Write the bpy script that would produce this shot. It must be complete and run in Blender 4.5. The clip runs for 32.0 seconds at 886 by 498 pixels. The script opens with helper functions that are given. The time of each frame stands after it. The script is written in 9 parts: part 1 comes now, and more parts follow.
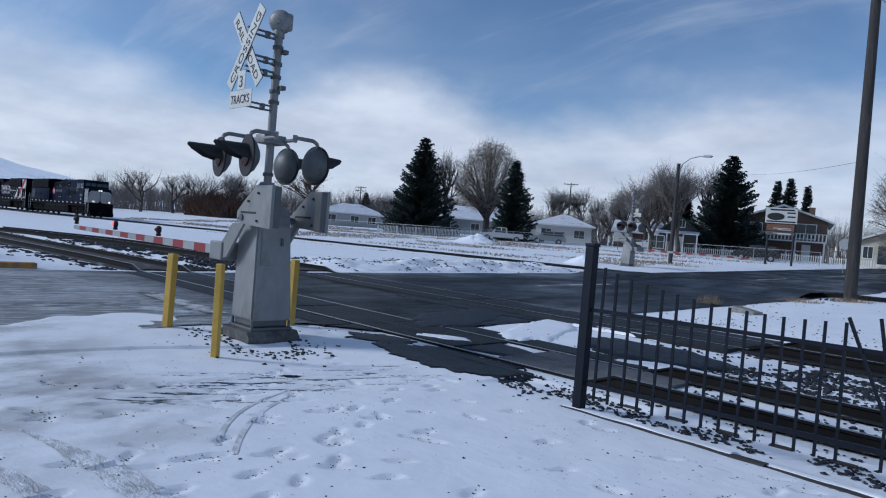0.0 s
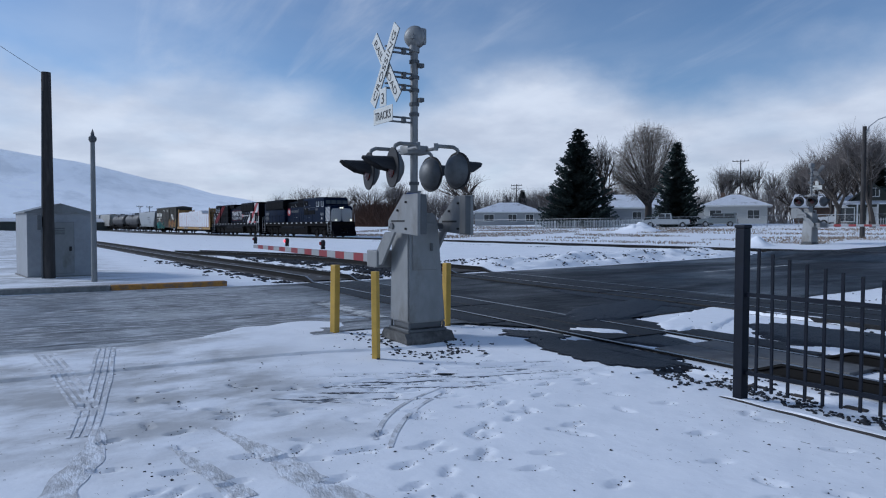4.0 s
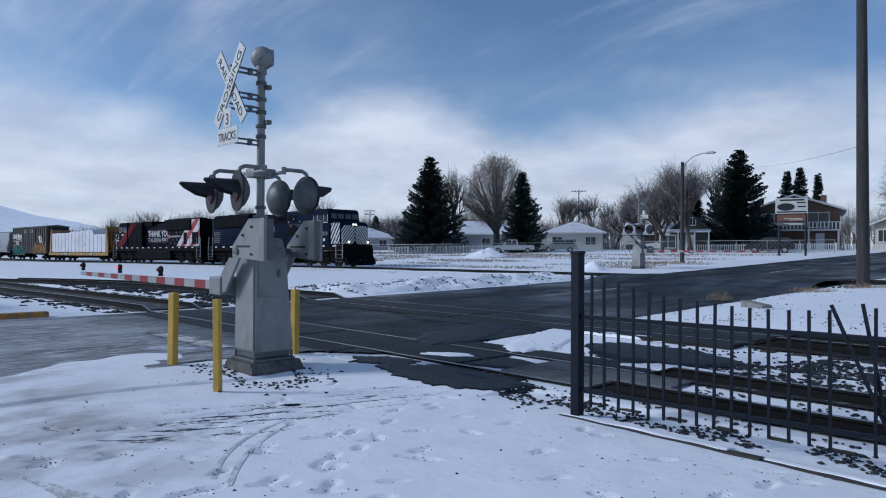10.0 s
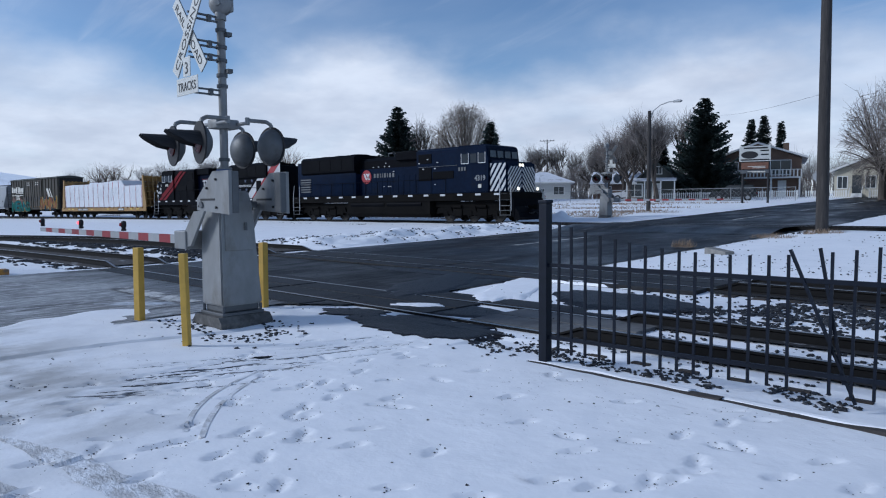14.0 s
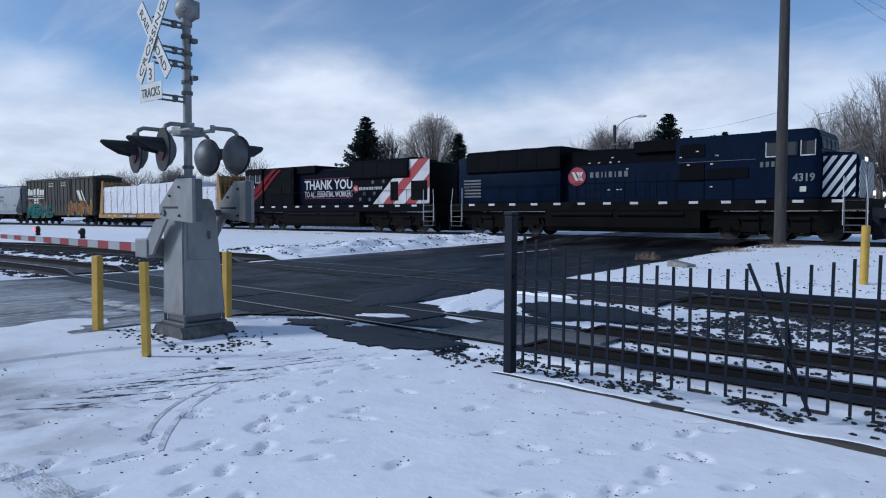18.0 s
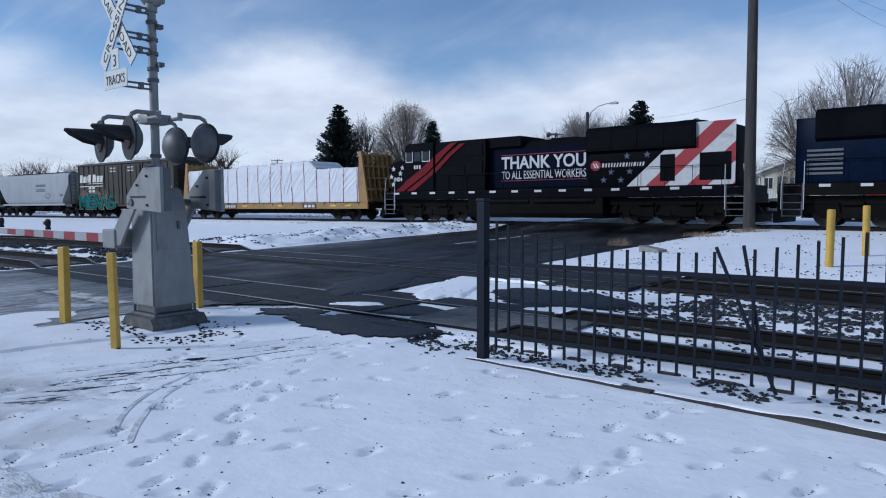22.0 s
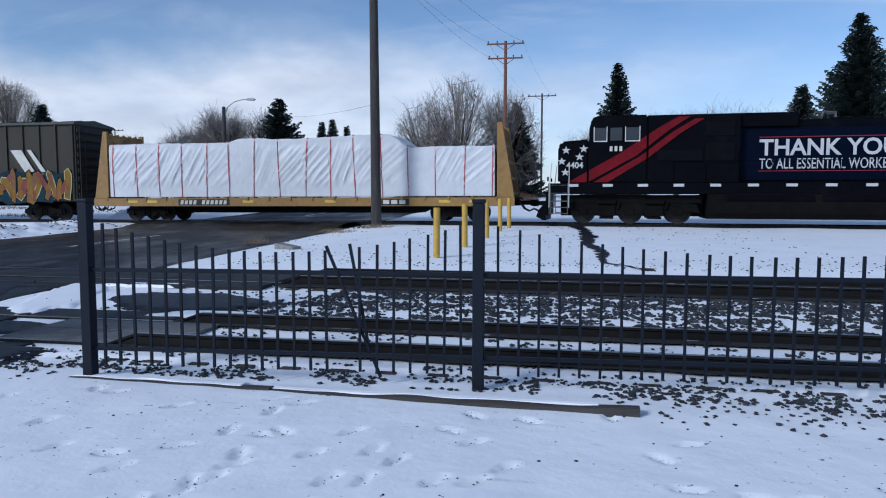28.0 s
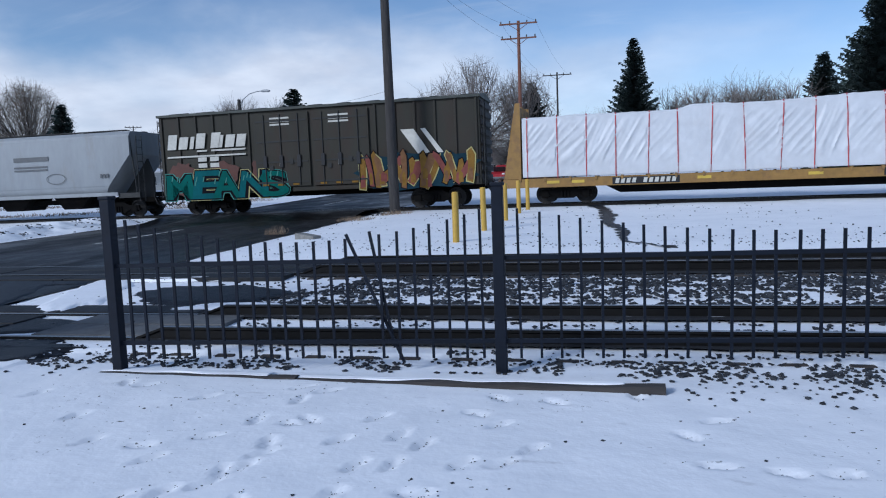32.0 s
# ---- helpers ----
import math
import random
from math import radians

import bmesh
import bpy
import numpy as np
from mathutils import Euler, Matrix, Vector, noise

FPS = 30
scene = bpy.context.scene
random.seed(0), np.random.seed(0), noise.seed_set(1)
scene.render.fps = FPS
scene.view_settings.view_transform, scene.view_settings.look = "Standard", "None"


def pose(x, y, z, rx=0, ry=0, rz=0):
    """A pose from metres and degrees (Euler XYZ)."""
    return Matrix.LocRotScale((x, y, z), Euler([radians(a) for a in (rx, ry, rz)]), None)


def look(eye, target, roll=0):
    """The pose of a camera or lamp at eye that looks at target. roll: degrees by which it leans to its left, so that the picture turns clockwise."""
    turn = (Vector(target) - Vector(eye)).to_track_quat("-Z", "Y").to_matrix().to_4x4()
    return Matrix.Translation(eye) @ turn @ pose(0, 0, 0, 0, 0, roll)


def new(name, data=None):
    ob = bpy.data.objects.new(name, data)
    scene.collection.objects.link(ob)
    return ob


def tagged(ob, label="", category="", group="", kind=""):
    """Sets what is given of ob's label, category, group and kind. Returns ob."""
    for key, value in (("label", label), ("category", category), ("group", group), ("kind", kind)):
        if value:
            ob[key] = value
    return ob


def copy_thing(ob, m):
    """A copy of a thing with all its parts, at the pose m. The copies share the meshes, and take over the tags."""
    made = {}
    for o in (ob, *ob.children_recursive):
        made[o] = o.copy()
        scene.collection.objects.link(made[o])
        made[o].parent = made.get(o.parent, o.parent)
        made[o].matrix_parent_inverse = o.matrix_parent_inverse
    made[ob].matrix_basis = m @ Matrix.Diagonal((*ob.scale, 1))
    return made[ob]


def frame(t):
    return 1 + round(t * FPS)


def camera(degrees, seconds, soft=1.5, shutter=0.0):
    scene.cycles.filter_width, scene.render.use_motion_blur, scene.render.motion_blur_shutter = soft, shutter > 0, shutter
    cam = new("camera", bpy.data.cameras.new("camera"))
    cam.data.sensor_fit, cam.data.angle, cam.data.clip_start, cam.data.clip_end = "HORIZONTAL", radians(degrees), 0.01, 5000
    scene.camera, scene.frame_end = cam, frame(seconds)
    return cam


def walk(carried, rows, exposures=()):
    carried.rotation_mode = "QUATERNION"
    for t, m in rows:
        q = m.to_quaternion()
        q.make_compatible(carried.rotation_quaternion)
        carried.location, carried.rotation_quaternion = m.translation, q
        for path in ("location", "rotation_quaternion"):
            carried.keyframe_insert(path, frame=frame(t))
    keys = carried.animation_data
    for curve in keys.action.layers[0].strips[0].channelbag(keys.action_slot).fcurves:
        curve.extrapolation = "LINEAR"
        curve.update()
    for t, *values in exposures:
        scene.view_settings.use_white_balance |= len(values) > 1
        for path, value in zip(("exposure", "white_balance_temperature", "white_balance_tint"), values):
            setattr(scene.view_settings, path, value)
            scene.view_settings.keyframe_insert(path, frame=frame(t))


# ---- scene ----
cam = camera(65.6, 32.0, 1.1)
PATH = [
    (0, (0.283, 0.279, 1.752), (-1.142, 1.682, 1.712), 4.8),
    (0.5, (0.505, 0.384, 1.771), (-1.075, 1.61, 1.749), 4.4),
    (1, (0.477, 0.353, 1.776), (-1.26, 1.344, 1.778), 3.4),
    (1.5, (0.451, 0.306, 1.743), (-1.303, 1.265, 1.725), 3.1),
    (2, (0.504, 0.328, 1.762), (-1.224, 1.332, 1.683), 2.1),
    (2.5, (0.535, 0.376, 1.78), (-1.17, 1.417, 1.679), 0.4),
    (4.5, (0.562, 0.357, 1.776), (-1.144, 1.4, 1.725), 0.2),
    (5, (0.569, 0.35, 1.785), (-1.11, 1.437, 1.74), -0.0),
    (5.5, (0.563, 0.351, 1.781), (-1.094, 1.47, 1.729), 0.0),
    (6, (0.565, 0.368, 1.777), (-1.069, 1.522, 1.731), 0.0),
    (6.5, (0.555, 0.381, 1.771), (-1.042, 1.585, 1.728), 0.3),
    (7, (0.552, 0.389, 1.779), (-1.036, 1.604, 1.745), -0.0),
    (7.5, (0.569, 0.405, 1.78), (-1.009, 1.634, 1.761), -0.2),
    (8, (0.564, 0.41, 1.782), (-0.992, 1.666, 1.78), -0.0),
    (8.5, (0.563, 0.424, 1.783), (-0.97, 1.709, 1.796), -0.1),
    (9, (0.562, 0.423, 1.778), (-0.946, 1.737, 1.786), -0.0),
    (9.5, (0.571, 0.428, 1.783), (-0.903, 1.78, 1.785), 0.1),
    (10, (0.567, 0.43, 1.781), (-0.888, 1.803, 1.789), 0.3),
    (10.5, (0.563, 0.427, 1.78), (-0.892, 1.799, 1.784), 0.4),
    (11, (0.568, 0.427, 1.783), (-0.885, 1.801, 1.772), 0.4),
    (11.5, (0.576, 0.425, 1.778), (-0.864, 1.812, 1.742), 0.5),
    (12, (0.576, 0.424, 1.778), (-0.856, 1.819, 1.71), 0.6),
    (12.5, (0.577, 0.422, 1.772), (-0.846, 1.823, 1.666), 0.2),
    (13, (0.575, 0.429, 1.774), (-0.832, 1.844, 1.644), -0.4),
    (13.5, (0.567, 0.435, 1.773), (-0.83, 1.86, 1.641), -0.3),
    (15.5, (0.595, 0.443, 1.768), (-0.766, 1.903, 1.628), -0.9),
    (16, (0.602, 0.446, 1.766), (-0.719, 1.94, 1.61), 0.2),
    (16.5, (0.592, 0.489, 1.756), (-0.648, 2.046, 1.558), 1.0),
    (17, (0.608, 0.485, 1.768), (-0.594, 2.073, 1.585), 0.6),
    (17.5, (0.601, 0.461, 1.794), (-0.654, 2.013, 1.67), 0.4),
    (18, (0.583, 0.443, 1.779), (-0.737, 1.942, 1.676), 0.3),
    (18.5, (0.58, 0.442, 1.769), (-0.778, 1.906, 1.664), 0.1),
    (19, (0.58, 0.448, 1.77), (-0.794, 1.897, 1.665), -0.1),
    (19.5, (0.58, 0.444, 1.77), (-0.797, 1.891, 1.665), -0.2),
    (20, (0.584, 0.447, 1.773), (-0.788, 1.897, 1.659), -0.3),
    (20.5, (0.589, 0.459, 1.769), (-0.762, 1.93, 1.653), -0.4),
    (21, (0.606, 0.469, 1.768), (-0.714, 1.968, 1.653), -0.8),
    (21.5, (0.604, 0.473, 1.77), (-0.693, 1.991, 1.658), -0.8),
    (22, (0.604, 0.469, 1.763), (-0.66, 2.013, 1.626), -0.2),
    (22.5, (0.525, 0.537, 1.723), (-0.623, 2.167, 1.569), 1.0),
    (23, (0.579, 0.472, 1.771), (-0.391, 2.212, 1.598), 1.9),
    (23.5, (0.739, 0.484, 1.756), (0.035, 2.347, 1.571), 5.7),
    (24, (0.865, 0.473, 1.785), (0.254, 2.371, 1.636), 7.5),
    (24.5, (0.89, 0.487, 1.802), (0.376, 2.415, 1.672), 4.7),
    (25, (0.888, 0.518, 1.809), (0.5, 2.477, 1.71), 1.5),
    (25.5, (0.897, 0.501, 1.81), (0.546, 2.469, 1.727), 0.7),
    (27.5, (0.899, 0.511, 1.816), (0.544, 2.475, 1.677), 0.0),
    (28, (0.896, 0.501, 1.811), (0.539, 2.464, 1.663), 0.1),
    (28.5, (0.897, 0.491, 1.812), (0.53, 2.451, 1.649), -0.3),
    (29, (0.894, 0.504, 1.808), (0.53, 2.463, 1.637), -0.1),
    (29.5, (0.893, 0.504, 1.809), (0.527, 2.463, 1.641), -0.2),
    (30, (0.894, 0.512, 1.812), (0.515, 2.47, 1.66), -0.8),
    (30.5, (0.896, 0.511, 1.806), (0.524, 2.47, 1.648), -0.9),
    (31, (0.895, 0.505, 1.806), (0.536, 2.466, 1.641), -1.0),
    (31.5, (0.891, 0.515, 1.808), (0.517, 2.472, 1.639), -1.4),
    (32, (0.896, 0.508, 1.812), (0.483, 2.455, 1.62), -2.1),
]
walk(cam, [(t, look(eye, target, roll)) for t, eye, target, roll in PATH], [(0, 0.16, 5500, 10), (9, 0.16, 5500, 10), (16, 0.32, 5500, 10), (32, 0.36, 5500, 10)])

# ---- world and light ----
SUN_AZ, SUN_EL = -138.0, 27.0         # degrees: azimuth from +y towards +x, elevation
world = bpy.data.worlds.new("world")
scene.world = world
world.use_nodes = True
wn = world.node_tree
wn.nodes.clear()


def wnode(kind, **inputs):
    n = wn.nodes.new(kind)
    for k, v in inputs.items():
        n.inputs[int(k[1:])].default_value = v
    return n


def wmath(op, a, b=None):
    n = wn.nodes.new("ShaderNodeMath")
    n.operation = op
    for i, v in enumerate((a, b)):
        if v is None:
            continue
        if isinstance(v, (int, float)):
            n.inputs[i].default_value = v
        else:
            wn.links.new(v, n.inputs[i])
    return n.outputs[0]


sky = wn.nodes.new("ShaderNodeTexSky")
sky.sky_type, sky.sun_disc = "NISHITA", False
sky.sun_elevation, sky.sun_rotation = radians(SUN_EL), radians(SUN_AZ)
sky.altitude, sky.air_density, sky.dust_density, sky.ozone_density = 1300, 1.0, 0.3, 1.6
coord = wn.nodes.new("ShaderNodeTexCoord")
sep = wn.nodes.new("ShaderNodeSeparateXYZ")
wn.links.new(coord.outputs["Generated"], sep.inputs[0])
up = wmath("MAXIMUM", sep.outputs[2], 0.0)
flat = wmath("ADD", up, 0.22)
comb = wn.nodes.new("ShaderNodeCombineXYZ")
wn.links.new(wmath("DIVIDE", sep.outputs[0], flat), comb.inputs[0])
wn.links.new(wmath("DIVIDE", sep.outputs[1], flat), comb.inputs[1])


def cloud(scale, detail, rough, lo, hi, dist=0.0, stretch=(1, 1, 1), rot=0.0):
    mp = wn.nodes.new("ShaderNodeMapping")
    mp.inputs["Scale"].default_value, mp.inputs["Rotation"].default_value = stretch, (0, 0, rot)
    wn.links.new(comb.outputs[0], mp.inputs[0])
    n = wn.nodes.new("ShaderNodeTexNoise")
    n.inputs["Scale"].default_value, n.inputs["Detail"].default_value = scale, detail
    n.inputs["Roughness"].default_value, n.inputs["Distortion"].default_value = rough, dist
    wn.links.new(mp.outputs[0], n.inputs["Vector"])
    r = wn.nodes.new("ShaderNodeMapRange")
    r.interpolation_type = "SMOOTHSTEP"
    r.inputs[1].default_value, r.inputs[2].default_value = lo, hi
    wn.links.new(n.outputs[0], r.inputs[0])
    return r.outputs[0]


puffs = cloud(1.15, 7, 0.5, 0.38, 0.72, 0.3)
wisps = cloud(1.6, 8, 0.6, 0.46, 0.8, 0.6, (0.5, 2.2, 1), 0.5)


def wramp(v, lo, hi):
    n = wn.nodes.new("ShaderNodeMapRange")
    n.interpolation_type = "SMOOTHSTEP"
    n.inputs[1].default_value, n.inputs[2].default_value = lo, hi
    wn.links.new(v, n.inputs[0])
    return n.outputs[0]


def billow(scale, detail, tall):
    mp = wn.nodes.new("ShaderNodeMapping")
    mp.inputs["Scale"].default_value = (1, 1, tall)
    wn.links.new(coord.outputs["Generated"], mp.inputs[0])
    n = wn.nodes.new("ShaderNodeTexNoise")
    n.inputs["Scale"].default_value, n.inputs["Detail"].default_value = scale, detail
    wn.links.new(mp.outputs[0], n.inputs["Vector"])
    return n.outputs[0]


# a bank of cloud low in the west, thinning out eastwards, over a thin veil at the horizon
edge = wmath("ADD", sep.outputs[2], wmath("MULTIPLY", wmath("SUBTRACT", billow(3.5, 8, 1.6), 0.5), 0.22))
west = wmath("ADD", wmath("MULTIPLY", wramp(sep.outputs[0], 0.30, -0.40), 0.72), 0.20)
bank = wmath("MULTIPLY", wmath("MULTIPLY", wramp(edge, 0.225, 0.15), west), wmath("ADD", wmath("MULTIPLY", wramp(billow(5.0, 6, 3.0), 0.3, 0.7), 0.3), 0.75))
veil = wmath("MULTIPLY", wramp(sep.outputs[2], 0.16, 0.0), 0.42)
thin = wmath("MULTIPLY", wisps, 0.36)
mask = wmath("MINIMUM", wmath("ADD", wmath("MAXIMUM", wmath("MAXIMUM", bank, veil), thin), wmath("MULTIPLY", puffs, 0.24)), 0.95)
shade = wn.nodes.new("ShaderNodeMix")
shade.data_type = "RGBA"
wn.links.new(cloud(2.2, 6, 0.55, 0.3, 0.75), shade.inputs[0])
shade.inputs[6].default_value, shade.inputs[7].default_value = (5.7, 5.8, 6.15, 1), (8.0, 7.95, 7.95, 1)
mix = wn.nodes.new("ShaderNodeMix")
mix.data_type = "RGBA"
wn.links.new(mask, mix.inputs[0])
wn.links.new(sky.outputs[0], mix.inputs[6])
wn.links.new(shade.outputs[2], mix.inputs[7])
bg = wn.nodes.new("ShaderNodeBackground")
bg.inputs[1].default_value = 0.085
wn.links.new(mix.outputs[2], bg.inputs[0])
wout = wn.nodes.new("ShaderNodeOutputWorld")
wn.links.new(bg.outputs[0], wout.inputs[0])

sun_data = bpy.data.lights.new("sun", "SUN")
sun_data.energy, sun_data.angle, sun_data.color = 1.80, radians(14), (1.0, 0.96, 0.90)
sun = new("sun", sun_data)
sun_dir = Vector((math.sin(radians(SUN_AZ)) * math.cos(radians(SUN_EL)), math.cos(radians(SUN_AZ)) * math.cos(radians(SUN_EL)), math.sin(radians(SUN_EL))))
sun.matrix_world = Matrix.Translation((0, 0, 60)) @ sun_dir.to_track_quat("Z", "Y").to_matrix().to_4x4()

# ---- materials ----
MATS = {}


def mat(name, col, rough=0.6, metal=0.0, var=0.25, scale=6.0, bump=0.1, stain=None, stain_at=(0.55, 0.75), stain_scale=1.5, stretch=(1, 1, 1), island=0.0, rand=0.0, emit=None, spec=0.5, coat=0.0):
    """A painted, rusty, snowy or woody surface: two scales of noise, optional stains, relief."""
    if name in MATS:
        return MATS[name]
    m = bpy.data.materials.new(name)
    m.use_nodes = True
    nt = m.node_tree
    b = nt.nodes["Principled BSDF"]
    tc = nt.nodes.new("ShaderNodeTexCoord")
    mp = nt.nodes.new("ShaderNodeMapping")
    mp.inputs["Scale"].default_value = stretch
    nt.links.new(tc.outputs["Object"], mp.inputs[0])

    def tex(s, d, r=0.6):
        n = nt.nodes.new("ShaderNodeTexNoise")
        n.inputs["Scale"].default_value, n.inputs["Detail"].default_value, n.inputs["Roughness"].default_value = s, d, r
        nt.links.new(mp.outputs[0], n.inputs["Vector"])
        return n.outputs[0]

    fine, coarse = tex(scale, 6), tex(scale * 0.17, 4)
    add = nt.nodes.new("ShaderNodeMath")
    add.operation = "ADD"
    nt.links.new(fine, add.inputs[0])
    nt.links.new(coarse, add.inputs[1])
    r = nt.nodes.new("ShaderNodeMapRange")
    r.inputs[1].default_value, r.inputs[2].default_value, r.inputs[3].default_value, r.inputs[4].default_value = 0.7, 1.3, 1 - var, 1 + var
    nt.links.new(add.outputs[0], r.inputs[0])
    value = r.outputs[0]
    for amount, kind, out in ((island, "ShaderNodeNewGeometry", "Random Per Island"), (rand, "ShaderNodeObjectInfo", "Random")):
        if amount:
            g = nt.nodes.new(kind)
            q = nt.nodes.new("ShaderNodeMapRange")
            q.inputs[3].default_value, q.inputs[4].default_value = 1 - amount, 1 + amount
            nt.links.new(g.outputs[out], q.inputs[0])
            mu = nt.nodes.new("ShaderNodeMath")
            mu.operation = "MULTIPLY"
            nt.links.new(value, mu.inputs[0])
            nt.links.new(q.outputs[0], mu.inputs[1])
            value = mu.outputs[0]
    sc = nt.nodes.new("ShaderNodeVectorMath")
    sc.operation = "SCALE"
    sc.inputs[0].default_value = col
    nt.links.new(value, sc.inputs["Scale"])
    colour = sc.outputs[0]
    if stain:
        mk = nt.nodes.new("ShaderNodeMapRange")
        mk.inputs[1].default_value, mk.inputs[2].default_value = stain_at
        nt.links.new(tex(stain_scale, 8, 0.65), mk.inputs[0])
        mx = nt.nodes.new("ShaderNodeMix")
        mx.data_type = "RGBA"
        nt.links.new(mk.outputs[0], mx.inputs[0])
        nt.links.new(colour, mx.inputs[6])
        mx.inputs[7].default_value = (*stain, 1)
        colour = mx.outputs[2]
    nt.links.new(colour, b.inputs["Base Color"])
    b.inputs["Metallic"].default_value = metal
    b.inputs["Specular IOR Level"].default_value = spec
    b.inputs["Coat Weight"].default_value = coat
    rr = nt.nodes.new("ShaderNodeMapRange")
    rr.inputs[3].default_value, rr.inputs[4].default_value = max(0.03, rough - 0.12), min(1, rough + 0.12)
    nt.links.new(fine, rr.inputs[0])
    nt.links.new(rr.outputs[0], b.inputs["Roughness"])
    if bump:
        bp = nt.nodes.new("ShaderNodeBump")
        bp.inputs["Strength"].default_value, bp.inputs["Distance"].default_value = bump, 0.02
        nt.links.new(fine, bp.inputs["Height"])
        nt.links.new(bp.outputs[0], b.inputs["Normal"])
    if emit:
        b.inputs["Emission Color"].default_value, b.inputs["Emission Strength"].default_value = (*emit[0], 1), emit[1]
    MATS[name] = m
    return m


def trodden_snow():
    """Snow with grey thawed drifts and dark flecks of grit."""
    m = bpy.data.materials.new("trodden snow")
    m.use_nodes = True
    nt = m.node_tree
    bs = nt.nodes["Principled BSDF"]
    tc = nt.nodes.new("ShaderNodeTexCoord")

    def tex(s, d, r, stretch=(1, 1, 1), rot=0.0):
        mp = nt.nodes.new("ShaderNodeMapping")
        mp.inputs["Scale"].default_value, mp.inputs["Rotation"].default_value = stretch, (0, 0, rot)
        nt.links.new(tc.outputs["Object"], mp.inputs[0])
        n = nt.nodes.new("ShaderNodeTexNoise")
        n.inputs["Scale"].default_value, n.inputs["Detail"].default_value, n.inputs["Roughness"].default_value = s, d, r
        nt.links.new(mp.outputs[0], n.inputs["Vector"])
        return n.outputs[0]

    def ramp(v, lo, hi, top=1.0):
        n = nt.nodes.new("ShaderNodeMapRange")
        n.interpolation_type = "SMOOTHSTEP"
        n.inputs[1].default_value, n.inputs[2].default_value, n.inputs[4].default_value = lo, hi, top
        nt.links.new(v, n.inputs[0])
        return n.outputs[0]

    def blend(f, a, c):
        n = nt.nodes.new("ShaderNodeMix")
        n.data_type = "RGBA"
        nt.links.new(f, n.inputs[0])
        for v, i in ((a, 6), (c, 7)):
            if isinstance(v, tuple):
                n.inputs[i].default_value = v
            else:
                nt.links.new(v, n.inputs[i])
        return n.outputs[2]

    def times(a, c):
        n = nt.nodes.new("ShaderNodeMath")
        n.operation = "MULTIPLY"
        nt.links.new(a, n.inputs[0])
        nt.links.new(c, n.inputs[1])
        return n.outputs[0]

    wide = tex(0.42, 5, 0.6)
    col = blend(ramp(tex(1.3, 6, 0.6), 0.35, 0.75), (0.92, 0.93, 0.95, 1), (0.85, 0.865, 0.89, 1))
    col = blend(ramp(tex(1.6, 8, 0.62, (1, 3.0, 1), 0.6), 0.62, 0.78, 0.6), col, (0.50, 0.50, 0.51, 1))
    grit = times(ramp(tex(16.0, 3, 0.5, (1, 1.6, 1)), 0.685, 0.73), ramp(wide, 0.42, 0.58))
    col = blend(grit, col, (0.055, 0.052, 0.05, 1))
    spl = nt.nodes.new("ShaderNodeSeparateXYZ")
    nt.links.new(tc.outputs["Object"], spl.inputs[0])
    dirty = times(ramp(spl.outputs[0], -3.6, -6.4), times(ramp(spl.outputs[1], 4.2, 2.4), ramp(tex(1.1, 7, 0.62, (1, 0.6, 1), 0.5), 0.36, 0.64, 0.9)))
    col = blend(dirty, col, (0.40, 0.395, 0.385, 1))
    nt.links.new(col, bs.inputs["Base Color"])
    bs.inputs["Roughness"].default_value = 0.75
    bs.inputs["Specular IOR Level"].default_value = 0.3
    bp = nt.nodes.new("ShaderNodeBump")
    bp.inputs["Strength"].default_value, bp.inputs["Distance"].default_value = 0.40, 0.03
    nt.links.new(tex(4.0, 6, 0.55), bp.inputs["Height"])
    nt.links.new(bp.outputs[0], bs.inputs["Normal"])
    return m


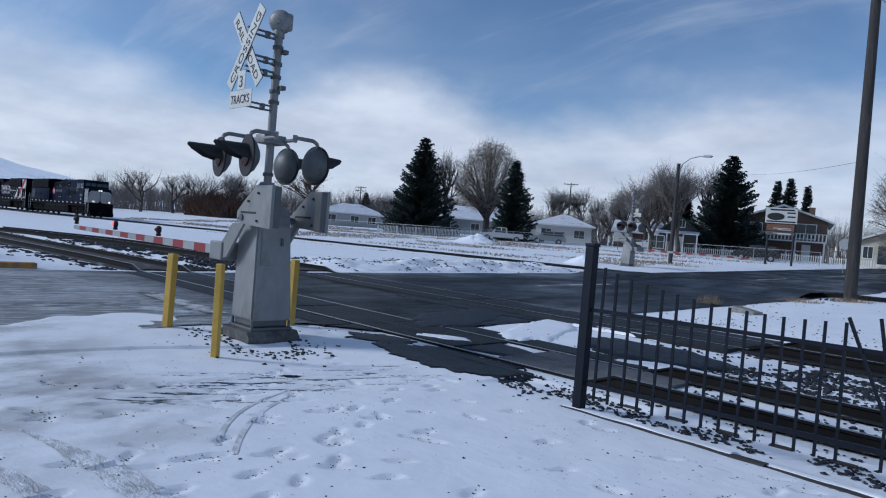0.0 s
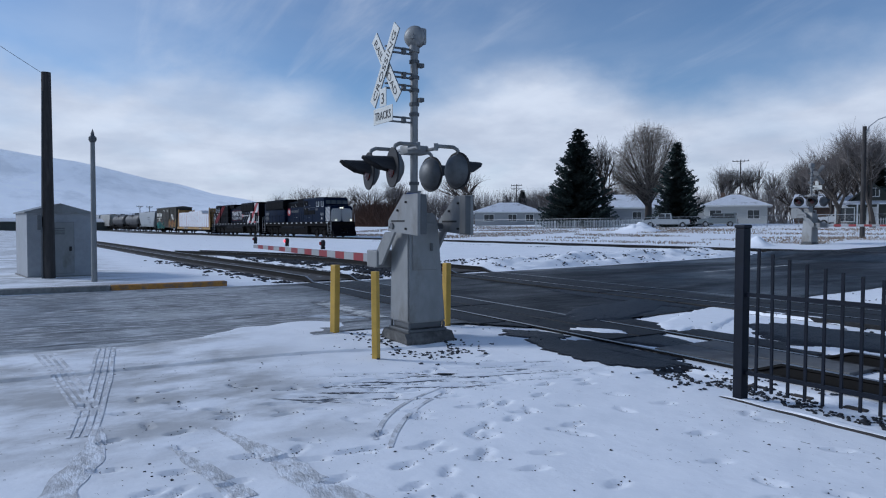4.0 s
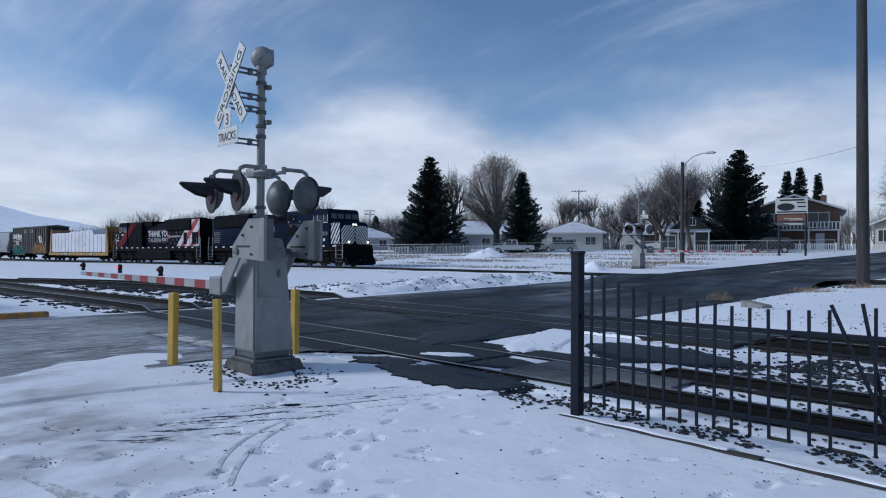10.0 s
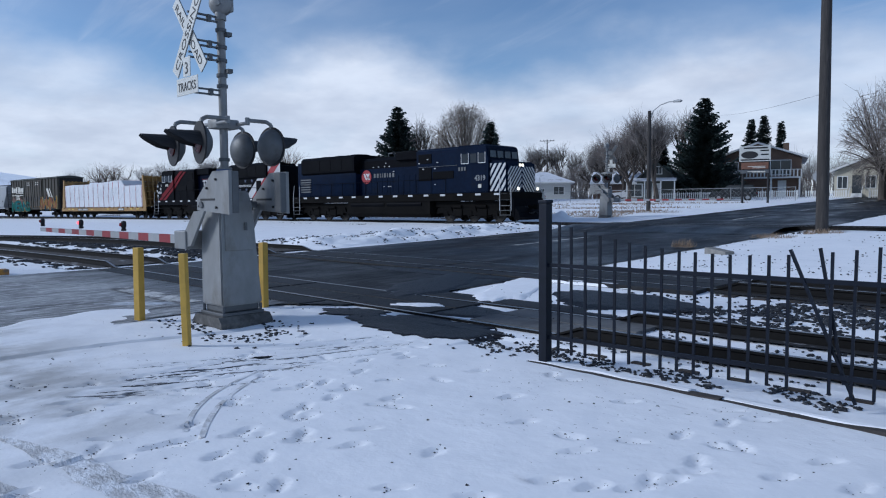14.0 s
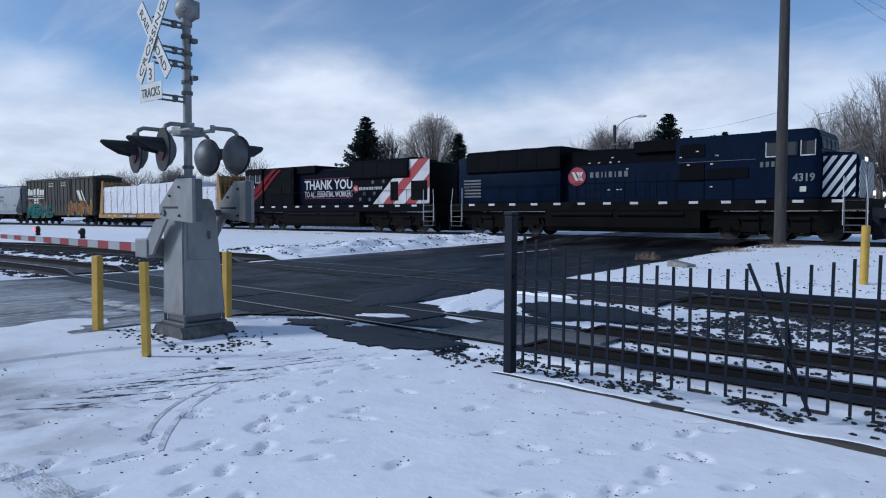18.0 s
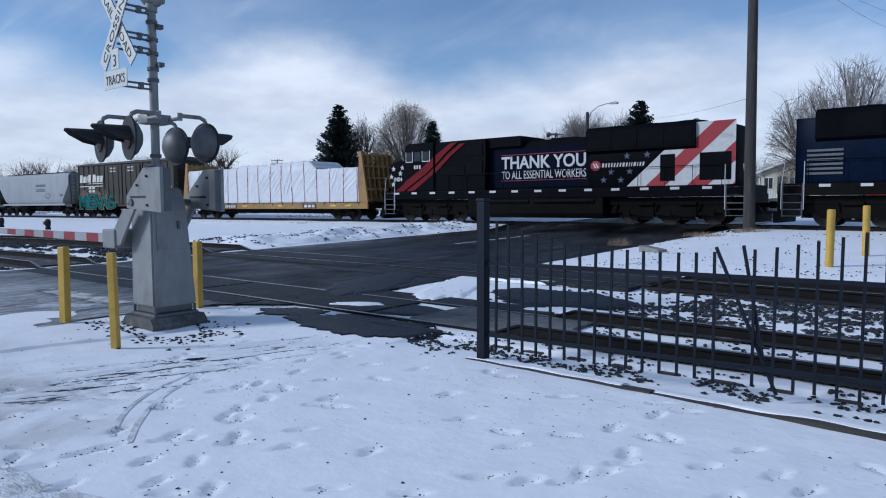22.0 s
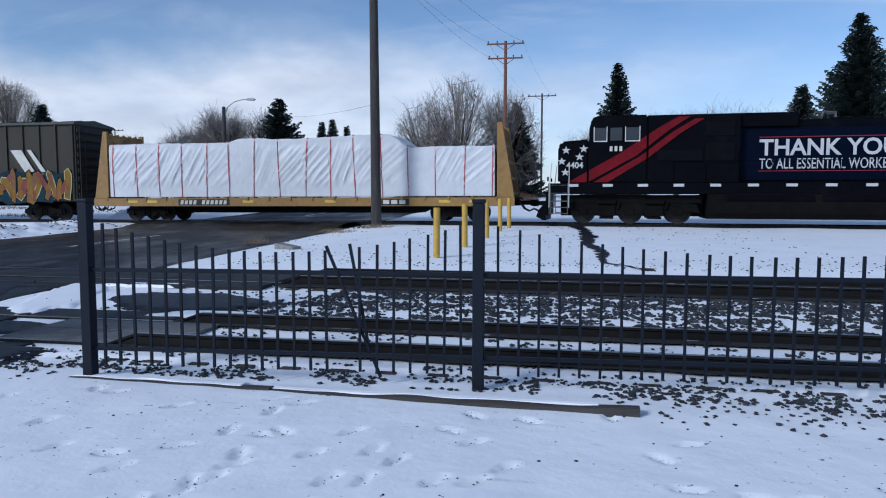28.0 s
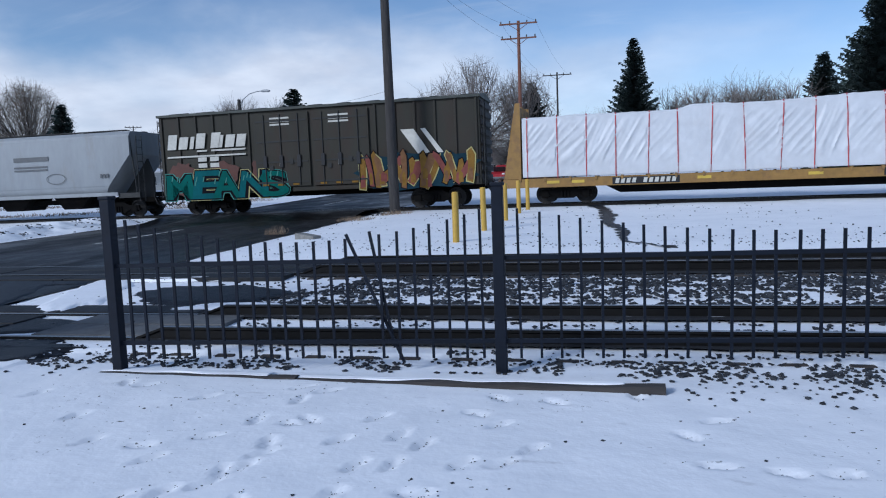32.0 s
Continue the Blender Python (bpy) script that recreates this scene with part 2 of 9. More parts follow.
def road_surface():
    """Wet asphalt: dark wheel lanes, pale frosted streaks along the road, black damp patches."""
    m = bpy.data.materials.new("wet road")
    m.use_nodes = True
    nt = m.node_tree
    bs = nt.nodes["Principled BSDF"]
    tc = nt.nodes.new("ShaderNodeTexCoord")

    def tex(s, d, r, stretch):
        mp = nt.nodes.new("ShaderNodeMapping")
        mp.inputs["Scale"].default_value = stretch
        nt.links.new(tc.outputs["Object"], mp.inputs[0])
        n = nt.nodes.new("ShaderNodeTexNoise")
        n.inputs["Scale"].default_value, n.inputs["Detail"].default_value, n.inputs["Roughness"].default_value = s, d, r
        nt.links.new(mp.outputs[0], n.inputs["Vector"])
        return n.outputs[0]

    def ramp(v, lo, hi, a=0.0, c=1.0):
        n = nt.nodes.new("ShaderNodeMapRange")
        n.inputs[1].default_value, n.inputs[2].default_value, n.inputs[3].default_value, n.inputs[4].default_value = lo, hi, a, c
        nt.links.new(v, n.inputs[0])
        return n.outputs[0]

    def blend(f, p, q):
        n = nt.nodes.new("ShaderNodeMix")
        n.data_type = "RGBA"
        nt.links.new(f, n.inputs[0])
        for v, i in ((p, 6), (q, 7)):
            if isinstance(v, tuple):
                n.inputs[i].default_value = v
            else:
                nt.links.new(v, n.inputs[i])
        return n.outputs[2]

    grain = tex(30.0, 4, 0.6, (1, 1, 1))
    lanes = tex(1.1, 6, 0.62, (1, 0.10, 1))
    frost = tex(3.2, 8, 0.68, (1, 0.16, 1))
    damp = tex(0.45, 6, 0.6, (1, 0.5, 1))
    col = blend(ramp(lanes, 0.40, 0.62), (0.004, 0.0043, 0.005, 1), (0.020, 0.0208, 0.0225, 1))
    streak = tex(9.0, 9, 0.72, (1, 0.07, 1))
    col = blend(ramp(streak, 0.52, 0.64, 0, 0.55), col, (0.075, 0.078, 0.084, 1))
    col = blend(ramp(frost, 0.56, 0.68, 0, 0.8), col, (0.13, 0.134, 0.142, 1))
    col = blend(ramp(tex(22.0, 6, 0.7, (1, 0.35, 1)), 0.60, 0.70, 0, 0.6), col, (0.17, 0.175, 0.185, 1))
    col = blend(ramp(damp, 0.46, 0.60), col, (0.0035, 0.0038, 0.0046, 1))
    # salt and frost on the approach before the tracks, worn away in the wheel lanes
    spl = nt.nodes.new("ShaderNodeSeparateXYZ")
    nt.links.new(tc.outputs["Object"], spl.inputs[0])

    def product(a, c):
        n = nt.nodes.new("ShaderNodeMath")
        n.operation = "MULTIPLY"
        nt.links.new(a, n.inputs[0])
        nt.links.new(c, n.inputs[1])
        return n.outputs[0]

    approach = ramp(spl.outputs[1], 7.6, 5.6)
    col = blend(product(approach, ramp(tex(1.5, 5, 0.6, (1, 0.12, 1)), 0.34, 0.58, 0.35, 0.95)), col, (0.24, 0.243, 0.245, 1))
    col = blend(product(approach, ramp(tex(7.0, 9, 0.75, (1, 0.25, 1)), 0.47, 0.62, 0, 0.9)), col, (0.58, 0.59, 0.60, 1))
    col = blend(product(approach, ramp(tex(3.0, 7, 0.7, (1, 0.06, 1)), 0.56, 0.64, 0, 0.9)), col, (0.012, 0.0125, 0.014, 1))
    nt.links.new(col, bs.inputs["Base Color"])
    nt.links.new(ramp(damp, 0.40, 0.62, 0.62, 0.30), bs.inputs["Roughness"])
    bs.inputs["Specular IOR Level"].default_value = 0.15
    bp = nt.nodes.new("ShaderNodeBump")
    bp.inputs["Strength"].default_value, bp.inputs["Distance"].default_value = 0.4, 0.01
    nt.links.new(grain, bp.inputs["Height"])
    nt.links.new(bp.outputs[0], bs.inputs["Normal"])
    return m


# ---- mesh helpers ----
def nb():
    return bmesh.new()


def box(bm, x0, x1, y0, y1, z0, z1, m=None):
    vs = [bm.verts.new(Vector(p)) for p in ((x0, y0, z0), (x1, y0, z0), (x1, y1, z0), (x0, y1, z0), (x0, y0, z1), (x1, y0, z1), (x1, y1, z1), (x0, y1, z1))]
    if m:
        for v in vs:
            v.co = m @ v.co
    for f in ((3, 2, 1, 0), (4, 5, 6, 7), (0, 1, 5, 4), (1, 2, 6, 5), (2, 3, 7, 6), (3, 0, 4, 7)):
        bm.faces.new([vs[i] for i in f])
    return vs


def bbox(bm, x0, x1, y0, y1, z0, z1, r=0.02, m=None):
    """A box with bevelled edges."""
    t = bmesh.new()
    box(t, x0, x1, y0, y1, z0, z1)
    bmesh.ops.bevel(t, geom=t.edges[:], offset=r, segments=2, affect="EDGES", profile=0.5)
    if m:
        bmesh.ops.transform(t, matrix=m, verts=t.verts)
    join(bm, t)


def join(bm, t):
    me = bpy.data.meshes.new("tmp")
    t.to_mesh(me)
    t.free()
    bm.from_mesh(me)
    bpy.data.meshes.remove(me)


def rod(bm, a, b, r0, r1=None, n=8, caps=True):
    """A round bar from a to b, tapered from r0 to r1."""
    r1 = r0 if r1 is None else r1
    a, b = Vector(a), Vector(b)
    d = (b - a).normalized()
    u = d.orthogonal().normalized()
    w = d.cross(u)
    rings = []
    for p, r in ((a, r0), (b, r1)):
        rings.append([bm.verts.new(p + r * (math.cos(6.28318 * i / n) * u + math.sin(6.28318 * i / n) * w)) for i in range(n)])
    for i in range(n):
        bm.faces.new((rings[0][i], rings[0][(i + 1) % n], rings[1][(i + 1) % n], rings[1][i]))
    if caps:
        bm.faces.new(rings[0][::-1])
        bm.faces.new(rings[1])


def pipe(bm, pts, r, n=6):
    for a, b in zip(pts, pts[1:]):
        rod(bm, a, b, r, r, n)


def lathe(bm, prof, n=20, m=None):
    """Turns a profile of (radius, z) about the z axis."""
    rings = []
    for r, z in prof:
        if r < 1e-5:
            rings.append([bm.verts.new((0, 0, z))])
        else:
            rings.append([bm.verts.new((r * math.cos(6.28318 * i / n), r * math.sin(6.28318 * i / n), z)) for i in range(n)])
    for a, b in zip(rings, rings[1:]):
        for i in range(n):
            j = (i + 1) % n
            f = [a[i % len(a)], a[j % len(a)], b[j % len(b)], b[i % len(b)]]
            f = list(dict.fromkeys(f))
            if len(f) > 2:
                bm.faces.new(f)
    if m:
        bmesh.ops.transform(bm, matrix=m, verts=[v for ring in rings for v in ring])


def prism(bm, pts, axis, lo, hi):
    """A polygon drawn in the plane across the axis, drawn out from lo to hi. Axis y: points are (x, z); x: (y, z); z: (x, y)."""
    def at(p, h):
        return {"x": (h, p[0], p[1]), "y": (p[0], h, p[1]), "z": (p[0], p[1], h)}[axis]
    a, b = [bm.verts.new(at(p, lo)) for p in pts], [bm.verts.new(at(p, hi)) for p in pts]
    n = len(pts)
    bm.faces.new(a)
    bm.faces.new(b[::-1])
    for i in range(n):
        bm.faces.new((a[i], b[i], b[(i + 1) % n], a[(i + 1) % n]))


def finish(bm, name, smooth=False):
    bmesh.ops.recalc_face_normals(bm, faces=bm.faces)
    me = bpy.data.meshes.new(name)
    bm.to_mesh(me)
    bm.free()
    if smooth:
        me.polygons.foreach_set("use_smooth", [True] * len(me.polygons))
        me.set_sharp_from_angle(angle=radians(38))
    return me


def part(name, bm, material, parent=None, label="", at=None, smooth=False):
    me = finish(bm, name, smooth) if isinstance(bm, bmesh.types.BMesh) else bm
    if material and not me.materials:
        me.materials.append(material)
    ob = new(name, me)
    if parent:
        ob.parent = parent
    if at is not None:
        ob.matrix_basis = at
    if label:
        tagged(ob, label)
    return ob


def thing(name, label, category, at=None, group="", kind="", bm=None, material=None, smooth=False):
    ob = part(name, bm, material, smooth=smooth) if bm else new(name)
    if at is not None:
        ob.matrix_basis = at
    return tagged(ob, label, category, group, kind)


def words(text, size, depth=0.004, bold=0.0, align="CENTER", width=None):
    """A mesh of raised letters in the xz plane, reading along +x, that faces -y."""
    c = bpy.data.curves.new("letters", "FONT")
    c.body, c.size, c.extrude, c.offset, c.align_x, c.resolution_u = text, size, depth / 2, bold, align, 3
    ob = bpy.data.objects.new("letters", c)
    scene.collection.objects.link(ob)
    me = bpy.data.meshes.new_from_object(ob.evaluated_get(bpy.context.evaluated_depsgraph_get()))
    bpy.data.objects.remove(ob)
    if width and len(me.vertices):
        xs = [v.co.x for v in me.vertices]
        k = width / (max(xs) - min(xs))
        for v in me.vertices:
            v.co.x *= k
    me.transform(Matrix.Rotation(radians(90), 4, "X"))
    me.materials.clear()
    return me


def clip(poly, x0, x1, z0, z1):
    """A polygon cut down to a rectangle."""
    for ax, lim, sign in ((0, x0, 1), (0, x1, -1), (1, z0, 1), (1, z1, -1)):
        out = []
        for i, p in enumerate(poly):
            q = poly[(i + 1) % len(poly)]
            a, b = sign * (p[ax] - lim), sign * (q[ax] - lim)
            if a >= 0:
                out.append(p)
            if (a < 0) != (b < 0):
                k = a / (a - b)
                out.append((p[0] + k * (q[0] - p[0]), p[1] + k * (q[1] - p[1])))
        poly = out
        if len(poly) < 3:
            return []
    return poly


# ---- lie of the land ----
def sstep(a, b, x):
    k = min(1, max(0, (x - a) / (b - a)))
    return k * k * (3 - 2 * k)


def land(x, y):
    z = 0.0 if y < 9 else (0.022 * (y - 9) if y < 34 else 0.55 + 0.03 * (min(y, 88) - 34))
    if x < -10:
        z += 0.0042 * max(x + 10, -160) * sstep(12, 26, y) * sstep(64, 42, y)
    return z


def far_y(x):
    """The main track's centre line: straight in the west, then a gentle curve past the crossing."""
    u = max(x, -66.0)
    return 32.5 - 0.040 * u - 0.000806 * u * u + 0.066 * (x - u)


def rail_z(x):
    """Height of the main track's rail heads."""
    return 0.70 + 0.0042 * max(-110.0, min(0.0, x + 6.0))


def near_y(x):
    return 8.80 if x > -14 else 8.80 + 0.055 * (x + 14) * sstep(-14, -34, x)


def mid_y(x):
    return 14.05 if x > -17 else max(near_y(x) + 0.02, 14.05 - 0.0052 * (x + 17) ** 2 + (0.10 * (x + 36) if x < -36 else 0))

# ---- palette ----
SNOW = mat("snow", (0.91, 0.92, 0.945), 0.7, 0, 0.04, 9.0, 0.45, (0.55, 0.56, 0.58), (0.62, 0.80), 0.9)
ASPHALT = road_surface()
SLUSH = mat("slush", (0.50, 0.53, 0.57), 0.5, 0, 0.3, 7.0, 0.4, (0.09, 0.09, 0.10), (0.44, 0.62), 1.6)
FRESH_TAR = mat("black tar", (0.008, 0.0095, 0.013), 0.5, 0, 0.35, 20.0, 0.6, (0.030, 0.033, 0.040), (0.52, 0.66), 5.0, spec=0.25)
CONCRETE = mat("concrete", (0.22, 0.215, 0.20), 0.85, 0, 0.3, 12.0, 0.3, (0.09, 0.085, 0.08), (0.52, 0.72), 2.0)
PANEL = mat("crossing concrete", (0.022, 0.023, 0.025), 0.6, 0, 0.4, 16.0, 0.3, (0.010, 0.010, 0.011), (0.45, 0.65), 1.4, rand=0.25, spec=0.2)
DRYPANEL = mat("dry crossing concrete", (0.13, 0.13, 0.128), 0.8, 0, 0.25, 14.0, 0.3, (0.06, 0.06, 0.062), (0.5, 0.7), 1.4)
RAIL = mat("rail steel", (0.010, 0.0095, 0.0095), 0.65, 0.0, 0.3, 9.0, 0.15, spec=0.15)
RAILTOP = mat("polished rail", (0.26, 0.265, 0.28), 0.32, 0.9, 0.2, 8.0, 0.05)
STONE = mat("ballast stone", (0.026, 0.029, 0.035), 0.95, 0, 0.3, 20.0, 0.4, island=0.5)
TIE = mat("creosoted wood", (0.045, 0.036, 0.030), 0.85, 0, 0.4, 10.0, 0.5, (0.14, 0.13, 0.12), (0.58, 0.75), 3.0, (1, 6, 6))
TIMBER = mat("weathered timber", (0.046, 0.040, 0.037), 0.9, 0, 0.35, 9.0, 0.5, (0.07, 0.06, 0.055), (0.52, 0.7), 3.0, (0.6, 6, 6))
BLACKPAINT = mat("black fence paint", (0.006, 0.009, 0.017), 0.55, 0.0, 0.3, 14.0, 0.05, spec=0.2)
ALU = mat("aluminium paint", (0.23, 0.235, 0.235), 0.5, 0.2, 0.16, 7.0, 0.08, (0.13, 0.115, 0.095), (0.50, 0.76), 2.2, (1, 1, 0.5))
LAMPGREY = mat("weathered lamp grey", (0.105, 0.112, 0.118), 0.5, 0.2, 0.25, 6.0, 0.1, (0.06, 0.06, 0.06), (0.5, 0.7), 3.0)
GREYDARK = mat("dark grey metal", (0.10, 0.105, 0.11), 0.55, 0.2, 0.2, 8.0, 0.1)
BLACK = mat("matt black", (0.012, 0.012, 0.014), 0.65, 0, 0.2, 9.0, 0.05)
WHITE = mat("white sign", (0.56, 0.56, 0.52), 0.5, 0, 0.08, 5.0, 0.03, (0.45, 0.43, 0.38), (0.66, 0.85), 3.0)
SIGNINK = mat("sign ink", (0.015, 0.015, 0.016), 0.6, 0, 0.1, 5.0, 0)
YELLOW = mat("yellow paint", (0.50, 0.31, 0.045), 0.55, 0, 0.16, 9.0, 0.1, (0.30, 0.22, 0.06), (0.62, 0.78), 5.0)
KERBYELLOW = mat("worn kerb yellow", (0.42, 0.20, 0.04), 0.8, 0, 0.3, 9.0, 0.3, (0.16, 0.13, 0.11), (0.48, 0.62), 3.0)
LINEPAINT = mat("worn line paint", (0.55, 0.55, 0.53), 0.7, 0, 0.2, 9.0, 0.1, (0.10, 0.10, 0.105), (0.46, 0.60), 2.4)
REDPAINT = mat("red reflective", (0.22, 0.018, 0.024), 0.5, 0, 0.15, 8.0, 0.05)
GATEWHITE = mat("dull white reflective", (0.30, 0.31, 0.32), 0.6, 0, 0.12, 6.0, 0.05)
REDLENS = mat("red lens", (0.05, 0.004, 0.005), 0.25, 0, 0.1, 8.0, 0.05)
REDGLOW = mat("lit red lamp", (0.6, 0.05, 0.05), 0.3, 0, 0.1, 8.0, 0, emit=((1.0, 0.10, 0.12), 1.6))
POLEWOOD = mat("pole wood", (0.040, 0.036, 0.034), 0.9, 0, 0.3, 8.0, 0.5, (0.085, 0.074, 0.068), (0.5, 0.75), 2.0, (4, 4, 0.4))
BLUETAG = mat("blue tag", (0.03, 0.07, 0.20), 0.5, 0, 0.1, 8.0, 0)
DRYGRASS = mat("dry grass", (0.30, 0.22, 0.15), 0.95, 0, 0.35, 6.0, 0.3, island=0.3)

# ---- ground: one sheet to the horizon, dented by feet and tyres near the fence ----
rnd = random.Random(7)
STEPS = []                      # prints in the snow: place, heading, half-length, half-width, depth
for lane in range(16):
    x, y, a = rnd.uniform(-7.5, 2.5), rnd.uniform(0.8, 2.6), rnd.uniform(0.6, 2.4)
    for k in range(rnd.randint(5, 11)):
        side = 0.10 if k % 2 else -0.10
        STEPS.append((x + side * math.sin(a), y - side * math.cos(a), a, 0.135, 0.050, 0.024))
        x += 0.50 * math.cos(a)
        y += 0.50 * math.sin(a)
        a += rnd.uniform(-0.16, 0.16)
STEPS += [(rnd.uniform(-7.5, 4.5), rnd.uniform(1.2, 6.4), rnd.uniform(0, 6.3), 0.13, 0.05, 0.022) for _ in range(110)]
STEPS = [q for q in STEPS if q[1] < 6.4 and q[0] > -8.2]


def arc_through(p, q, w, n):
    """Points and headings along a parabola through three places."""
    out = []
    for i in range(n):
        t = i / (n - 1)
        a, b, c = (1 - t) * (1 - 2 * t), 4 * t * (1 - t), t * (2 * t - 1)
        da, db, dc = 4 * t - 3, 4 - 8 * t, 4 * t - 1
        out.append((a * p[0] + b * q[0] + c * w[0], a * p[1] + b * q[1] + c * w[1], math.atan2(da * p[1] + db * q[1] + dc * w[1], da * p[0] + db * q[0] + dc * w[0])))
    return out


r0 = random.Random(12)
SCRAPES = []                    # long shallow furrows swept towards the tracks
for k in range(52):
    q = r0.random()
    SCRAPES.append((-6.45 + 0.3 * q + r0.gauss(0, 0.34), 3.0 + 3.5 * q + r0.gauss(0, 0.15), radians(r0.gauss(68, 7)), r0.uniform(0.25, 0.95)))
for x, y, a, long_ in SCRAPES:
    STEPS += [(x + long_ * (i / 5 - 0.5) * math.cos(a), y + long_ * (i / 5 - 0.5) * math.sin(a), a, long_ * 0.16 + 0.03, 0.034, 0.014) for i in range(6)]
PRINTS = [q for q in STEPS if q[5] > 0.02]
CELL = {}
for q in STEPS:
    CELL.setdefault((round(q[0] * 3), round(q[1] * 3)), []).append(q)


def dents(x, y):
    z = 0.0
    cx, cy = round(x * 3), round(y * 3)
    for i in (-1, 0, 1):
        for j in (-1, 0, 1):
            for sx, sy, a, lu, lv, deep in CELL.get((cx + i, cy + j), ()):
                u = (x - sx) * math.cos(a) + (y - sy) * math.sin(a)
                v = -(x - sx) * math.sin(a) + (y - sy) * math.cos(a)
                d = (u / lu) ** 2 + (v / lv) ** 2
                if d < 1:
                    z = min(z, -deep * min(1, 2.4 * (1 - d)) + 0.012 * noise.noise(Vector((x * 21, y * 21, 2))))
                elif d < 2.0:
                    z = max(z, 0.006 * (2.0 - d) * (0.5 + noise.noise(Vector((x * 14, y * 14, 6))))) if z >= 0 else z
    return z


def ground_z(x, y):
    z = land(x, y)
    n = noise.noise(Vector((x * 0.35, y * 0.35, 0)))
    if -12 < x < 14 and -6 < y < 7.6:
        z += 0.02 * n + 0.008 * noise.noise(Vector((x * 2.1, y * 2.1, 3)))
        z += dents(x, y) + 0.02 * sstep(-6.0, -8.6, x)
        z -= 0.085 * math.exp(-((x + 8.6) ** 2 / 3.2 + (y - 5.6) ** 2 / 1.6)) + 0.03
        if y > 6.2 and x > -5.4:
            z -= 0.04 * sstep(6.4, 7.4, y)
    elif x > -8.6 and y > 15.5 and y < 32:
        z += 0.10 * sstep(-8.6, -6.5, x) + 0.05 * n
    elif x < -20.2:
        z += 0.06 * sstep(-20.2, -21.0, x) + 0.06 * n * sstep(-20.2, -24.0, x)
        if 15.5 < y < 30:
            z += 0.16 * math.exp(-((x + 22.5) / 2.2) ** 2) * (0.5 + noise.noise(Vector((x * 0.8, y * 0.5, 9))))
    elif y > 36:
        z += 0.05 * n
    if abs(y - near_y(x)) < 1.9 or abs(y - mid_y(x)) < 1.9:
        z = min(z, land(x, y) - 0.03)
    if -20.2 < x < -8.7:
        z = land(x, y) - 0.035
    if -12.4 < x < -8.6 and y < 7.2:
        edge = -10.45 - 1.15 * sstep(2.0, 4.3, y) + 1.35 * sstep(4.7, 6.6, y) + 0.25 * noise.noise(Vector((0, y * 1.6, 1)))
        k = sstep(edge - 0.45, edge + 0.25, x)
        z = -0.035 + k * (0.052 - 0.085 * math.exp(-((x + 8.6) ** 2 / 3.2 + (y - 5.6) ** 2 / 1.6)) + 0.012 * n + 0.010 * noise.noise(Vector((x * 3.1, y * 3.1, 7))))
        z -= 0.06 * sstep(6.4, 7.2, y) * k
    return z


def spread(lo, hi, step, far, grow=1.22):
    """Grid lines: even from lo to hi, then ever wider out to the far limits."""
    mid = [lo + step * i for i in range(int((hi - lo) / step) + 1)]
    out, d, p = [], step, mid[-1]
    while p < far[1]:
        d *= grow
        p += d
        out.append(p)
    back, d, p = [], step, lo
    while p > far[0]:
        d *= grow
        p -= d
        back.append(p)
    return back[::-1] + mid + out


gx = spread(-12.4, 5.0, 0.036, (-2600, 2600), 1.10)
gy = spread(0.6, 7.4, 0.036, (-1500, 3200), 1.10)
verts = [(x, y, ground_z(x, y)) for y in gy for x in gx]
W = len(gx)
faces = [(j * W + i, j * W + i + 1, (j + 1) * W + i + 1, (j + 1) * W + i) for j in range(len(gy) - 1) for i in range(W - 1)]
me = bpy.data.meshes.new("ground")
me.from_pydata(verts, [], faces)
me.polygons.foreach_set("use_smooth", [True] * len(me.polygons))
me.materials.append(trodden_snow())
tagged(new("ground", me), "trampled snow-covered ground beside the railway crossing", "ground", kind="structure")


def sheet(name, x_at, y0, y1, step, lift, material, label, category, cols=8, z_at=None):
    """A strip that follows the land; x_at(y) gives its two edges."""
    n = int((y1 - y0) / step) + 1
    vs, fs = [], []
    for j in range(n + 1):
        y = y0 + (y1 - y0) * j / n
        a, b = x_at(y)
        for i in range(cols + 1):
            x = a + (b - a) * i / cols
            vs.append((x, y, (z_at or land)(x, y) + lift))
    for j in range(n):
        for i in range(cols):
            k = j * (cols + 1) + i
            fs.append((k, k + 1, k + cols + 2, k + cols + 1))
    m = bpy.data.meshes.new(name)
    m.from_pydata(vs, [], fs)
    m.materials.append(material)
    return tagged(new(name, m), label, category, kind="structure")


def wob(y, k, amp=0.3):
    return amp * 0.35 * noise.noise(Vector((k, y * 6.1, 4.3))) + amp * noise.noise(Vector((k, y * 0.55, 0.3))) + amp * 0.4 * noise.noise(Vector((k, y * 2.3, 2.3)))


road = sheet("road", lambda y: (-19.6 + wob(y, 3, 0.15), -8.75 + wob(y, 5, 0.30) - (0.0 if y > 15 else 1.4 * sstep(8.2, 6.8, y))), -60, 420, 0.7, 0.0, ASPHALT, "wet dark asphalt road crossing the railway tracks", "road", 12)
for y0 in (-30, -19, 20.0, 28.6, 40, 52, 64, 76):
    sheet("road_line", lambda y: (-14.95, -14.75), y0, y0 + 5.0, 0.9, 0.006, LINEPAINT, "worn white dashed line on the asphalt", "road marking", 1)
sheet("stop_line", lambda y: (-14.6, -11.3), 5.9, 6.35, 0.45, 0.012, LINEPAINT, "worn white stop line before the tracks", "road marking", 4)


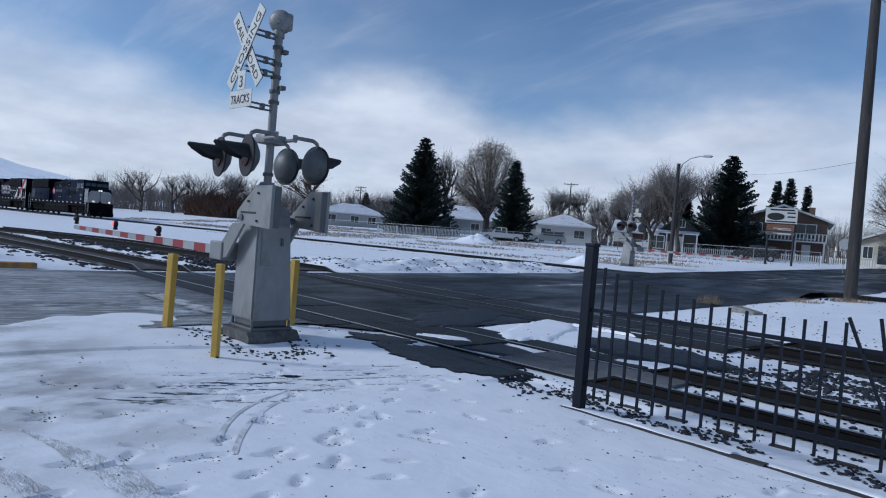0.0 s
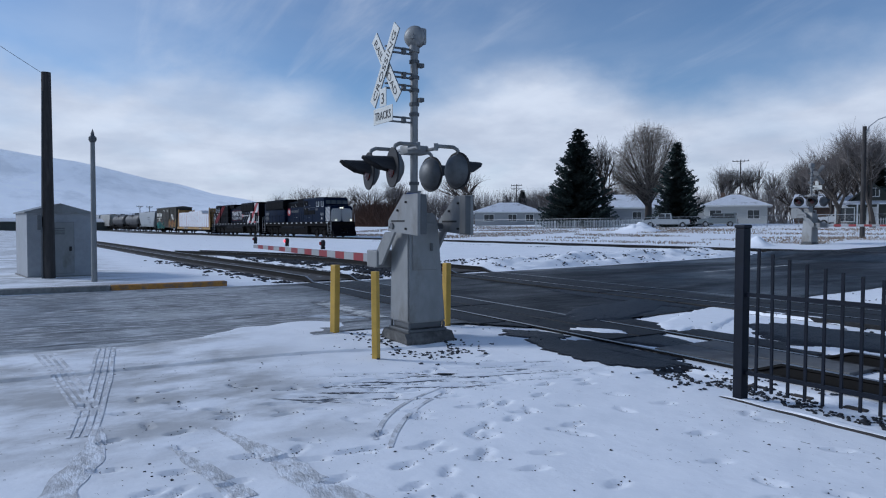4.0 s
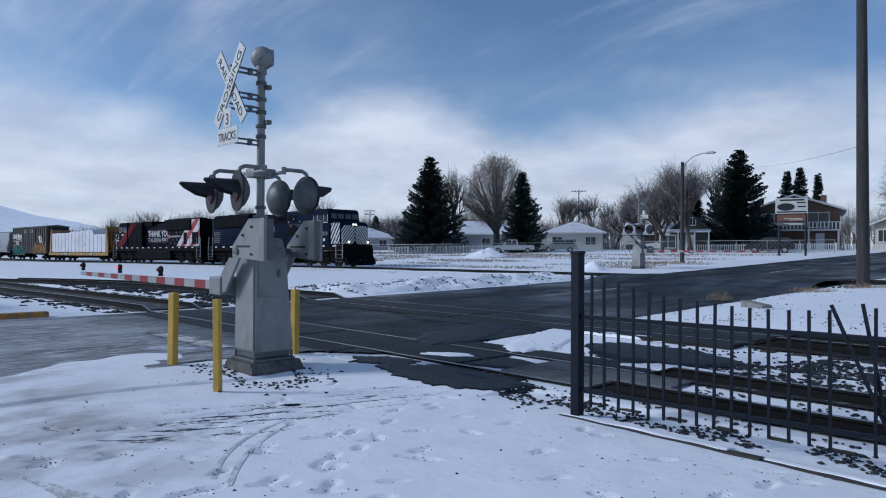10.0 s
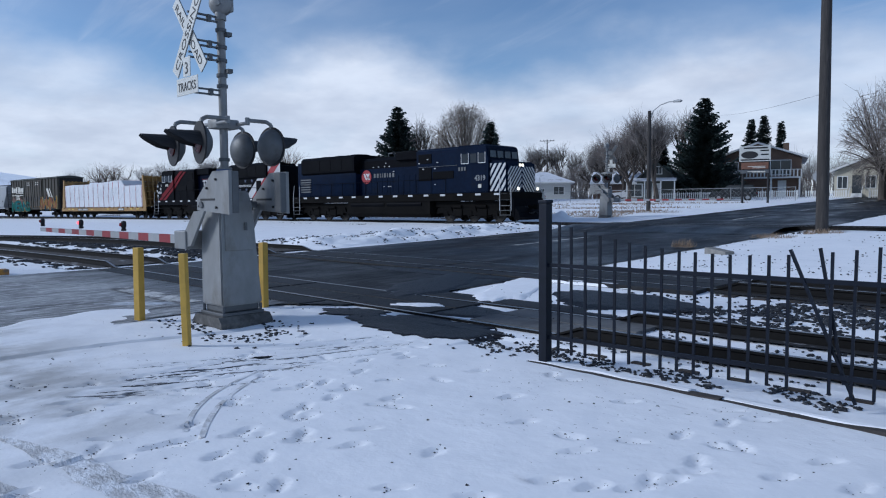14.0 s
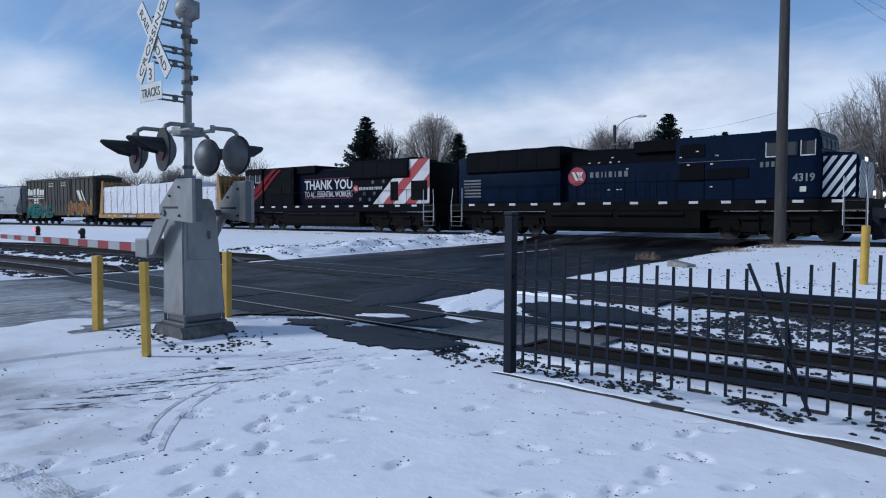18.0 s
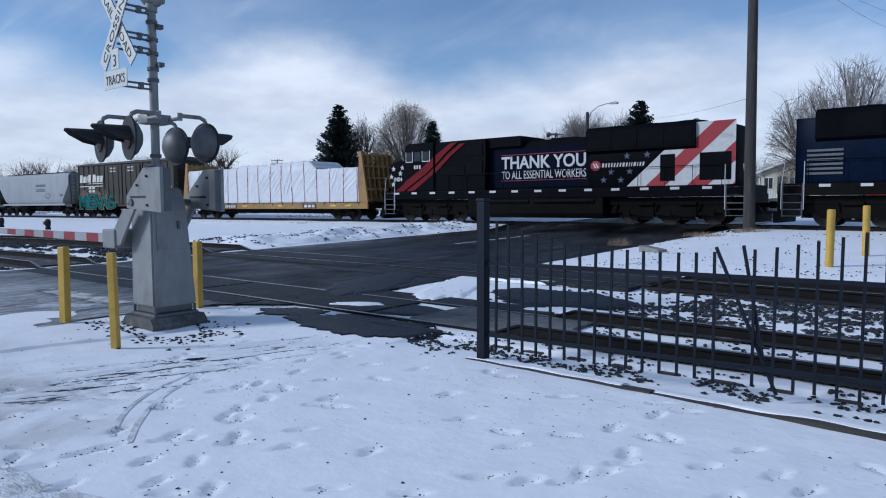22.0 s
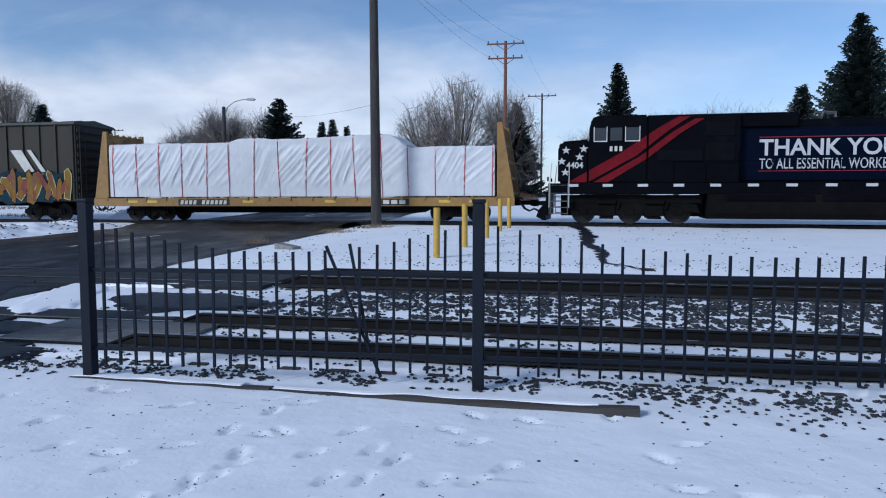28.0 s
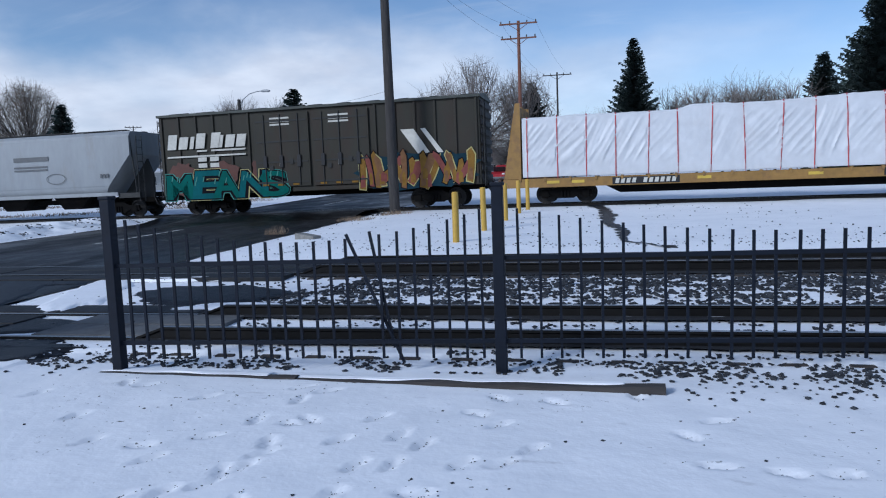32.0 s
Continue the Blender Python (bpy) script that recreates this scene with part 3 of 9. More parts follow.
def blot(name, x, y, a, w, ang, lift, dome, material, label, category, seed, rough=0.35, rings=7, n=64, base=land):
    """A ragged low mound lying on the land: a by w half-axes, turned by ang."""
    r = random.Random(seed)
    ca, sa = math.cos(radians(ang)), math.sin(radians(ang))
    vs, fs = [], []
    for j in range(rings + 1):
        q = j / rings
        for i in range(n):
            t = 6.28318 * i / n
            k = 1 + rough * (noise.noise(Vector((math.cos(t) * 1.4, math.sin(t) * 1.4, seed))) + 0.6 * noise.noise(Vector((math.cos(t) * 4.5, math.sin(t) * 4.5, seed + 9))) + 0.4 * noise.noise(Vector((math.cos(t) * 11, math.sin(t) * 11, seed + 5))))
            u, v = a * q * k * math.cos(t), w * q * k * math.sin(t)
            px, py = x + u * ca - v * sa, y + u * sa + v * ca
            vs.append((px, py, base(px, py) + lift + dome * (1 - q ** 2.2) * (1 + 0.5 * noise.noise(Vector((px * 2.2, py * 2.2, seed)))) - (0.05 if j == rings else 0)))
    for j in range(rings):
        for i in range(n):
            fs.append((j * n + i, j * n + (i + 1) % n, (j + 1) * n + (i + 1) % n, (j + 1) * n + i))
    m = bpy.data.meshes.new(name)
    m.from_pydata(vs, [], fs)
    m.polygons.foreach_set("use_smooth", [True] * len(m.polygons))
    m.materials.append(material)
    return tagged(new(name, m), label, category, kind="structure")


blot("tar_patch", -6.55, 7.42, 1.50, 0.66, 2, 0.016, 0.003, FRESH_TAR, "bare black asphalt apron beside the rail", "asphalt", 1, 0.36, 14, 96, ground_z)
blot("tar_patch", -8.35, 7.55, 0.75, 0.34, 12, 0.016, 0.004, FRESH_TAR, "bare black asphalt beside the rail", "asphalt", 6, 0.4, 10, 64, ground_z)
blot("tar_patch", -7.55, 8.80, 1.5, 0.60, 0, -0.006, 0.004, FRESH_TAR, "black bed between the rails where a slab is missing", "asphalt", 7, 0.12)
blot("tar_patch", -9.75, 10.9, 2.1, 0.75, 110, 0.015, 0.012, FRESH_TAR, "black asphalt between the tracks", "asphalt", 2, 0.3)
blot("tar_patch", -5.5, 11.2, 1.7, 0.80, -8, 0.02, 0.015, FRESH_TAR, "black asphalt between the tracks", "asphalt", 3, 0.3)
blot("tar_patch", -11.4, 12.4, 2.6, 0.5, 0, 0.012, 0.012, FRESH_TAR, "bare black asphalt beside the rail", "asphalt", 4, 0.3)
blot("snow_patch", -7.95, 11.3, 1.75, 0.62, 112, 0.022, 0.006, SNOW, "patch of snow left between the tracks", "snow", 11, 0.28)
blot("snow_patch", -6.9, 12.72, 1.5, 0.16, 2, 0.03, 0.02, SNOW, "thin strip of snow beside the rail", "snow", 13, 0.5)
blot("snow_patch", -7.95, 8.62, 0.50, 0.20, 30, 0.02, 0.02, SNOW, "small snow drift lying between the rails", "snow", 14, 0.5)
blot("snow_patch", -4.55, 10.1, 0.8, 0.18, 10, 0.02, 0.03, SNOW, "thin strip of snow beside the rail", "snow", 15, 0.5)
blot("snow_patch", -11.9, 5.5, 0.9, 0.22, 50, 0.004, 0.010, SLUSH, "thin frosted slush on the asphalt", "slush", 16, 0.6)


def ribbon(name, pts, widths, lift, material, label, category, jag, seed, step=0.12, cols=4):
    """A ragged band lying on the ground along a line of points."""
    vs, fs, rows = [], [], 0
    for (p, q), (w0, w1) in zip(zip(pts, pts[1:]), zip(widths, widths[1:])):
        p, q = Vector((*p, 0)), Vector((*q, 0))
        n = max(2, int((q - p).length / step))
        side = Vector((-(q - p).y, (q - p).x, 0)).normalized()
        for i in range(n):
            c = p.lerp(q, i / n)
            c += side * 0.35 * jag * noise.noise(Vector((c.x * 0.9, c.y * 0.9, seed)))
            w = (w0 + (w1 - w0) * i / n) / 2
            a = w * (1 + jag * 2.0 * noise.noise(Vector((c.x * 3.3, c.y * 3.3, seed + 1))))
            b = w * (1 + jag * 2.0 * noise.noise(Vector((c.x * 3.3, c.y * 3.3, seed + 5))))
            for k in range(cols + 1):
                g = c + side * (-a + (a + b) * k / cols)
                vs.append((g.x, g.y, ground_z(g.x, g.y) + lift))
            rows += 1
    for r_ in range(rows - 1):
        for k in range(cols):
            f = r_ * (cols + 1) + k
            fs.append((f, f + 1, f + cols + 2, f + cols + 1))
    m = bpy.data.meshes.new(name)
    m.from_pydata(vs, [], fs)
    m.materials.append(material)
    return tagged(new(name, m), label, category, kind="structure")


ribbon("mud_path", [(1.30, 31.2), (1.45, 28.6), (1.62, 25.4), (1.55, 22.4), (1.72, 19.6), (1.72, 17.9), (1.92, 16.9), (2.35, 16.1), (3.1, 15.75)], [0.7, 0.36, 0.55, 0.30, 0.34, 0.16, 0.12, 0.10, 0.05], 0.02, FRESH_TAR, "dark muddy trail trodden across the snow", "mud", 0.55, 17)
TREAD = mat("tyre-pressed snow", (0.56, 0.56, 0.565), 0.8, 0, 0.2, 22.0, 0.5, (0.80, 0.81, 0.83), (0.47, 0.56), 5.0)
for p, q, w in (((-10.2, 0.55), (-8.2, 0.74), (-6.6, 0.86)), ((-10.3, 1.32), (-7.9, 1.02), (-5.9, 0.72))):
    for k in range(4):
        line = arc_through(p, q, w, 14)
        off = -0.105 + 0.07 * k
        ribbon("tyre_track", [(x - off * math.sin(a), y + off * math.cos(a)) for x, y, a in line], [0.040] * 14, 0.006, TREAD, "grey tyre tread pressed into the snow", "tyre track", 0.05, 30 + k, 0.05, 1)
for p, q, w in (((-4.66, 2.86), (-5.48, 3.52), (-6.02, 4.42)), ((-4.42, 2.88), (-5.27, 3.56), (-5.86, 4.40))):      # two thin arcs left by turning wheels
    ribbon("tyre_track", [(x, y) for x, y, a in arc_through(p, q, w, 14)], [0.05] * 6 + [0.044] * 4 + [0.035, 0.03, 0.02, 0.01], 0.004, TREAD, "thin curved tyre mark pressed into the snow", "tyre track", 0.08, 61, 0.05, 2)
ICY = mat("icy tyre lane", (0.56, 0.555, 0.555), 0.65, 0, 0.25, 26.0, 0.7, (0.86, 0.87, 0.89), (0.44, 0.58), 5.5, (1, 2.2, 1))
for k, (pts, w) in enumerate((([(-5.7, 1.72), (-5.26, 1.83), (-4.55, 1.99), (-3.92, 2.09), (-3.4, 2.15), (-2.9, 2.2)], [0.03, 0.12, 0.22, 0.30, 0.34, 0.3]), ([(-6.3, 0.84), (-5.8, 0.80), (-4.93, 0.61), (-4.23, 0.46), (-3.6, 0.36)], [0.10, 0.16, 0.24, 0.30, 0.3]), ([(-5.3, 1.36), (-4.6, 1.5), (-3.9, 1.58)], [0.04, 0.16, 0.2]))):
    ribbon("tyre_track", pts, w, 0.004, ICY, "grey icy lane worn by tyres in the snow", "tyre track", 0.28, 70 + k, 0.05, 4)
# thawed black strips along the rails east of the road
THAW = mat("thawed ballast", (0.016, 0.017, 0.020), 0.95, 0, 0.45, 18.0, 0.8, (0.55, 0.57, 0.61), (0.63, 0.70), 4.5, (0.4, 1, 1))
for y0, w in ((near_y(0) - 0.72, 0.42), (near_y(0) + 0.74, 0.46), (mid_y(0) - 0.78, 0.62), (mid_y(0) + 0.02, 0.62), (mid_y(0) + 0.72, 0.55)):
    ribbon("thawed_strip", [(-4.75, y0), (6.0, y0), (17.0, y0), (60.0, y0)], [w, w, w, w], 0.035, THAW, "dark thawed ballast strip along the rail", "ballast", 0.11, 50 + int(y0 * 3), 0.07, 5)
# sooty ballast under the two near tracks, west of the road
BED = mat("sooty ballast", (0.050, 0.046, 0.044), 0.95, 0, 0.45, 14.0, 0.8, (0.50, 0.52, 0.56), (0.58, 0.72), 2.4, (0.5, 1, 1))
for y_of, half in ((near_y, 1.35), (mid_y, 1.30)):
    vs, fs = [], []
    xs_ = [-20.3 - 0.6 * i for i in range(150)]
    for i, x in enumerate(xs_):
        for k in range(9):
            yy = y_of(x) + half * (k / 4 - 1) * (1 + 0.12 * noise.noise(Vector((x * 0.8, k * 3.0, 1))))
            vs.append((x, yy, land(x, yy) - 0.045 + 0.06 * (1 - abs(k / 4 - 1) ** 3) + 0.012 * noise.noise(Vector((x * 2.2, yy * 2.2, 3))) - (0.05 if k in (0, 8) else 0)))
        if i:
            for k in range(8):
                a = (i - 1) * 9 + k
                fs.append((a, a + 1, a + 10, a + 9))
    me = bpy.data.meshes.new("track_bed")
    me.from_pydata(vs, [], fs)
    me.materials.append(BED)
    tagged(new("track_bed", me), "dark ballast bed with thin snow under the track", "track bed", kind="structure")


def rail_mesh(bm, pts):
    """A flat-bottomed rail along a path."""
    prof = [(-0.07, 0), (0.07, 0), (0.065, 0.02), (0.012, 0.04), (0.010, 0.13), (0.036, 0.145), (0.036, 0.175), (-0.036, 0.175), (-0.036, 0.145), (-0.010, 0.13), (-0.012, 0.04), (-0.065, 0.02)]
    last = None
    for i, p in enumerate(pts):
        d = (Vector(pts[min(i + 1, len(pts) - 1)]) - Vector(pts[max(i - 1, 0)]))
        side = Vector((-d.y, d.x, 0)).normalized()
        ring = [bm.verts.new(Vector(p) + side * u + Vector((0, 0, w))) for u, w in prof]
        if last:
            for k in range(len(prof)):
                f = bm.faces.new((last[k], last[(k + 1) % len(prof)], ring[(k + 1) % len(prof)], ring[k]))
                f.material_index = 1 if k == 6 else 0
        last = ring


def track(name, y_at, top_at, xs, label, ties=None, tie_drop=0.0):
    """Two rails on sleepers along y = y_at(x); top_at(x, y) is the height of the rail heads."""
    root = thing(name, label, "railway track", kind="structure")
    for side in (-0.7525, 0.7525):
        bm = nb()
        rail_mesh(bm, [(x, y_at(x) + side, top_at(x, y_at(x)) - 0.175) for x in xs])
        me = finish(bm, "rail")
        me.materials.append(RAIL)
        me.materials.append(RAILTOP)
        part("rail", me, None, root)
    if ties:
        bm = nb()
        bbox(bm, -0.115, 0.115, -1.3, 1.3, -0.16, 0, 0.012)
        tie = finish(bm, "sleeper")
        tie.materials.append(TIE)
        x = ties[0]
        r = random.Random(3)
        while x < ties[1]:
            if not (-19.8 < x < -4.4) or name == "far_track":
                y = y_at(x)
                ang = math.degrees(math.atan2(y_at(x + 0.5) - y_at(x - 0.5), 1.0))
                part("sleeper", tie, None, root, at=pose(x, y, top_at(x, y) - 0.178 - tie_drop, 0, 0, ang + r.uniform(-1.2, 1.2)))
            x += 0.55
    return root


track("near_track", near_y, lambda x, y: land(x, y) + (0.015 if -20 < x < -4.6 else 0.155), [-150, -110, -80, -60] + [-50 + 2 * i for i in range(15)] + [-20.4, -19.8, -12, -4.7, -4.3, 30, 90, 300], "railway track of dark rails on snowy sleepers", (-34, 14), 0.03)
track("middle_track", mid_y, lambda x, y: land(x, y) + (0.02 if -20 < x < -4.6 else 0.165), [-45, -42, -39] + [-36 + 1.5 * i for i in range(11)] + [-20.4, -19.8, -17, -12, -4.7, -4.3, 30, 90, 300], "railway track of dark rails on snowy sleepers", (-34, 16), 0.02)


track("far_track", far_y, lambda x, y: rail_z(x), [-320, -240] + [-200 + 8 * i for i in range(34)] + [80, 120], "main railway track that the train runs on", (-40, 34), 0.02)
# low ballast bank under the far track
vs, fs = [], []
bank_x = [-320, -240] + [-200 + 4 * i for i in range(68)] + [80, 120]
for i, x in enumerate(bank_x):
    zt = rail_z(x) - 0.20
    for dy, dz in ((-4.2, -0.5), (-2.3, -0.12), (-1.6, 0), (1.6, 0), (2.3, -0.12), (4.2, -0.5)):
        vs.append((x, far_y(x) + dy, zt + dz + 0.03 * noise.noise(Vector((x * 0.7, dy, 0)))))
    if i:
        for k in range(5):
            a = (i - 1) * 6 + k
            fs.append((a, a + 1, a + 7, a + 6))
me = bpy.data.meshes.new("bank")
me.from_pydata(vs, [], fs)
BALLAST = mat("snowy ballast", (0.045, 0.043, 0.042), 0.95, 0, 0.45, 16.0, 0.7, (0.60, 0.63, 0.68), (0.52, 0.66), 3.0)
me.materials.append(BALLAST)
tagged(new("track_bank", me), "low bank of ballast and snow under the main track", "bank", kind="structure")
# the road's asphalt climbs over the far rails
vs, fs = [], []
for i in range(13):
    y = 29.6 + 8.6 * i / 12
    for j in range(9):
        x = -19.4 + 10.4 * j / 8
        zz = rail_z(x) - 0.02
        yy = y + far_y(x) - 34.0
        vs.append((x, yy, land(x, yy) + 0.01 + (zz - land(x, yy)) * sstep(29.6, 31.8, y) * sstep(38.2, 36.2, y)))
    if i:
        for j in range(8):
            a = (i - 1) * 9 + j
            fs.append((a, a + 1, a + 10, a + 9))
me = bpy.data.meshes.new("ramp")
me.from_pydata(vs, [], fs)
me.materials.append(ASPHALT)
tagged(new("road_ramp", me), "asphalt of the road at the main track crossing", "road", kind="structure")

def dry_slab(y0, y1):
    bm = nb()
    bbox(bm, 0.01, 2.41, y0, y1, -0.12, 0, 0.012)
    me = finish(bm, "slab")
    me.materials.append(DRYPANEL)
    return me


# crossing panels: slabs between and beside the rails of the two near tracks
panels = thing("crossing_panels", "dark concrete slabs laid between the crossing rails", "crossing panel", kind="structure")
for y_at, lift in ((near_y, 0.0), (mid_y, 0.0)):
    for y0, y1 in ((-0.66, -0.03), (0.03, 0.66), (0.86, 1.45), (-1.45, -0.86)):
        bm = nb()
        bbox(bm, 0.01, 2.41, y0, y1, -0.12, 0, 0.012)
        slab = finish(bm, "slab")
        slab.materials.append(PANEL)
        for k in range(6):
            x = -19.4 + 2.43 * k
            if y0 < -0.7 and x > -10 and y_at is near_y:
                continue
            if y_at is near_y and abs(y0) < 0.7 and -8.2 < x < -7.0:
                x += 0.9
            part("slab", dry_slab(y0, y1) if y_at is near_y and abs(y0) < 0.7 and x > -8.2 else slab, None, panels, at=pose(x, y_at(x + 1.2), land(x, y_at(x)) + 0.012 + lift + 0.004 * ((k * 7) % 3), 0, 0, math.degrees(math.atan2(y_at(x + 2.4) - y_at(x), 2.4))))

# ---- ballast stones ----
def stone_field(name, label, count, place, size, seed, material=None, category="stones"):
    r = random.Random(seed)
    vs, fs = [], []
    ico = [Vector(v).normalized() for v in ((1, 0, 0.3), (0.3, 1, 0), (-0.9, 0.4, 0.1), (-0.4, -0.9, 0.2), (0.5, -0.8, -0.2), (0, 0.1, 1), (0, 0, -1))]
    tri = ((5, 0, 1), (5, 1, 2), (5, 2, 3), (5, 3, 4), (5, 4, 0), (6, 1, 0), (6, 2, 1), (6, 3, 2), (6, 4, 3), (6, 0, 4))
    for _ in range(count):
        x, y, z = place(r)
        s = size * r.uniform(0.5, 1.5)
        rot = Euler((r.uniform(0, 6), r.uniform(0, 6), r.uniform(0, 6))).to_matrix()
        b = len(vs)
        for v in ico:
            q = rot @ (v * s * r.uniform(0.75, 1.2))
            vs.append((x + q.x, y + q.y, z + q.z * 0.5))
        fs += [(b + i, b + j, b + k) for i, j, k in tri]
    m = bpy.data.meshes.new(name)
    m.from_pydata(vs, [], fs)
    m.materials.append(material or STONE)
    return tagged(new(name, m), label, category, kind="stuff")


def patchy(x, y, k=1.3, lim=-0.05):
    return noise.noise(Vector((x * k, y * k * 1.6, 5))) > lim


def between(r):
    while True:
        x, y = r.uniform(-6.5, 16), r.uniform(9.9, 13.0)
        if patchy(x, y, 2.1, -0.28) and (x > -4.6 + 0.5 * (y - 10) or r.random() < 0.05):
            return x, y, ground_z(x, y) + 0.012


def in_gauge(r):
    while True:
        x, y = r.uniform(-4.5, 14), r.choice((near_y(0), near_y(0), mid_y(0))) + r.uniform(-0.7, 0.7)
        if patchy(x, y, 2.6, 0.05):
            return x, y, ground_z(x, y) + 0.012


def north_shoulder(r):
    x, y = r.uniform(-7.5, 14), 15.2 + abs(r.gauss(0, 1.3))
    return x, y, ground_z(x, y) + 0.008


def fence_foot(r):
    while True:
        x, y = r.uniform(-5.6, 9), r.gauss(7.25, 0.28)
        if 6.5 < y < 8.0 and patchy(x, y, 1.7, -0.1) and not (-4.2 < x < 1.5 and y < 6.95):
            return x, y, ground_z(x, y) + 0.008


def right_foot(r):
    x, y = r.uniform(1.3, 9), r.gauss(6.75, 0.3)
    return x, min(y, 7.4), ground_z(x, min(y, 7.4)) + 0.006


def left_bed(r):
    while True:
        x, y = r.uniform(-40, -20.2), 0
        y = near_y(x) + r.uniform(1.0, 5.0)
        if y < mid_y(x) - 0.9 and patchy(x, y, 0.9, -0.1):
            return x, y, ground_z(x, y) + 0.02


def left_shoulder(r):
    while True:
        x = r.uniform(-34, -20.2)
        y = near_y(x) - 1.2 - abs(r.gauss(0, 0.5))
        if patchy(x, y, 1.2, 0):
            return x, y, ground_z(x, y) + 0.01


def signal_foot(r):
    a, d = r.uniform(0, 6.28), 0.55 + abs(r.gauss(0, 0.45))
    x, y = -8.7 + d * math.cos(a), 5.55 + 0.7 * d * math.sin(a)
    return x, y, ground_z(x, y) + 0.004


def anywhere(r):
    x, y = r.uniform(-9, 5), r.uniform(1.0, 6.6)
    return x, y, ground_z(x, y) + 0.001


stone_field("ballast", "dark ballast stones poking through snow", 9500, between, 0.040, 1)
stone_field("ballast", "dark ballast stones along the fence foot", 2000, fence_foot, 0.026, 2)
stone_field("ballast", "dark stones scattered on the snow", 420, right_foot, 0.024, 3)
stone_field("ballast", "dark ballast stones poking through snow", 2600, left_bed, 0.07, 4)
stone_field("ballast", "dark ballast stones poking through snow", 900, left_shoulder, 0.06, 5)
stone_field("ballast", "dark ballast stones between the snowy rails", 1300, in_gauge, 0.030, 21)
stone_field("ballast", "small dark stones on the snow beyond the tracks", 900, north_shoulder, 0.020, 22)
stone_field("gravel", "small stones round the signal's footing", 260, signal_foot, 0.028, 6)
stone_field("gravel", "small dark clods on the trampled snow", 200, anywhere, 0.013, 8)


def in_prints(r):
    sx, sy, a = r.choice(PRINTS)[:3]
    u, v = r.gauss(0.02, 0.075), r.gauss(0, 0.028)
    x, y = sx + u * math.cos(a) - v * math.sin(a), sy + u * math.sin(a) + v * math.cos(a)
    return x, y, ground_z(x, y) + 0.001


stone_field("gravel", "dark grit trodden into the footprints", 2600, in_prints, 0.007, 9)


def bare_patch(x, y, a, w, ang, m, label="dark bare ground showing through the snow"):
    r = random.Random(int(x * 1000))
    bm = nb()
    n = 26
    c0 = bm.verts.new((x, y, ground_z(x, y) + 0.006))
    ring = []
    ca, sa = math.cos(radians(ang)), math.sin(radians(ang))
    for i in range(n):
        t = 6.2832 * i / n
        k = r.uniform(0.6, 1.15)
        u, v = a * k * math.cos(t), w * k * math.sin(t)
        px, py = x + u * ca - v * sa, y + u * sa + v * ca
        ring.append(bm.verts.new((px, py, ground_z(px, py) + 0.004)))
    for i in range(n):
        bm.faces.new((c0, ring[i], ring[(i + 1) % n]))
    tagged(part("bare_patch", bm, m), label, "bare ground", kind="structure")


WETGROUND = mat("wet trodden ground", (0.30, 0.305, 0.32), 0.7, 0, 0.4, 12.0, 0.3, (0.07, 0.07, 0.072), (0.45, 0.6), 9.0)
r3 = random.Random(31)
bare_patch(-6.28, 3.25, 0.26, 0.06, 66, FRESH_TAR)
bare_patch(-6.6, 4.75, 0.16, 0.05, 60, FRESH_TAR)
for k in range(46):
    x, y, a, long_ = SCRAPES[k]
    bare_patch(x, y, 0.36 * long_, r3.uniform(0.012, 0.024), math.degrees(a), WETGROUND, "thawed streak trodden through the snow")

# kerb on the far side of the road
kerb = thing("kerb", "concrete kerb with worn yellow paint", "kerb", kind="structure")
for k in range(14):
    y0 = -38 + 3.1 * k
    y1 = min(y0 + 3.08, 6.2)
    if y0 > 5.5:
        break
    bm = nb()
    bbox(bm, -20.25, -19.95, y0, y1, -0.1, 0.13, 0.02)
    part("kerbstone", bm, KERBYELLOW if y0 > 0 else CONCRETE, kerb, "kerbstone with worn yellow paint" if y0 > 0 else "")

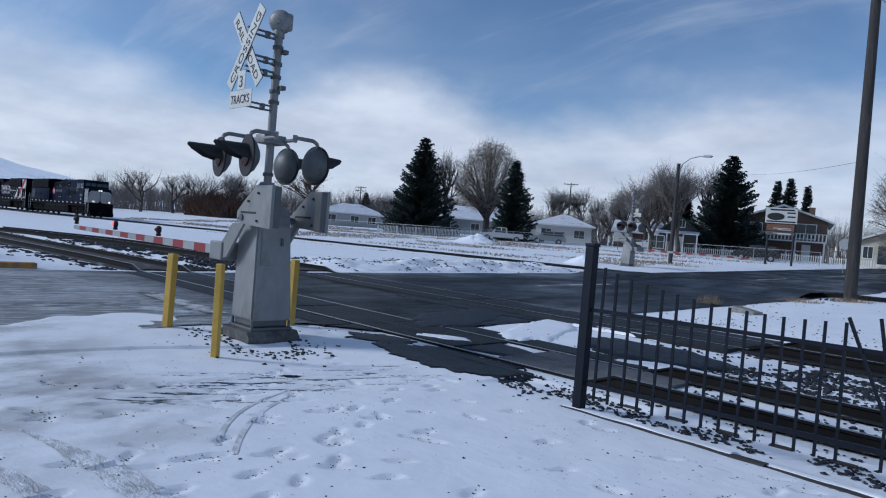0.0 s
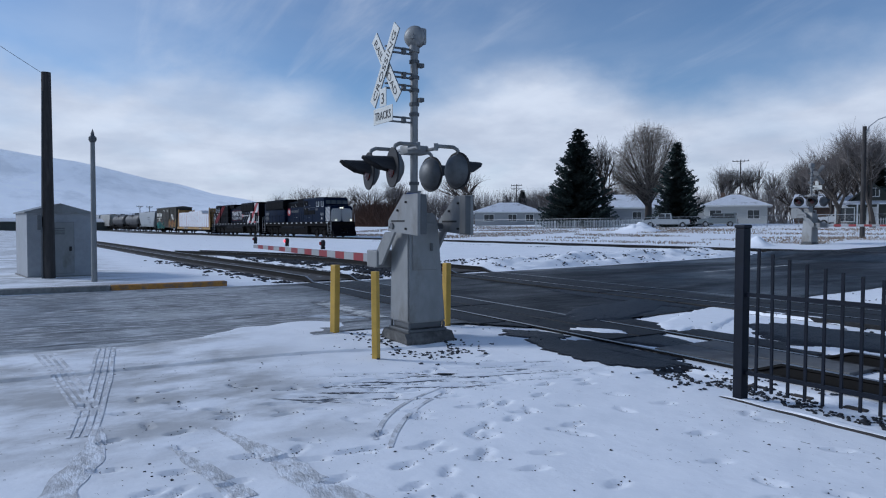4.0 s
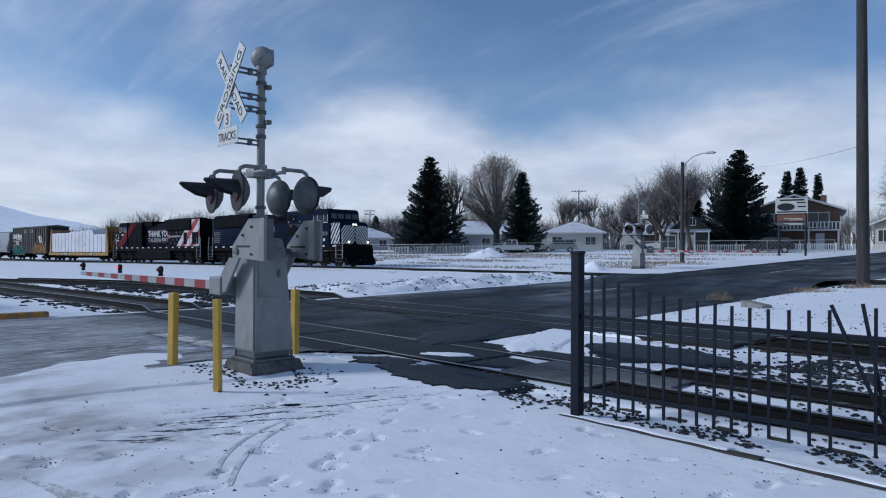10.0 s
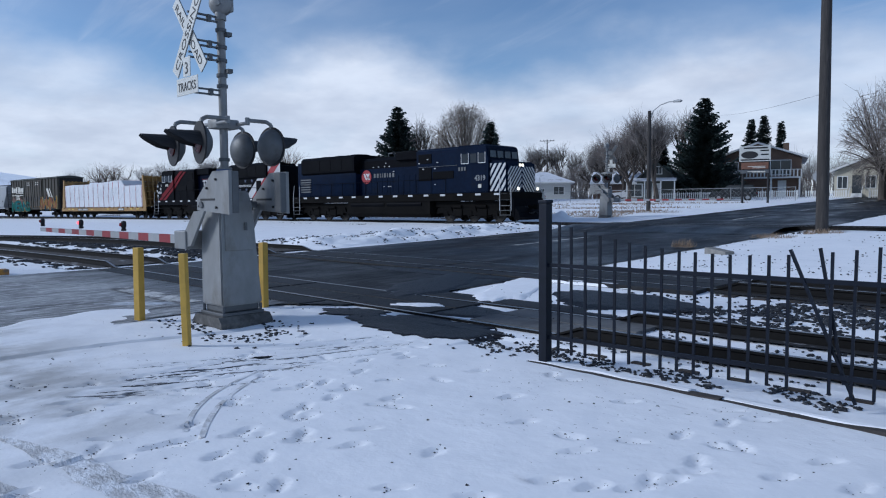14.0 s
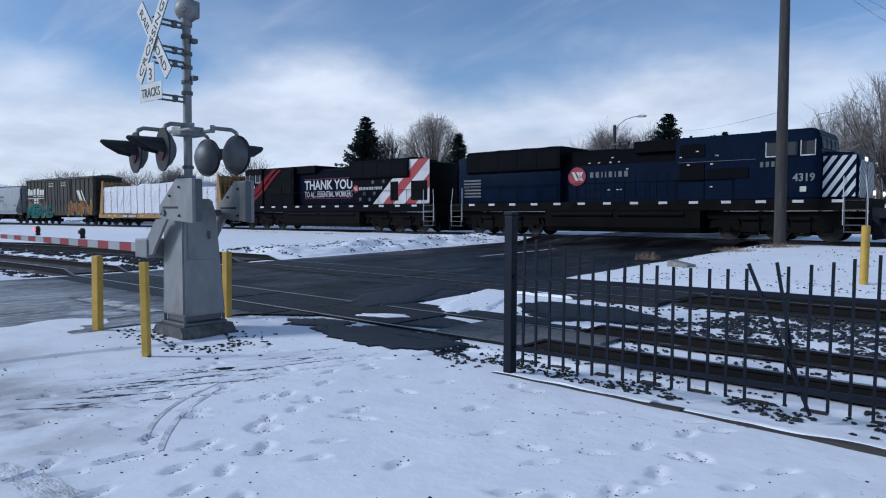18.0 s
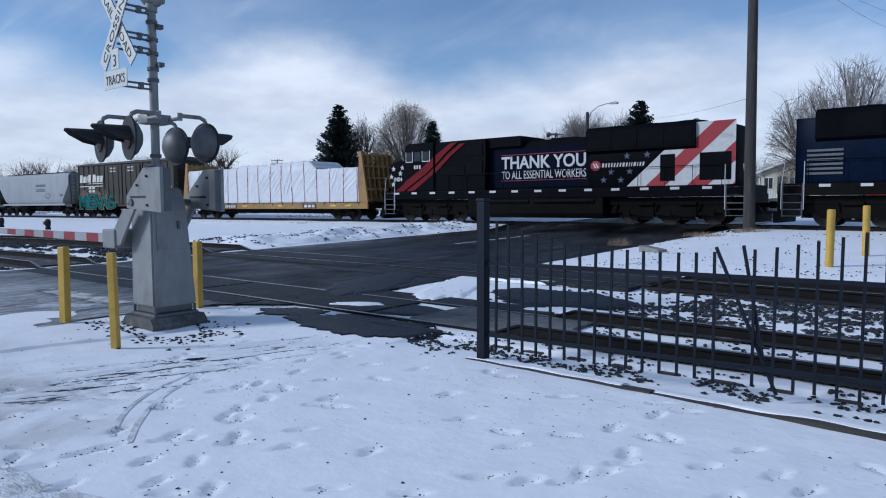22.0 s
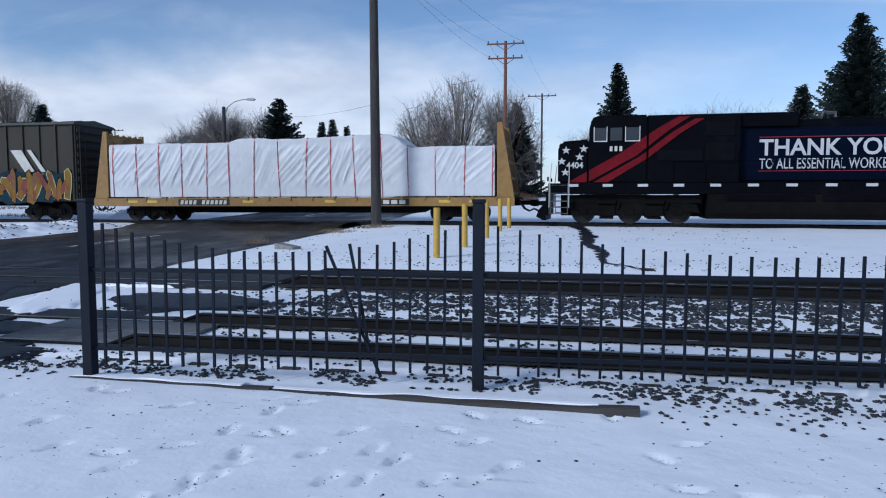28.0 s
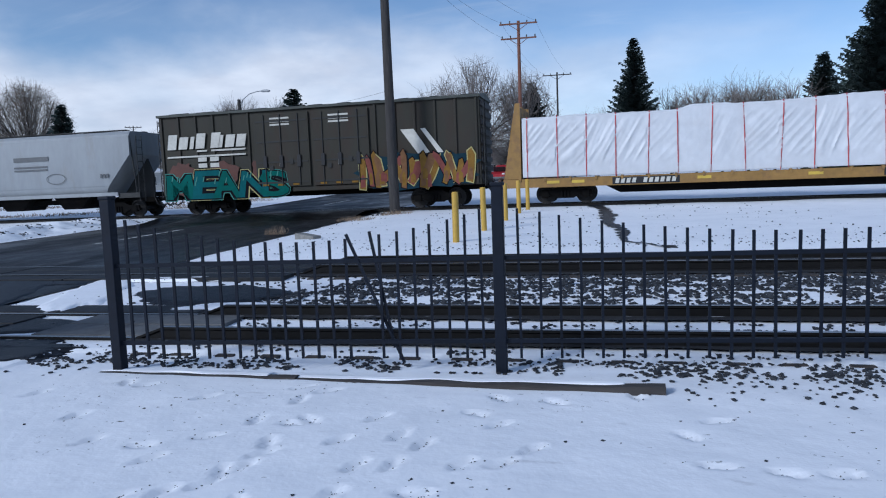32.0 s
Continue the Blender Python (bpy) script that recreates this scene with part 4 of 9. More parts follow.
# ---- picket fence ----
def fence():
    root = thing("metal_fence", "black steel picket fence with scalloped tops, some pickets bent", "fence")
    posts = [(-3.98, 6.79), (0.05, 7.09), (5.7, 7.45), (11.4, 7.8)]
    for x, y in posts:
        bm = nb()
        bbox(bm, x - 0.055, x + 0.055, y - 0.055, y + 0.055, -0.2, 1.76, 0.008)
        bbox(bm, x - 0.064, x + 0.064, y - 0.064, y + 0.064, 1.76, 1.80, 0.012)
        part("post", bm, BLACKPAINT, root)
    for (xa, ya), (xb, yb), n in ((posts[0], posts[1], 24), (posts[1], posts[2], 29), (posts[2], posts[3], 29)):
        ang = math.atan2(yb - ya, xb - xa)
        L = math.hypot(xb - xa, yb - ya)
        for z in (0.25, 1.07):
            bm = nb()
            box(bm, 0.05, L - 0.05, -0.018, 0.018, z - 0.02, z + 0.02, Matrix.Translation((xa, ya, 0)) @ Matrix.Rotation(ang, 4, "Z"))
            part("rail", bm, BLACKPAINT, root)
        for i in range(1, n):
            k = i / n
            if n == 24 and i in (16,):
                continue
            x, y = xa + (xb - xa) * k, ya + (yb - ya) * k
            top = 1.27 + 0.33 * (2 * k - 1) ** 2 * (1.0 if n < 25 else 0.95)
            bm = nb()
            box(bm, -0.0125, 0.0125, -0.0125, 0.0125, 0.08, top, Matrix.Translation((x, y, 0)) @ Matrix.Rotation(ang, 4, "Z") @ Matrix.Rotation(radians(rnd.uniform(-0.5, 0.5)), 4, "Y"))
            part("picket", bm, BLACKPAINT, root)
    for top, foot in (((-1.45, 6.95, 1.34), (-0.93, 7.06, 0.02)), ((-1.22, 6.99, 1.36), (-1.02, 7.05, 0.18))):
        bm = nb()
        a, b = Vector(top), Vector(foot)
        rod(bm, a, b, 0.018, 0.018, 4)
        part("picket", bm, BLACKPAINT, root, "bent leaning picket")
    return root


fence()
for a, b, w, hh in (((-4.15, 6.70), (-1.9, 6.62), 0.12, (-0.035, -0.015)), ((-1.95, 6.62), (1.52, 6.44), 0.13, (-0.03, 0.03))):
    L = math.hypot(b[0] - a[0], b[1] - a[1])
    bm = nb()
    rings = []
    n = 40
    for i in range(n + 1):
        x = L * i / n
        h = hh[0] + (hh[1] - hh[0]) * x / L
        d0, d1 = 0.010 * noise.noise(Vector((x * 2.1, 1, 0))), 0.014 * noise.noise(Vector((x * 1.6, 4, 0)))
        rings.append([bm.verts.new(p) for p in ((x, -w / 2 + d0, -0.05), (x, -w / 2 + d0, h - 0.008 + d1), (x, -w / 2 + 0.012 + d0, h + d1), (x, w / 2 - 0.012, h + d1), (x, w / 2, h - 0.008), (x, w / 2, -0.05))])
    for p, q in zip(rings, rings[1:]):
        for i in range(6):
            bm.faces.new((p[i], p[(i + 1) % 6], q[(i + 1) % 6], q[i]))
    bm.faces.new(rings[0])
    bm.faces.new(rings[-1][::-1])
    th = thing("timber", "weathered grey timber lying in snow along the fence", "timber", pose(a[0], a[1], 0.0, 0, 0, math.degrees(math.atan2(b[1] - a[1], b[0] - a[0]))), bm=bm, material=TIMBER)
    vs, fs = [], []
    m_ = 70
    for i in range(m_ + 1):
        x = L * i / m_
        h = hh[0] + (hh[1] - hh[0]) * x / L
        lo = -w * (0.05 + 0.9 * noise.noise(Vector((x * 1.7, 3, a[0]))))
        for k, (yy, zz) in enumerate(((lo, h - 0.01), (lo + 0.02, h + 0.006), (w / 2, h + 0.010), (w / 2 + 0.10, -0.03))):
            vs.append((x, yy, zz - (0.03 if x > L - 0.3 else 0)))
        if i:
            for k in range(3):
                p = (i - 1) * 4 + k
                fs.append((p, p + 1, p + 5, p + 4))
    me = bpy.data.meshes.new("snow_cap")
    me.from_pydata(vs, [], fs)
    part("snow_cap", me, SNOW, th, "strip of snow on the timber")

bm = nb()
bbox(bm, -0.55, 0.55, -0.14, 0.14, -0.05, 0.16, 0.02)
thing("concrete_block", "grey concrete block lying on the snowy verge", "block", pose(-7.2, 19.5, land(-7.2, 19.5) + 0.05, 2, 3, -38), bm=bm, material=CONCRETE)

# ---- bollards ----
def bollard(x, y, z, h, r, label, square=False):
    root = thing("bollard", label, "bollard", pose(x, y, z, rnd.uniform(-1, 1), rnd.uniform(-1, 1), rnd.uniform(0, 40)))
    bm = nb()
    if square:
        bbox(bm, -r, r, -r, r, -0.2, h, 0.01)
    else:
        lathe(bm, [(r, -0.2), (r, h - 0.02), (r * 0.8, h), (0, h)], 16)
    part("post", bm, YELLOW, root, smooth=not square)
    return root


bollard(-7.95, 4.45, -0.03, 1.18, 0.045, "yellow steel bollard guarding the crossing signal", True)
bollard(-10.17, 4.75, -0.04, 1.16, 0.058, "yellow steel bollard guarding the crossing signal", True)
bollard(-9.98, 6.82, -0.06, 1.17, 0.058, "yellow steel bollard guarding the crossing signal", True)
for y, x in ((17.6, -2.38), (20.6, -2.1), (24.0, -1.85), (27.6, -1.74), (29.5, -1.55)):
    bollard(x, y, land(x, y) + 0.08, 1.3, 0.085, "yellow bollard in a row on the snow before the track")


# ---- crossing signal with lowered gate ----
def signal():
    root = thing("crossing_signal", "grey railway crossing signal with crossbuck, lamps and lowered gate", "crossing signal")
    bm = nb()
    prism(bm, [(-0.44, -0.30), (0.44, -0.30), (0.44, -0.02), (0.36, 0.07), (-0.36, 0.07), (-0.44, -0.02)], "y", -0.36, 0.50)
    part("footing", bm, mat("damp concrete", (0.085, 0.082, 0.078), 0.9, 0, 0.35, 12.0, 0.5, (0.17, 0.165, 0.155), (0.5, 0.7), 3.0), root, "rough dark concrete footing")
    bm = nb()
    bbox(bm, -0.34, 0.34, -0.28, 0.42, 0.07, 0.12, 0.01)
    bbox(bm, -0.28, 0.28, -0.22, 0.36, 0.12, 0.24, 0.02)
    for sx in (-0.30, 0.30):
        for sy in (-0.24, 0.38):
            rod(bm, (sx, sy, 0.07), (sx, sy, 0.22), 0.022, n=6)
    part("base_plate", bm, GREYDARK, root, "dark bolted base plate")
    bm = nb()
    t = nb()
    a = [t.verts.new(p) for p in ((-0.32, -0.27, 0.22), (0.32, -0.27, 0.22), (0.32, 0.41, 0.22), (-0.32, 0.41, 0.22))]
    b = [t.verts.new(p) for p in ((-0.29, -0.26, 1.74), (0.29, -0.26, 1.74), (0.29, 0.29, 1.74), (-0.29, 0.29, 1.74))]
    c = [t.verts.new(p) for p in ((-0.25, -0.22, 1.95), (0.25, -0.22, 1.95), (0.25, 0.25, 1.95), (-0.25, 0.25, 1.95))]
    for lo, hi in ((a, b), (b, c)):
        for i in range(4):
            t.faces.new((lo[i], lo[(i + 1) % 4], hi[(i + 1) % 4], hi[i]))
    t.faces.new(c)
    t.faces.new(a[::-1])
    bmesh.ops.bevel(t, geom=t.edges[:], offset=0.025, segments=2, affect="EDGES")
    join(bm, t)
    body = part("gate_mechanism", bm, ALU, root, "grey painted steel gate mechanism case", smooth=True)
    bm = nb()
    bbox(bm, 0.0, 0.02, -0.21, 0.24, 0.0, 0.74, 0.006)
    for k in range(5):
        box(bm, 0.02, 0.026, -0.17, 0.17, 0.60 + 0.022 * k, 0.610 + 0.022 * k)
    door = part("door", bm, ALU, body, "grey access door with vents", at=pose(0.302, 0.02, 1.05, 0, -1.2, 0))
    bm = nb()
    bbox(bm, 0.0, 0.04, 0.12, 0.16, 0.30, 0.42, 0.008)
    part("latch", bm, GREYDARK, root, "dark latch", at=pose(0.318, 0, 1.05, 0, -1.2, 0))
    # side plates that carry the counterweights
    for y, flip in ((-0.41, 1), (0.52, 1)):
        bm = nb()
        prism(bm, [(-0.05, 1.66), (0.90, 1.60), (0.90, 2.22), (0.45, 2.22), (-0.05, 1.83)], "y", y - 0.025, y + 0.025)
        plate = part("counterweight_arm", bm, ALU, root, "flat grey counterweight plate")
        bm = nb()
        bbox(bm, 0.74, 0.91, y + 0.027 if y < 0 else y - 0.13, y + 0.13 if y < 0 else y - 0.027, 1.62, 2.21, 0.012)
        part("counterweight", bm, GREYDARK, plate, "dark cast counterweight")
        bm = nb()
        box(bm, 0.06, 0.50, y - 0.029, y + 0.029, 1.80, 1.83)
        part("slot", bm, BLACK, plate, "dark slot")
        for bx, bz in ((0.04, 1.72), (0.55, 1.70), (0.28, 1.98), (0.55, 2.1)):
            bm = nb()
            rod(bm, (bx, y - 0.05, bz), (bx, y + 0.05, bz), 0.018, n=6)
            part("bolt", bm, BLACK, plate)
        bm = nb()
        prism(bm, [(-0.18, 1.64), (0.16, 1.66), (-0.30, 1.12), (-0.52, 1.08), (-0.52, 1.30)], "y", y - 0.02, y + 0.02)
        part("gate_link", bm, ALU, root, "grey link from mechanism to gate")
    bm = nb()
    rod(bm, (0.1, -0.46, 1.74), (0.1, 0.46, 1.74), 0.05, n=10)
    part("shaft", bm, GREYDARK, root)
    # gate
    gate = new("gate")
    gate.parent = root
    bm = nb()
    bbox(bm, -0.80, -0.42, -0.46, 0.43, 1.06, 1.34, 0.015)
    part("gate_bracket", bm, ALU, gate, "grey gate bracket")
    n = 17
    L = 7.2
    for i in range(n):
        x1, x0 = -0.80 - L * i / n, -0.80 - L * (i + 1) / n
        k0, k1 = (i + 1) / n, i / n
        bm = nb()
        w = 0.055
        prism(bm, [(x0, 1.20 - 0.075 + 0.03 * k0), (x1, 1.20 - 0.075 + 0.03 * k1), (x1, 1.20 + 0.065 - 0.025 * k1), (x0, 1.20 + 0.065 - 0.025 * k0)], "y", -0.30 - w / 2, -0.30 + w / 2)
        part("gate_stripe", bm, REDPAINT if i % 2 else GATEWHITE, gate, "red reflective stripe" if i % 2 else "white reflective stripe")
    for x in (-3.2, -5.4, -7.9):
        bm = nb()
        bbox(bm, x - 0.03, x + 0.03, -0.34, -0.26, 1.27, 1.32, 0.01)
        lathe(bm, [(0.03, 1.32), (0.045, 1.34), (0.05, 1.41), (0.035, 1.45), (0, 1.46)], 12, Matrix.Translation((x, -0.30, 0)))
        lamp = part("gate_lamp", bm, BLACK, gate, "small red gate lamp")
        bm = nb()
        lathe(bm, [(0.0, 0), (0.035, 0), (0.03, 0.02), (0, 0.03)], 12, Matrix.Translation((x, -0.350, 1.39)) @ Matrix.Rotation(radians(90), 4, "X"))
        part("lens", bm, REDGLOW if x == -5.4 else REDPAINT, lamp, "lit red lens" if x == -5.4 else "red lens")
    # mast
    bm = nb()
    rod(bm, (0, 0, 1.9), (0, 0, 4.55), 0.062, n=16)
    rod(bm, (0, 0, 1.98), (0, 0, 2.30), 0.11, n=16)
    part("mast", bm, ALU, root, "grey steel mast", smooth=True)
    bm = nb()
    bbox(bm, -0.10, 0.10, -0.118, -0.112, 2.16, 2.27, 0.002)
    tag = part("tag", bm, BLUETAG, root, "small blue tag", at=Matrix.Rotation(radians(50), 4, "Z"))
    bm = nb()
    for z in (4.35, 4.10, 3.90, 3.68, 3.52, 2.95, 2.42):
        bm = nb()
        rod(bm, (0, 0, z - 0.025), (0, 0, z + 0.025), 0.082, n=14)
        part("mast_clamp", bm, GREYDARK, root, "dark mast clamp")
    for z in (4.28, 3.74):
        bm = nb()
        box(bm, 0.05, 0.15, 0.02, 0.10, z - 0.03, z + 0.03)
        part("clamp_bolt", bm, GREYDARK, root)
    # bell
    bm = nb()
    rod(bm, (0, 0, 4.50), (0, 0, 4.64), 0.085, n=14)
    lathe(bm, [(0, -0.11), (0.03, -0.11), (0.04, -0.09), (0.10, -0.085), (0.145, -0.05), (0.155, -0.015), (0.155, 0.0), (0.125, 0.004), (0.125, 0.02), (0.15, 0.024), (0.15, 0.05), (0.10, 0.10), (0, 0.12)], 24, Matrix.Translation((0.02, 0.0, 4.74)) @ Vector((-0.56, 0.80, 0.12)).to_track_quat("Z", "Y").to_matrix().to_4x4() @ Matrix.Diagonal((1.15, 1.15, 1.1, 1)))
    bbox(bm, -0.05, 0.13, -0.02, 0.16, 4.62, 4.88, 0.03)
    part("bell", bm, ALU, root, "grey round warning bell", smooth=True)
    # crossbuck
    cz, cy = 4.22, -0.50
    for ang, yy, text in ((128, -0.0, "RAIL   ROAD"), (52, -0.03, "CROSSING")):
        bm = nb()
        bbox(bm, -0.68, 0.68, -0.006, 0.006, -0.105, 0.105, 0.003)
        m = Matrix.Translation((0, cy + yy, cz)) @ Matrix.Rotation(radians(-ang if ang < 90 else 180 - ang), 4, "Y")
        blade = part("crossbuck_blade", bm, WHITE, root, "white crossbuck blade with black letters", at=m)
        bm = nb()
        box(bm, -0.68, 0.68, 0.007, 0.012, -0.108, 0.108)
        part("blade_back", bm, GREYDARK, blade)
        part("lettering", words(text, 0.155, 0.004, -0.001, width=1.18), SIGNINK, blade, "black capital letters", at=pose(0, -0.009, -0.065))
    for z in (4.50, 4.12, 3.93, 3.42):
        bm = nb()
        for dz in (-0.035, 0.035):
            box(bm, -0.02, 0.02, -0.52, -0.05, z + dz - 0.012, z + dz + 0.012)
        box(bm, -0.03, 0.03, -0.22, -0.16, z - 0.05, z + 0.05)
        part("sign_bracket", bm, GREYDARK, root)
    bm = nb()
    bbox(bm, -0.11, 0.11, -0.558, -0.546, 3.60, 3.88, 0.003)
    p3 = part("track_number_plate", bm, WHITE, root, "white plate with a black number")
    part("lettering", words("3", 0.24, 0.004, 0.0), SIGNINK, p3, at=pose(0, -0.561, 3.64))
    bm = nb()
    bbox(bm, -0.33, 0.33, -0.558, -0.546, 3.34, 3.59, 0.003)
    pt = part("tracks_plate", bm, WHITE, root, "white plate lettered tracks")
    part("lettering", words("TRACKS", 0.18, 0.004, 0.0, width=0.55), SIGNINK, pt, at=pose(0, -0.561, 3.40))
    # cross-arms and lamps
    for sy in (-1, 1):
        bm = nb()
        y = 0.16 * sy
        rod(bm, (-0.45, y, 2.95), (0.45, y, 2.95), 0.028, n=10)
        for x in (-0.42, 0.42):
            pipe(bm, [(x, y, 2.99), (x, y + 0.32 * sy, 2.99), (x, y + 0.40 * sy, 2.95), (x, y + 0.42 * sy, 2.86)], 0.030, 8)
            rod(bm, (x, y, 2.92), (x, y, 3.03), 0.035, n=8)
        bbox(bm, -0.14, 0.14, min(0, y) - 0.03, max(0, y) + 0.03, 2.88, 3.02, 0.02)
        part("cross_arm", bm, ALU, root, "grey cross-arm", smooth=True)
        for x in (-0.42, 0.42):
            head = part("lamp_background", _disc(0.30), BLACK, root, "round black lamp background", at=Matrix.Translation((x, -0.60 if sy < 0 else 0.56, 2.62)) @ Matrix.Rotation(radians(-9 if sy < 0 else 189), 4, "Z"))
            bm = nb()
            lathe(bm, [(0.0, 0.16), (0.12, 0.15), (0.22, 0.09), (0.27, 0.012), (0.27, 0.0)], 24, Matrix.Rotation(radians(-90), 4, "X"))
            part("lamp_housing", bm, LAMPGREY, head, "grey domed lamp housing", smooth=True)
            bm = nb()
            lathe(bm, [(0.15, 0.0), (0.15, 0.03), (0.10, 0.05), (0, 0.06)], 24, Matrix.Rotation(radians(90), 4, "X"))
            part("lens", bm, REDLENS, head, "dark red lens", smooth=True)
            bm = nb()
            _hood(bm)
            part("hood", bm, BLACK, head, "long black visor")
    return root


def _disc(r):
    bm = nb()
    lathe(bm, [(0, -0.012), (r, -0.012), (r, 0.012), (0, 0.012)], 32, Matrix.Rotation(radians(90), 4, "X"))
    return finish(bm, "disc")


def _hood(bm):
    """A half-tube visor that narrows forward."""
    n = 12
    rows = []
    for y, r, lo in ((-0.01, 0.17, -0.35), (-0.2, 0.168, -0.1), (-0.38, 0.166, 0.5), (-0.46, 0.165, 1.0)):
        for rr in (r, r - 0.008):
            rows.append([bm.verts.new((rr * math.cos(lo + (math.pi - 2 * lo) * i / n), y, rr * math.sin(lo + (math.pi - 2 * lo) * i / n))) for i in range(n + 1)])
    outer, inner = rows[0::2], rows[1::2]
    for grid in (outer, inner):
        for a, b in zip(grid, grid[1:]):
            for i in range(n):
                bm.faces.new((a[i], a[i + 1], b[i + 1], b[i]))
    for i in range(n):
        bm.faces.new((outer[-1][i], outer[-1][i + 1], inner[-1][i + 1], inner[-1][i]))


sig = signal()
sig.matrix_basis = pose(-9.14, 5.69, 0.03)
far_sig = copy_thing(sig, pose(-23.2, 40.4, land(-23.2, 40.4), 0, 0, 180))
tagged(far_sig, "grey crossing signal across the tracks with lowered gate")

# ---- poles on this side ----
def wooden_pole(name, label, x, y, h, r, lean=(0, 0)):
    root = thing(name, label, "pole", pose(x, y, land(x, y), lean[0], lean[1]))
    bm = nb()
    lathe(bm, [(0, -0.4)] + [(r * (1 - 0.035 * k), -0.4 + (h + 0.4) * k / 8) for k in range(9)] + [(0, h)], 14)
    part("shaft", bm, POLEWOOD, root, smooth=True)
    return root


wooden_pole("utility_pole", "tall dark wooden utility pole standing in snow", -7.45, 29.9, 13.0, 0.235, (0, -0.4))
wp = wooden_pole("utility_pole", "short dark wooden pole with a pipe beside a shelter", -24.3, 0.95, 6.5, 0.19)
bm = nb()
bbox(bm, -0.02, 0.14, -0.3, -0.17, 1.6, 2.05, 0.01)
rod(bm, (0.1, -0.18, -0.1), (0.1, -0.18, 1.7), 0.03, n=6)
rod(bm, (0.1, -0.17, 2.0), (0.1, -0.12, 5.9), 0.02, n=6)
part("meter_box", bm, GREYDARK, wp, "grey meter box and pipe")
gp = thing("steel_mast", "slender grey steel mast with pointed finial", "pole", pose(-22.4, 2.08, 0))
bm = nb()
rod(bm, (0, 0, -0.2), (0, 0, 4.25), 0.085, 0.065, 12)
part("shaft", bm, ALU, gp, smooth=True)
bm = nb()
lathe(bm, [(0.06, 4.2), (0.11, 4.28), (0.11, 4.36), (0.05, 4.42), (0.05, 4.48), (0.0, 4.62)], 12)
part("finial", bm, GREYDARK, gp)


def shelter():
    root = thing("equipment_shelter", "grey metal railway equipment shelter with low pitched roof", "shelter", pose(-26.3, 1.15, 0.0, 0, 0, 8))
    bm = nb()
    bbox(bm, -1.15, 1.15, -0.95, 0.95, 0.08, 2.15, 0.02)
    body = part("wall", bm, mat("shelter paint", (0.30, 0.31, 0.325), 0.55, 0.1, 0.15, 5.0, 0.1, (0.20, 0.2, 0.2), (0.6, 0.8), 2.0), root)
    bm = nb()
    prism(bm, [(-1.02, 2.13), (1.02, 2.13), (1.02, 2.17), (0, 2.46), (-1.02, 2.17)], "x", -1.22, 1.22)
    part("roof", bm, ALU, root)
    bm = nb()
    bbox(bm, 1.15, 1.18, -0.45, 0.4, 0.16, 1.85, 0.01)
    d = part("door", bm, ALU, root, "grey metal door")
    bm = nb()
    bbox(bm, 1.18, 1.23, 0.25, 0.32, 0.9, 1.05, 0.01)
    part("handle", bm, BLACK, d)
    bm = nb()
    for k in range(4):
        box(bm, 1.185, 1.19, -0.3, 0.12, 1.45 + 0.06 * k, 1.48 + 0.06 * k)
    part("notice", bm, GREYDARK, d, "unreadable lines of a notice")
    bm = nb()
    bbox(bm, -1.2, 1.2, -1.0, 1.0, -0.1, 0.09, 0.02)
    part("plinth", bm, CONCRETE, root)


shelter()


# ---- rough bank of ploughed snow along the far side of the road ----
def bank_z(x, y):
    e = sstep(-27.5, -24.5, x) * sstep(-19.5, -20.6, x) * sstep(14.9, 16.4, y) * sstep(31.6, 29.4, y)
    n = noise.noise(Vector((x * 0.9, y * 0.55, 9))) + 0.5 * noise.noise(Vector((x * 2.3, y * 1.9, 4))) + 0.25 * noise.noise(Vector((x * 5.1, y * 4.3, 2)))
    return land(x, y) - 0.08 + e * (0.20 + 0.20 * n + 0.16 * math.exp(-((x + 21.9) / 1.1) ** 2))


vs, fs = [], []
nx_, ny_ = 54, 112
for j in range(ny_ + 1):
    for i in range(nx_ + 1):
        x, y = -28 + 8.6 * i / nx_, 14.6 + 17.2 * j / ny_
        vs.append((x, y, bank_z(x, y)))
for j in range(ny_):
    for i in range(nx_):
        k = j * (nx_ + 1) + i
        fs.append((k, k + 1, k + nx_ + 2, k + nx_ + 1))
me = bpy.data.meshes.new("snow_bank")
me.from_pydata(vs, [], fs)
me.polygons.foreach_set("use_smooth", [True] * len(me.polygons))
me.materials.append(bpy.data.materials["trodden snow"])
tagged(new("snow_bank", me), "rough bank of ploughed snow beside the road", "snow", kind="structure")


def on_bank(r):
    while True:
        x, y = r.uniform(-26, -20), r.uniform(15, 30.5)
        if patchy(x, y, 0.8, 0.05):
            return x, y, max(bank_z(x, y), ground_z(x, y)) + 0.01


stone_field("gravel", "dark clods on the ploughed snow bank", 900, on_bank, 0.05, 12)


def verge(r):
    while True:
        x, y = r.uniform(-8.6, 8), r.uniform(15.6, 31)
        if patchy(x, y, 0.7, 0.12):
            return x, y, ground_z(x, y) + 0.02


stone_field("gravel", "dark clods on the snowy verge", 420, verge, 0.024, 13)


def far_bed(r):
    x = r.uniform(-60, 34)
    return x, far_y(x) + r.choice((-1, 1)) * r.uniform(1.0, 3.4), rail_z(x) - 0.20


stone_field("ballast", "dark ballast along the main track", 4200, far_bed, 0.07, 14)


def asphalt_grit(r):
    while True:
        x, y = r.uniform(-17, -5), r.uniform(6.9, 13.4)
        if patchy(x, y, 1.1, 0.1):
            return x, y, land(x, y) + 0.03


stone_field("gravel", "dark grit scattered over the crossing", 160, asphalt_grit, 0.014, 16)

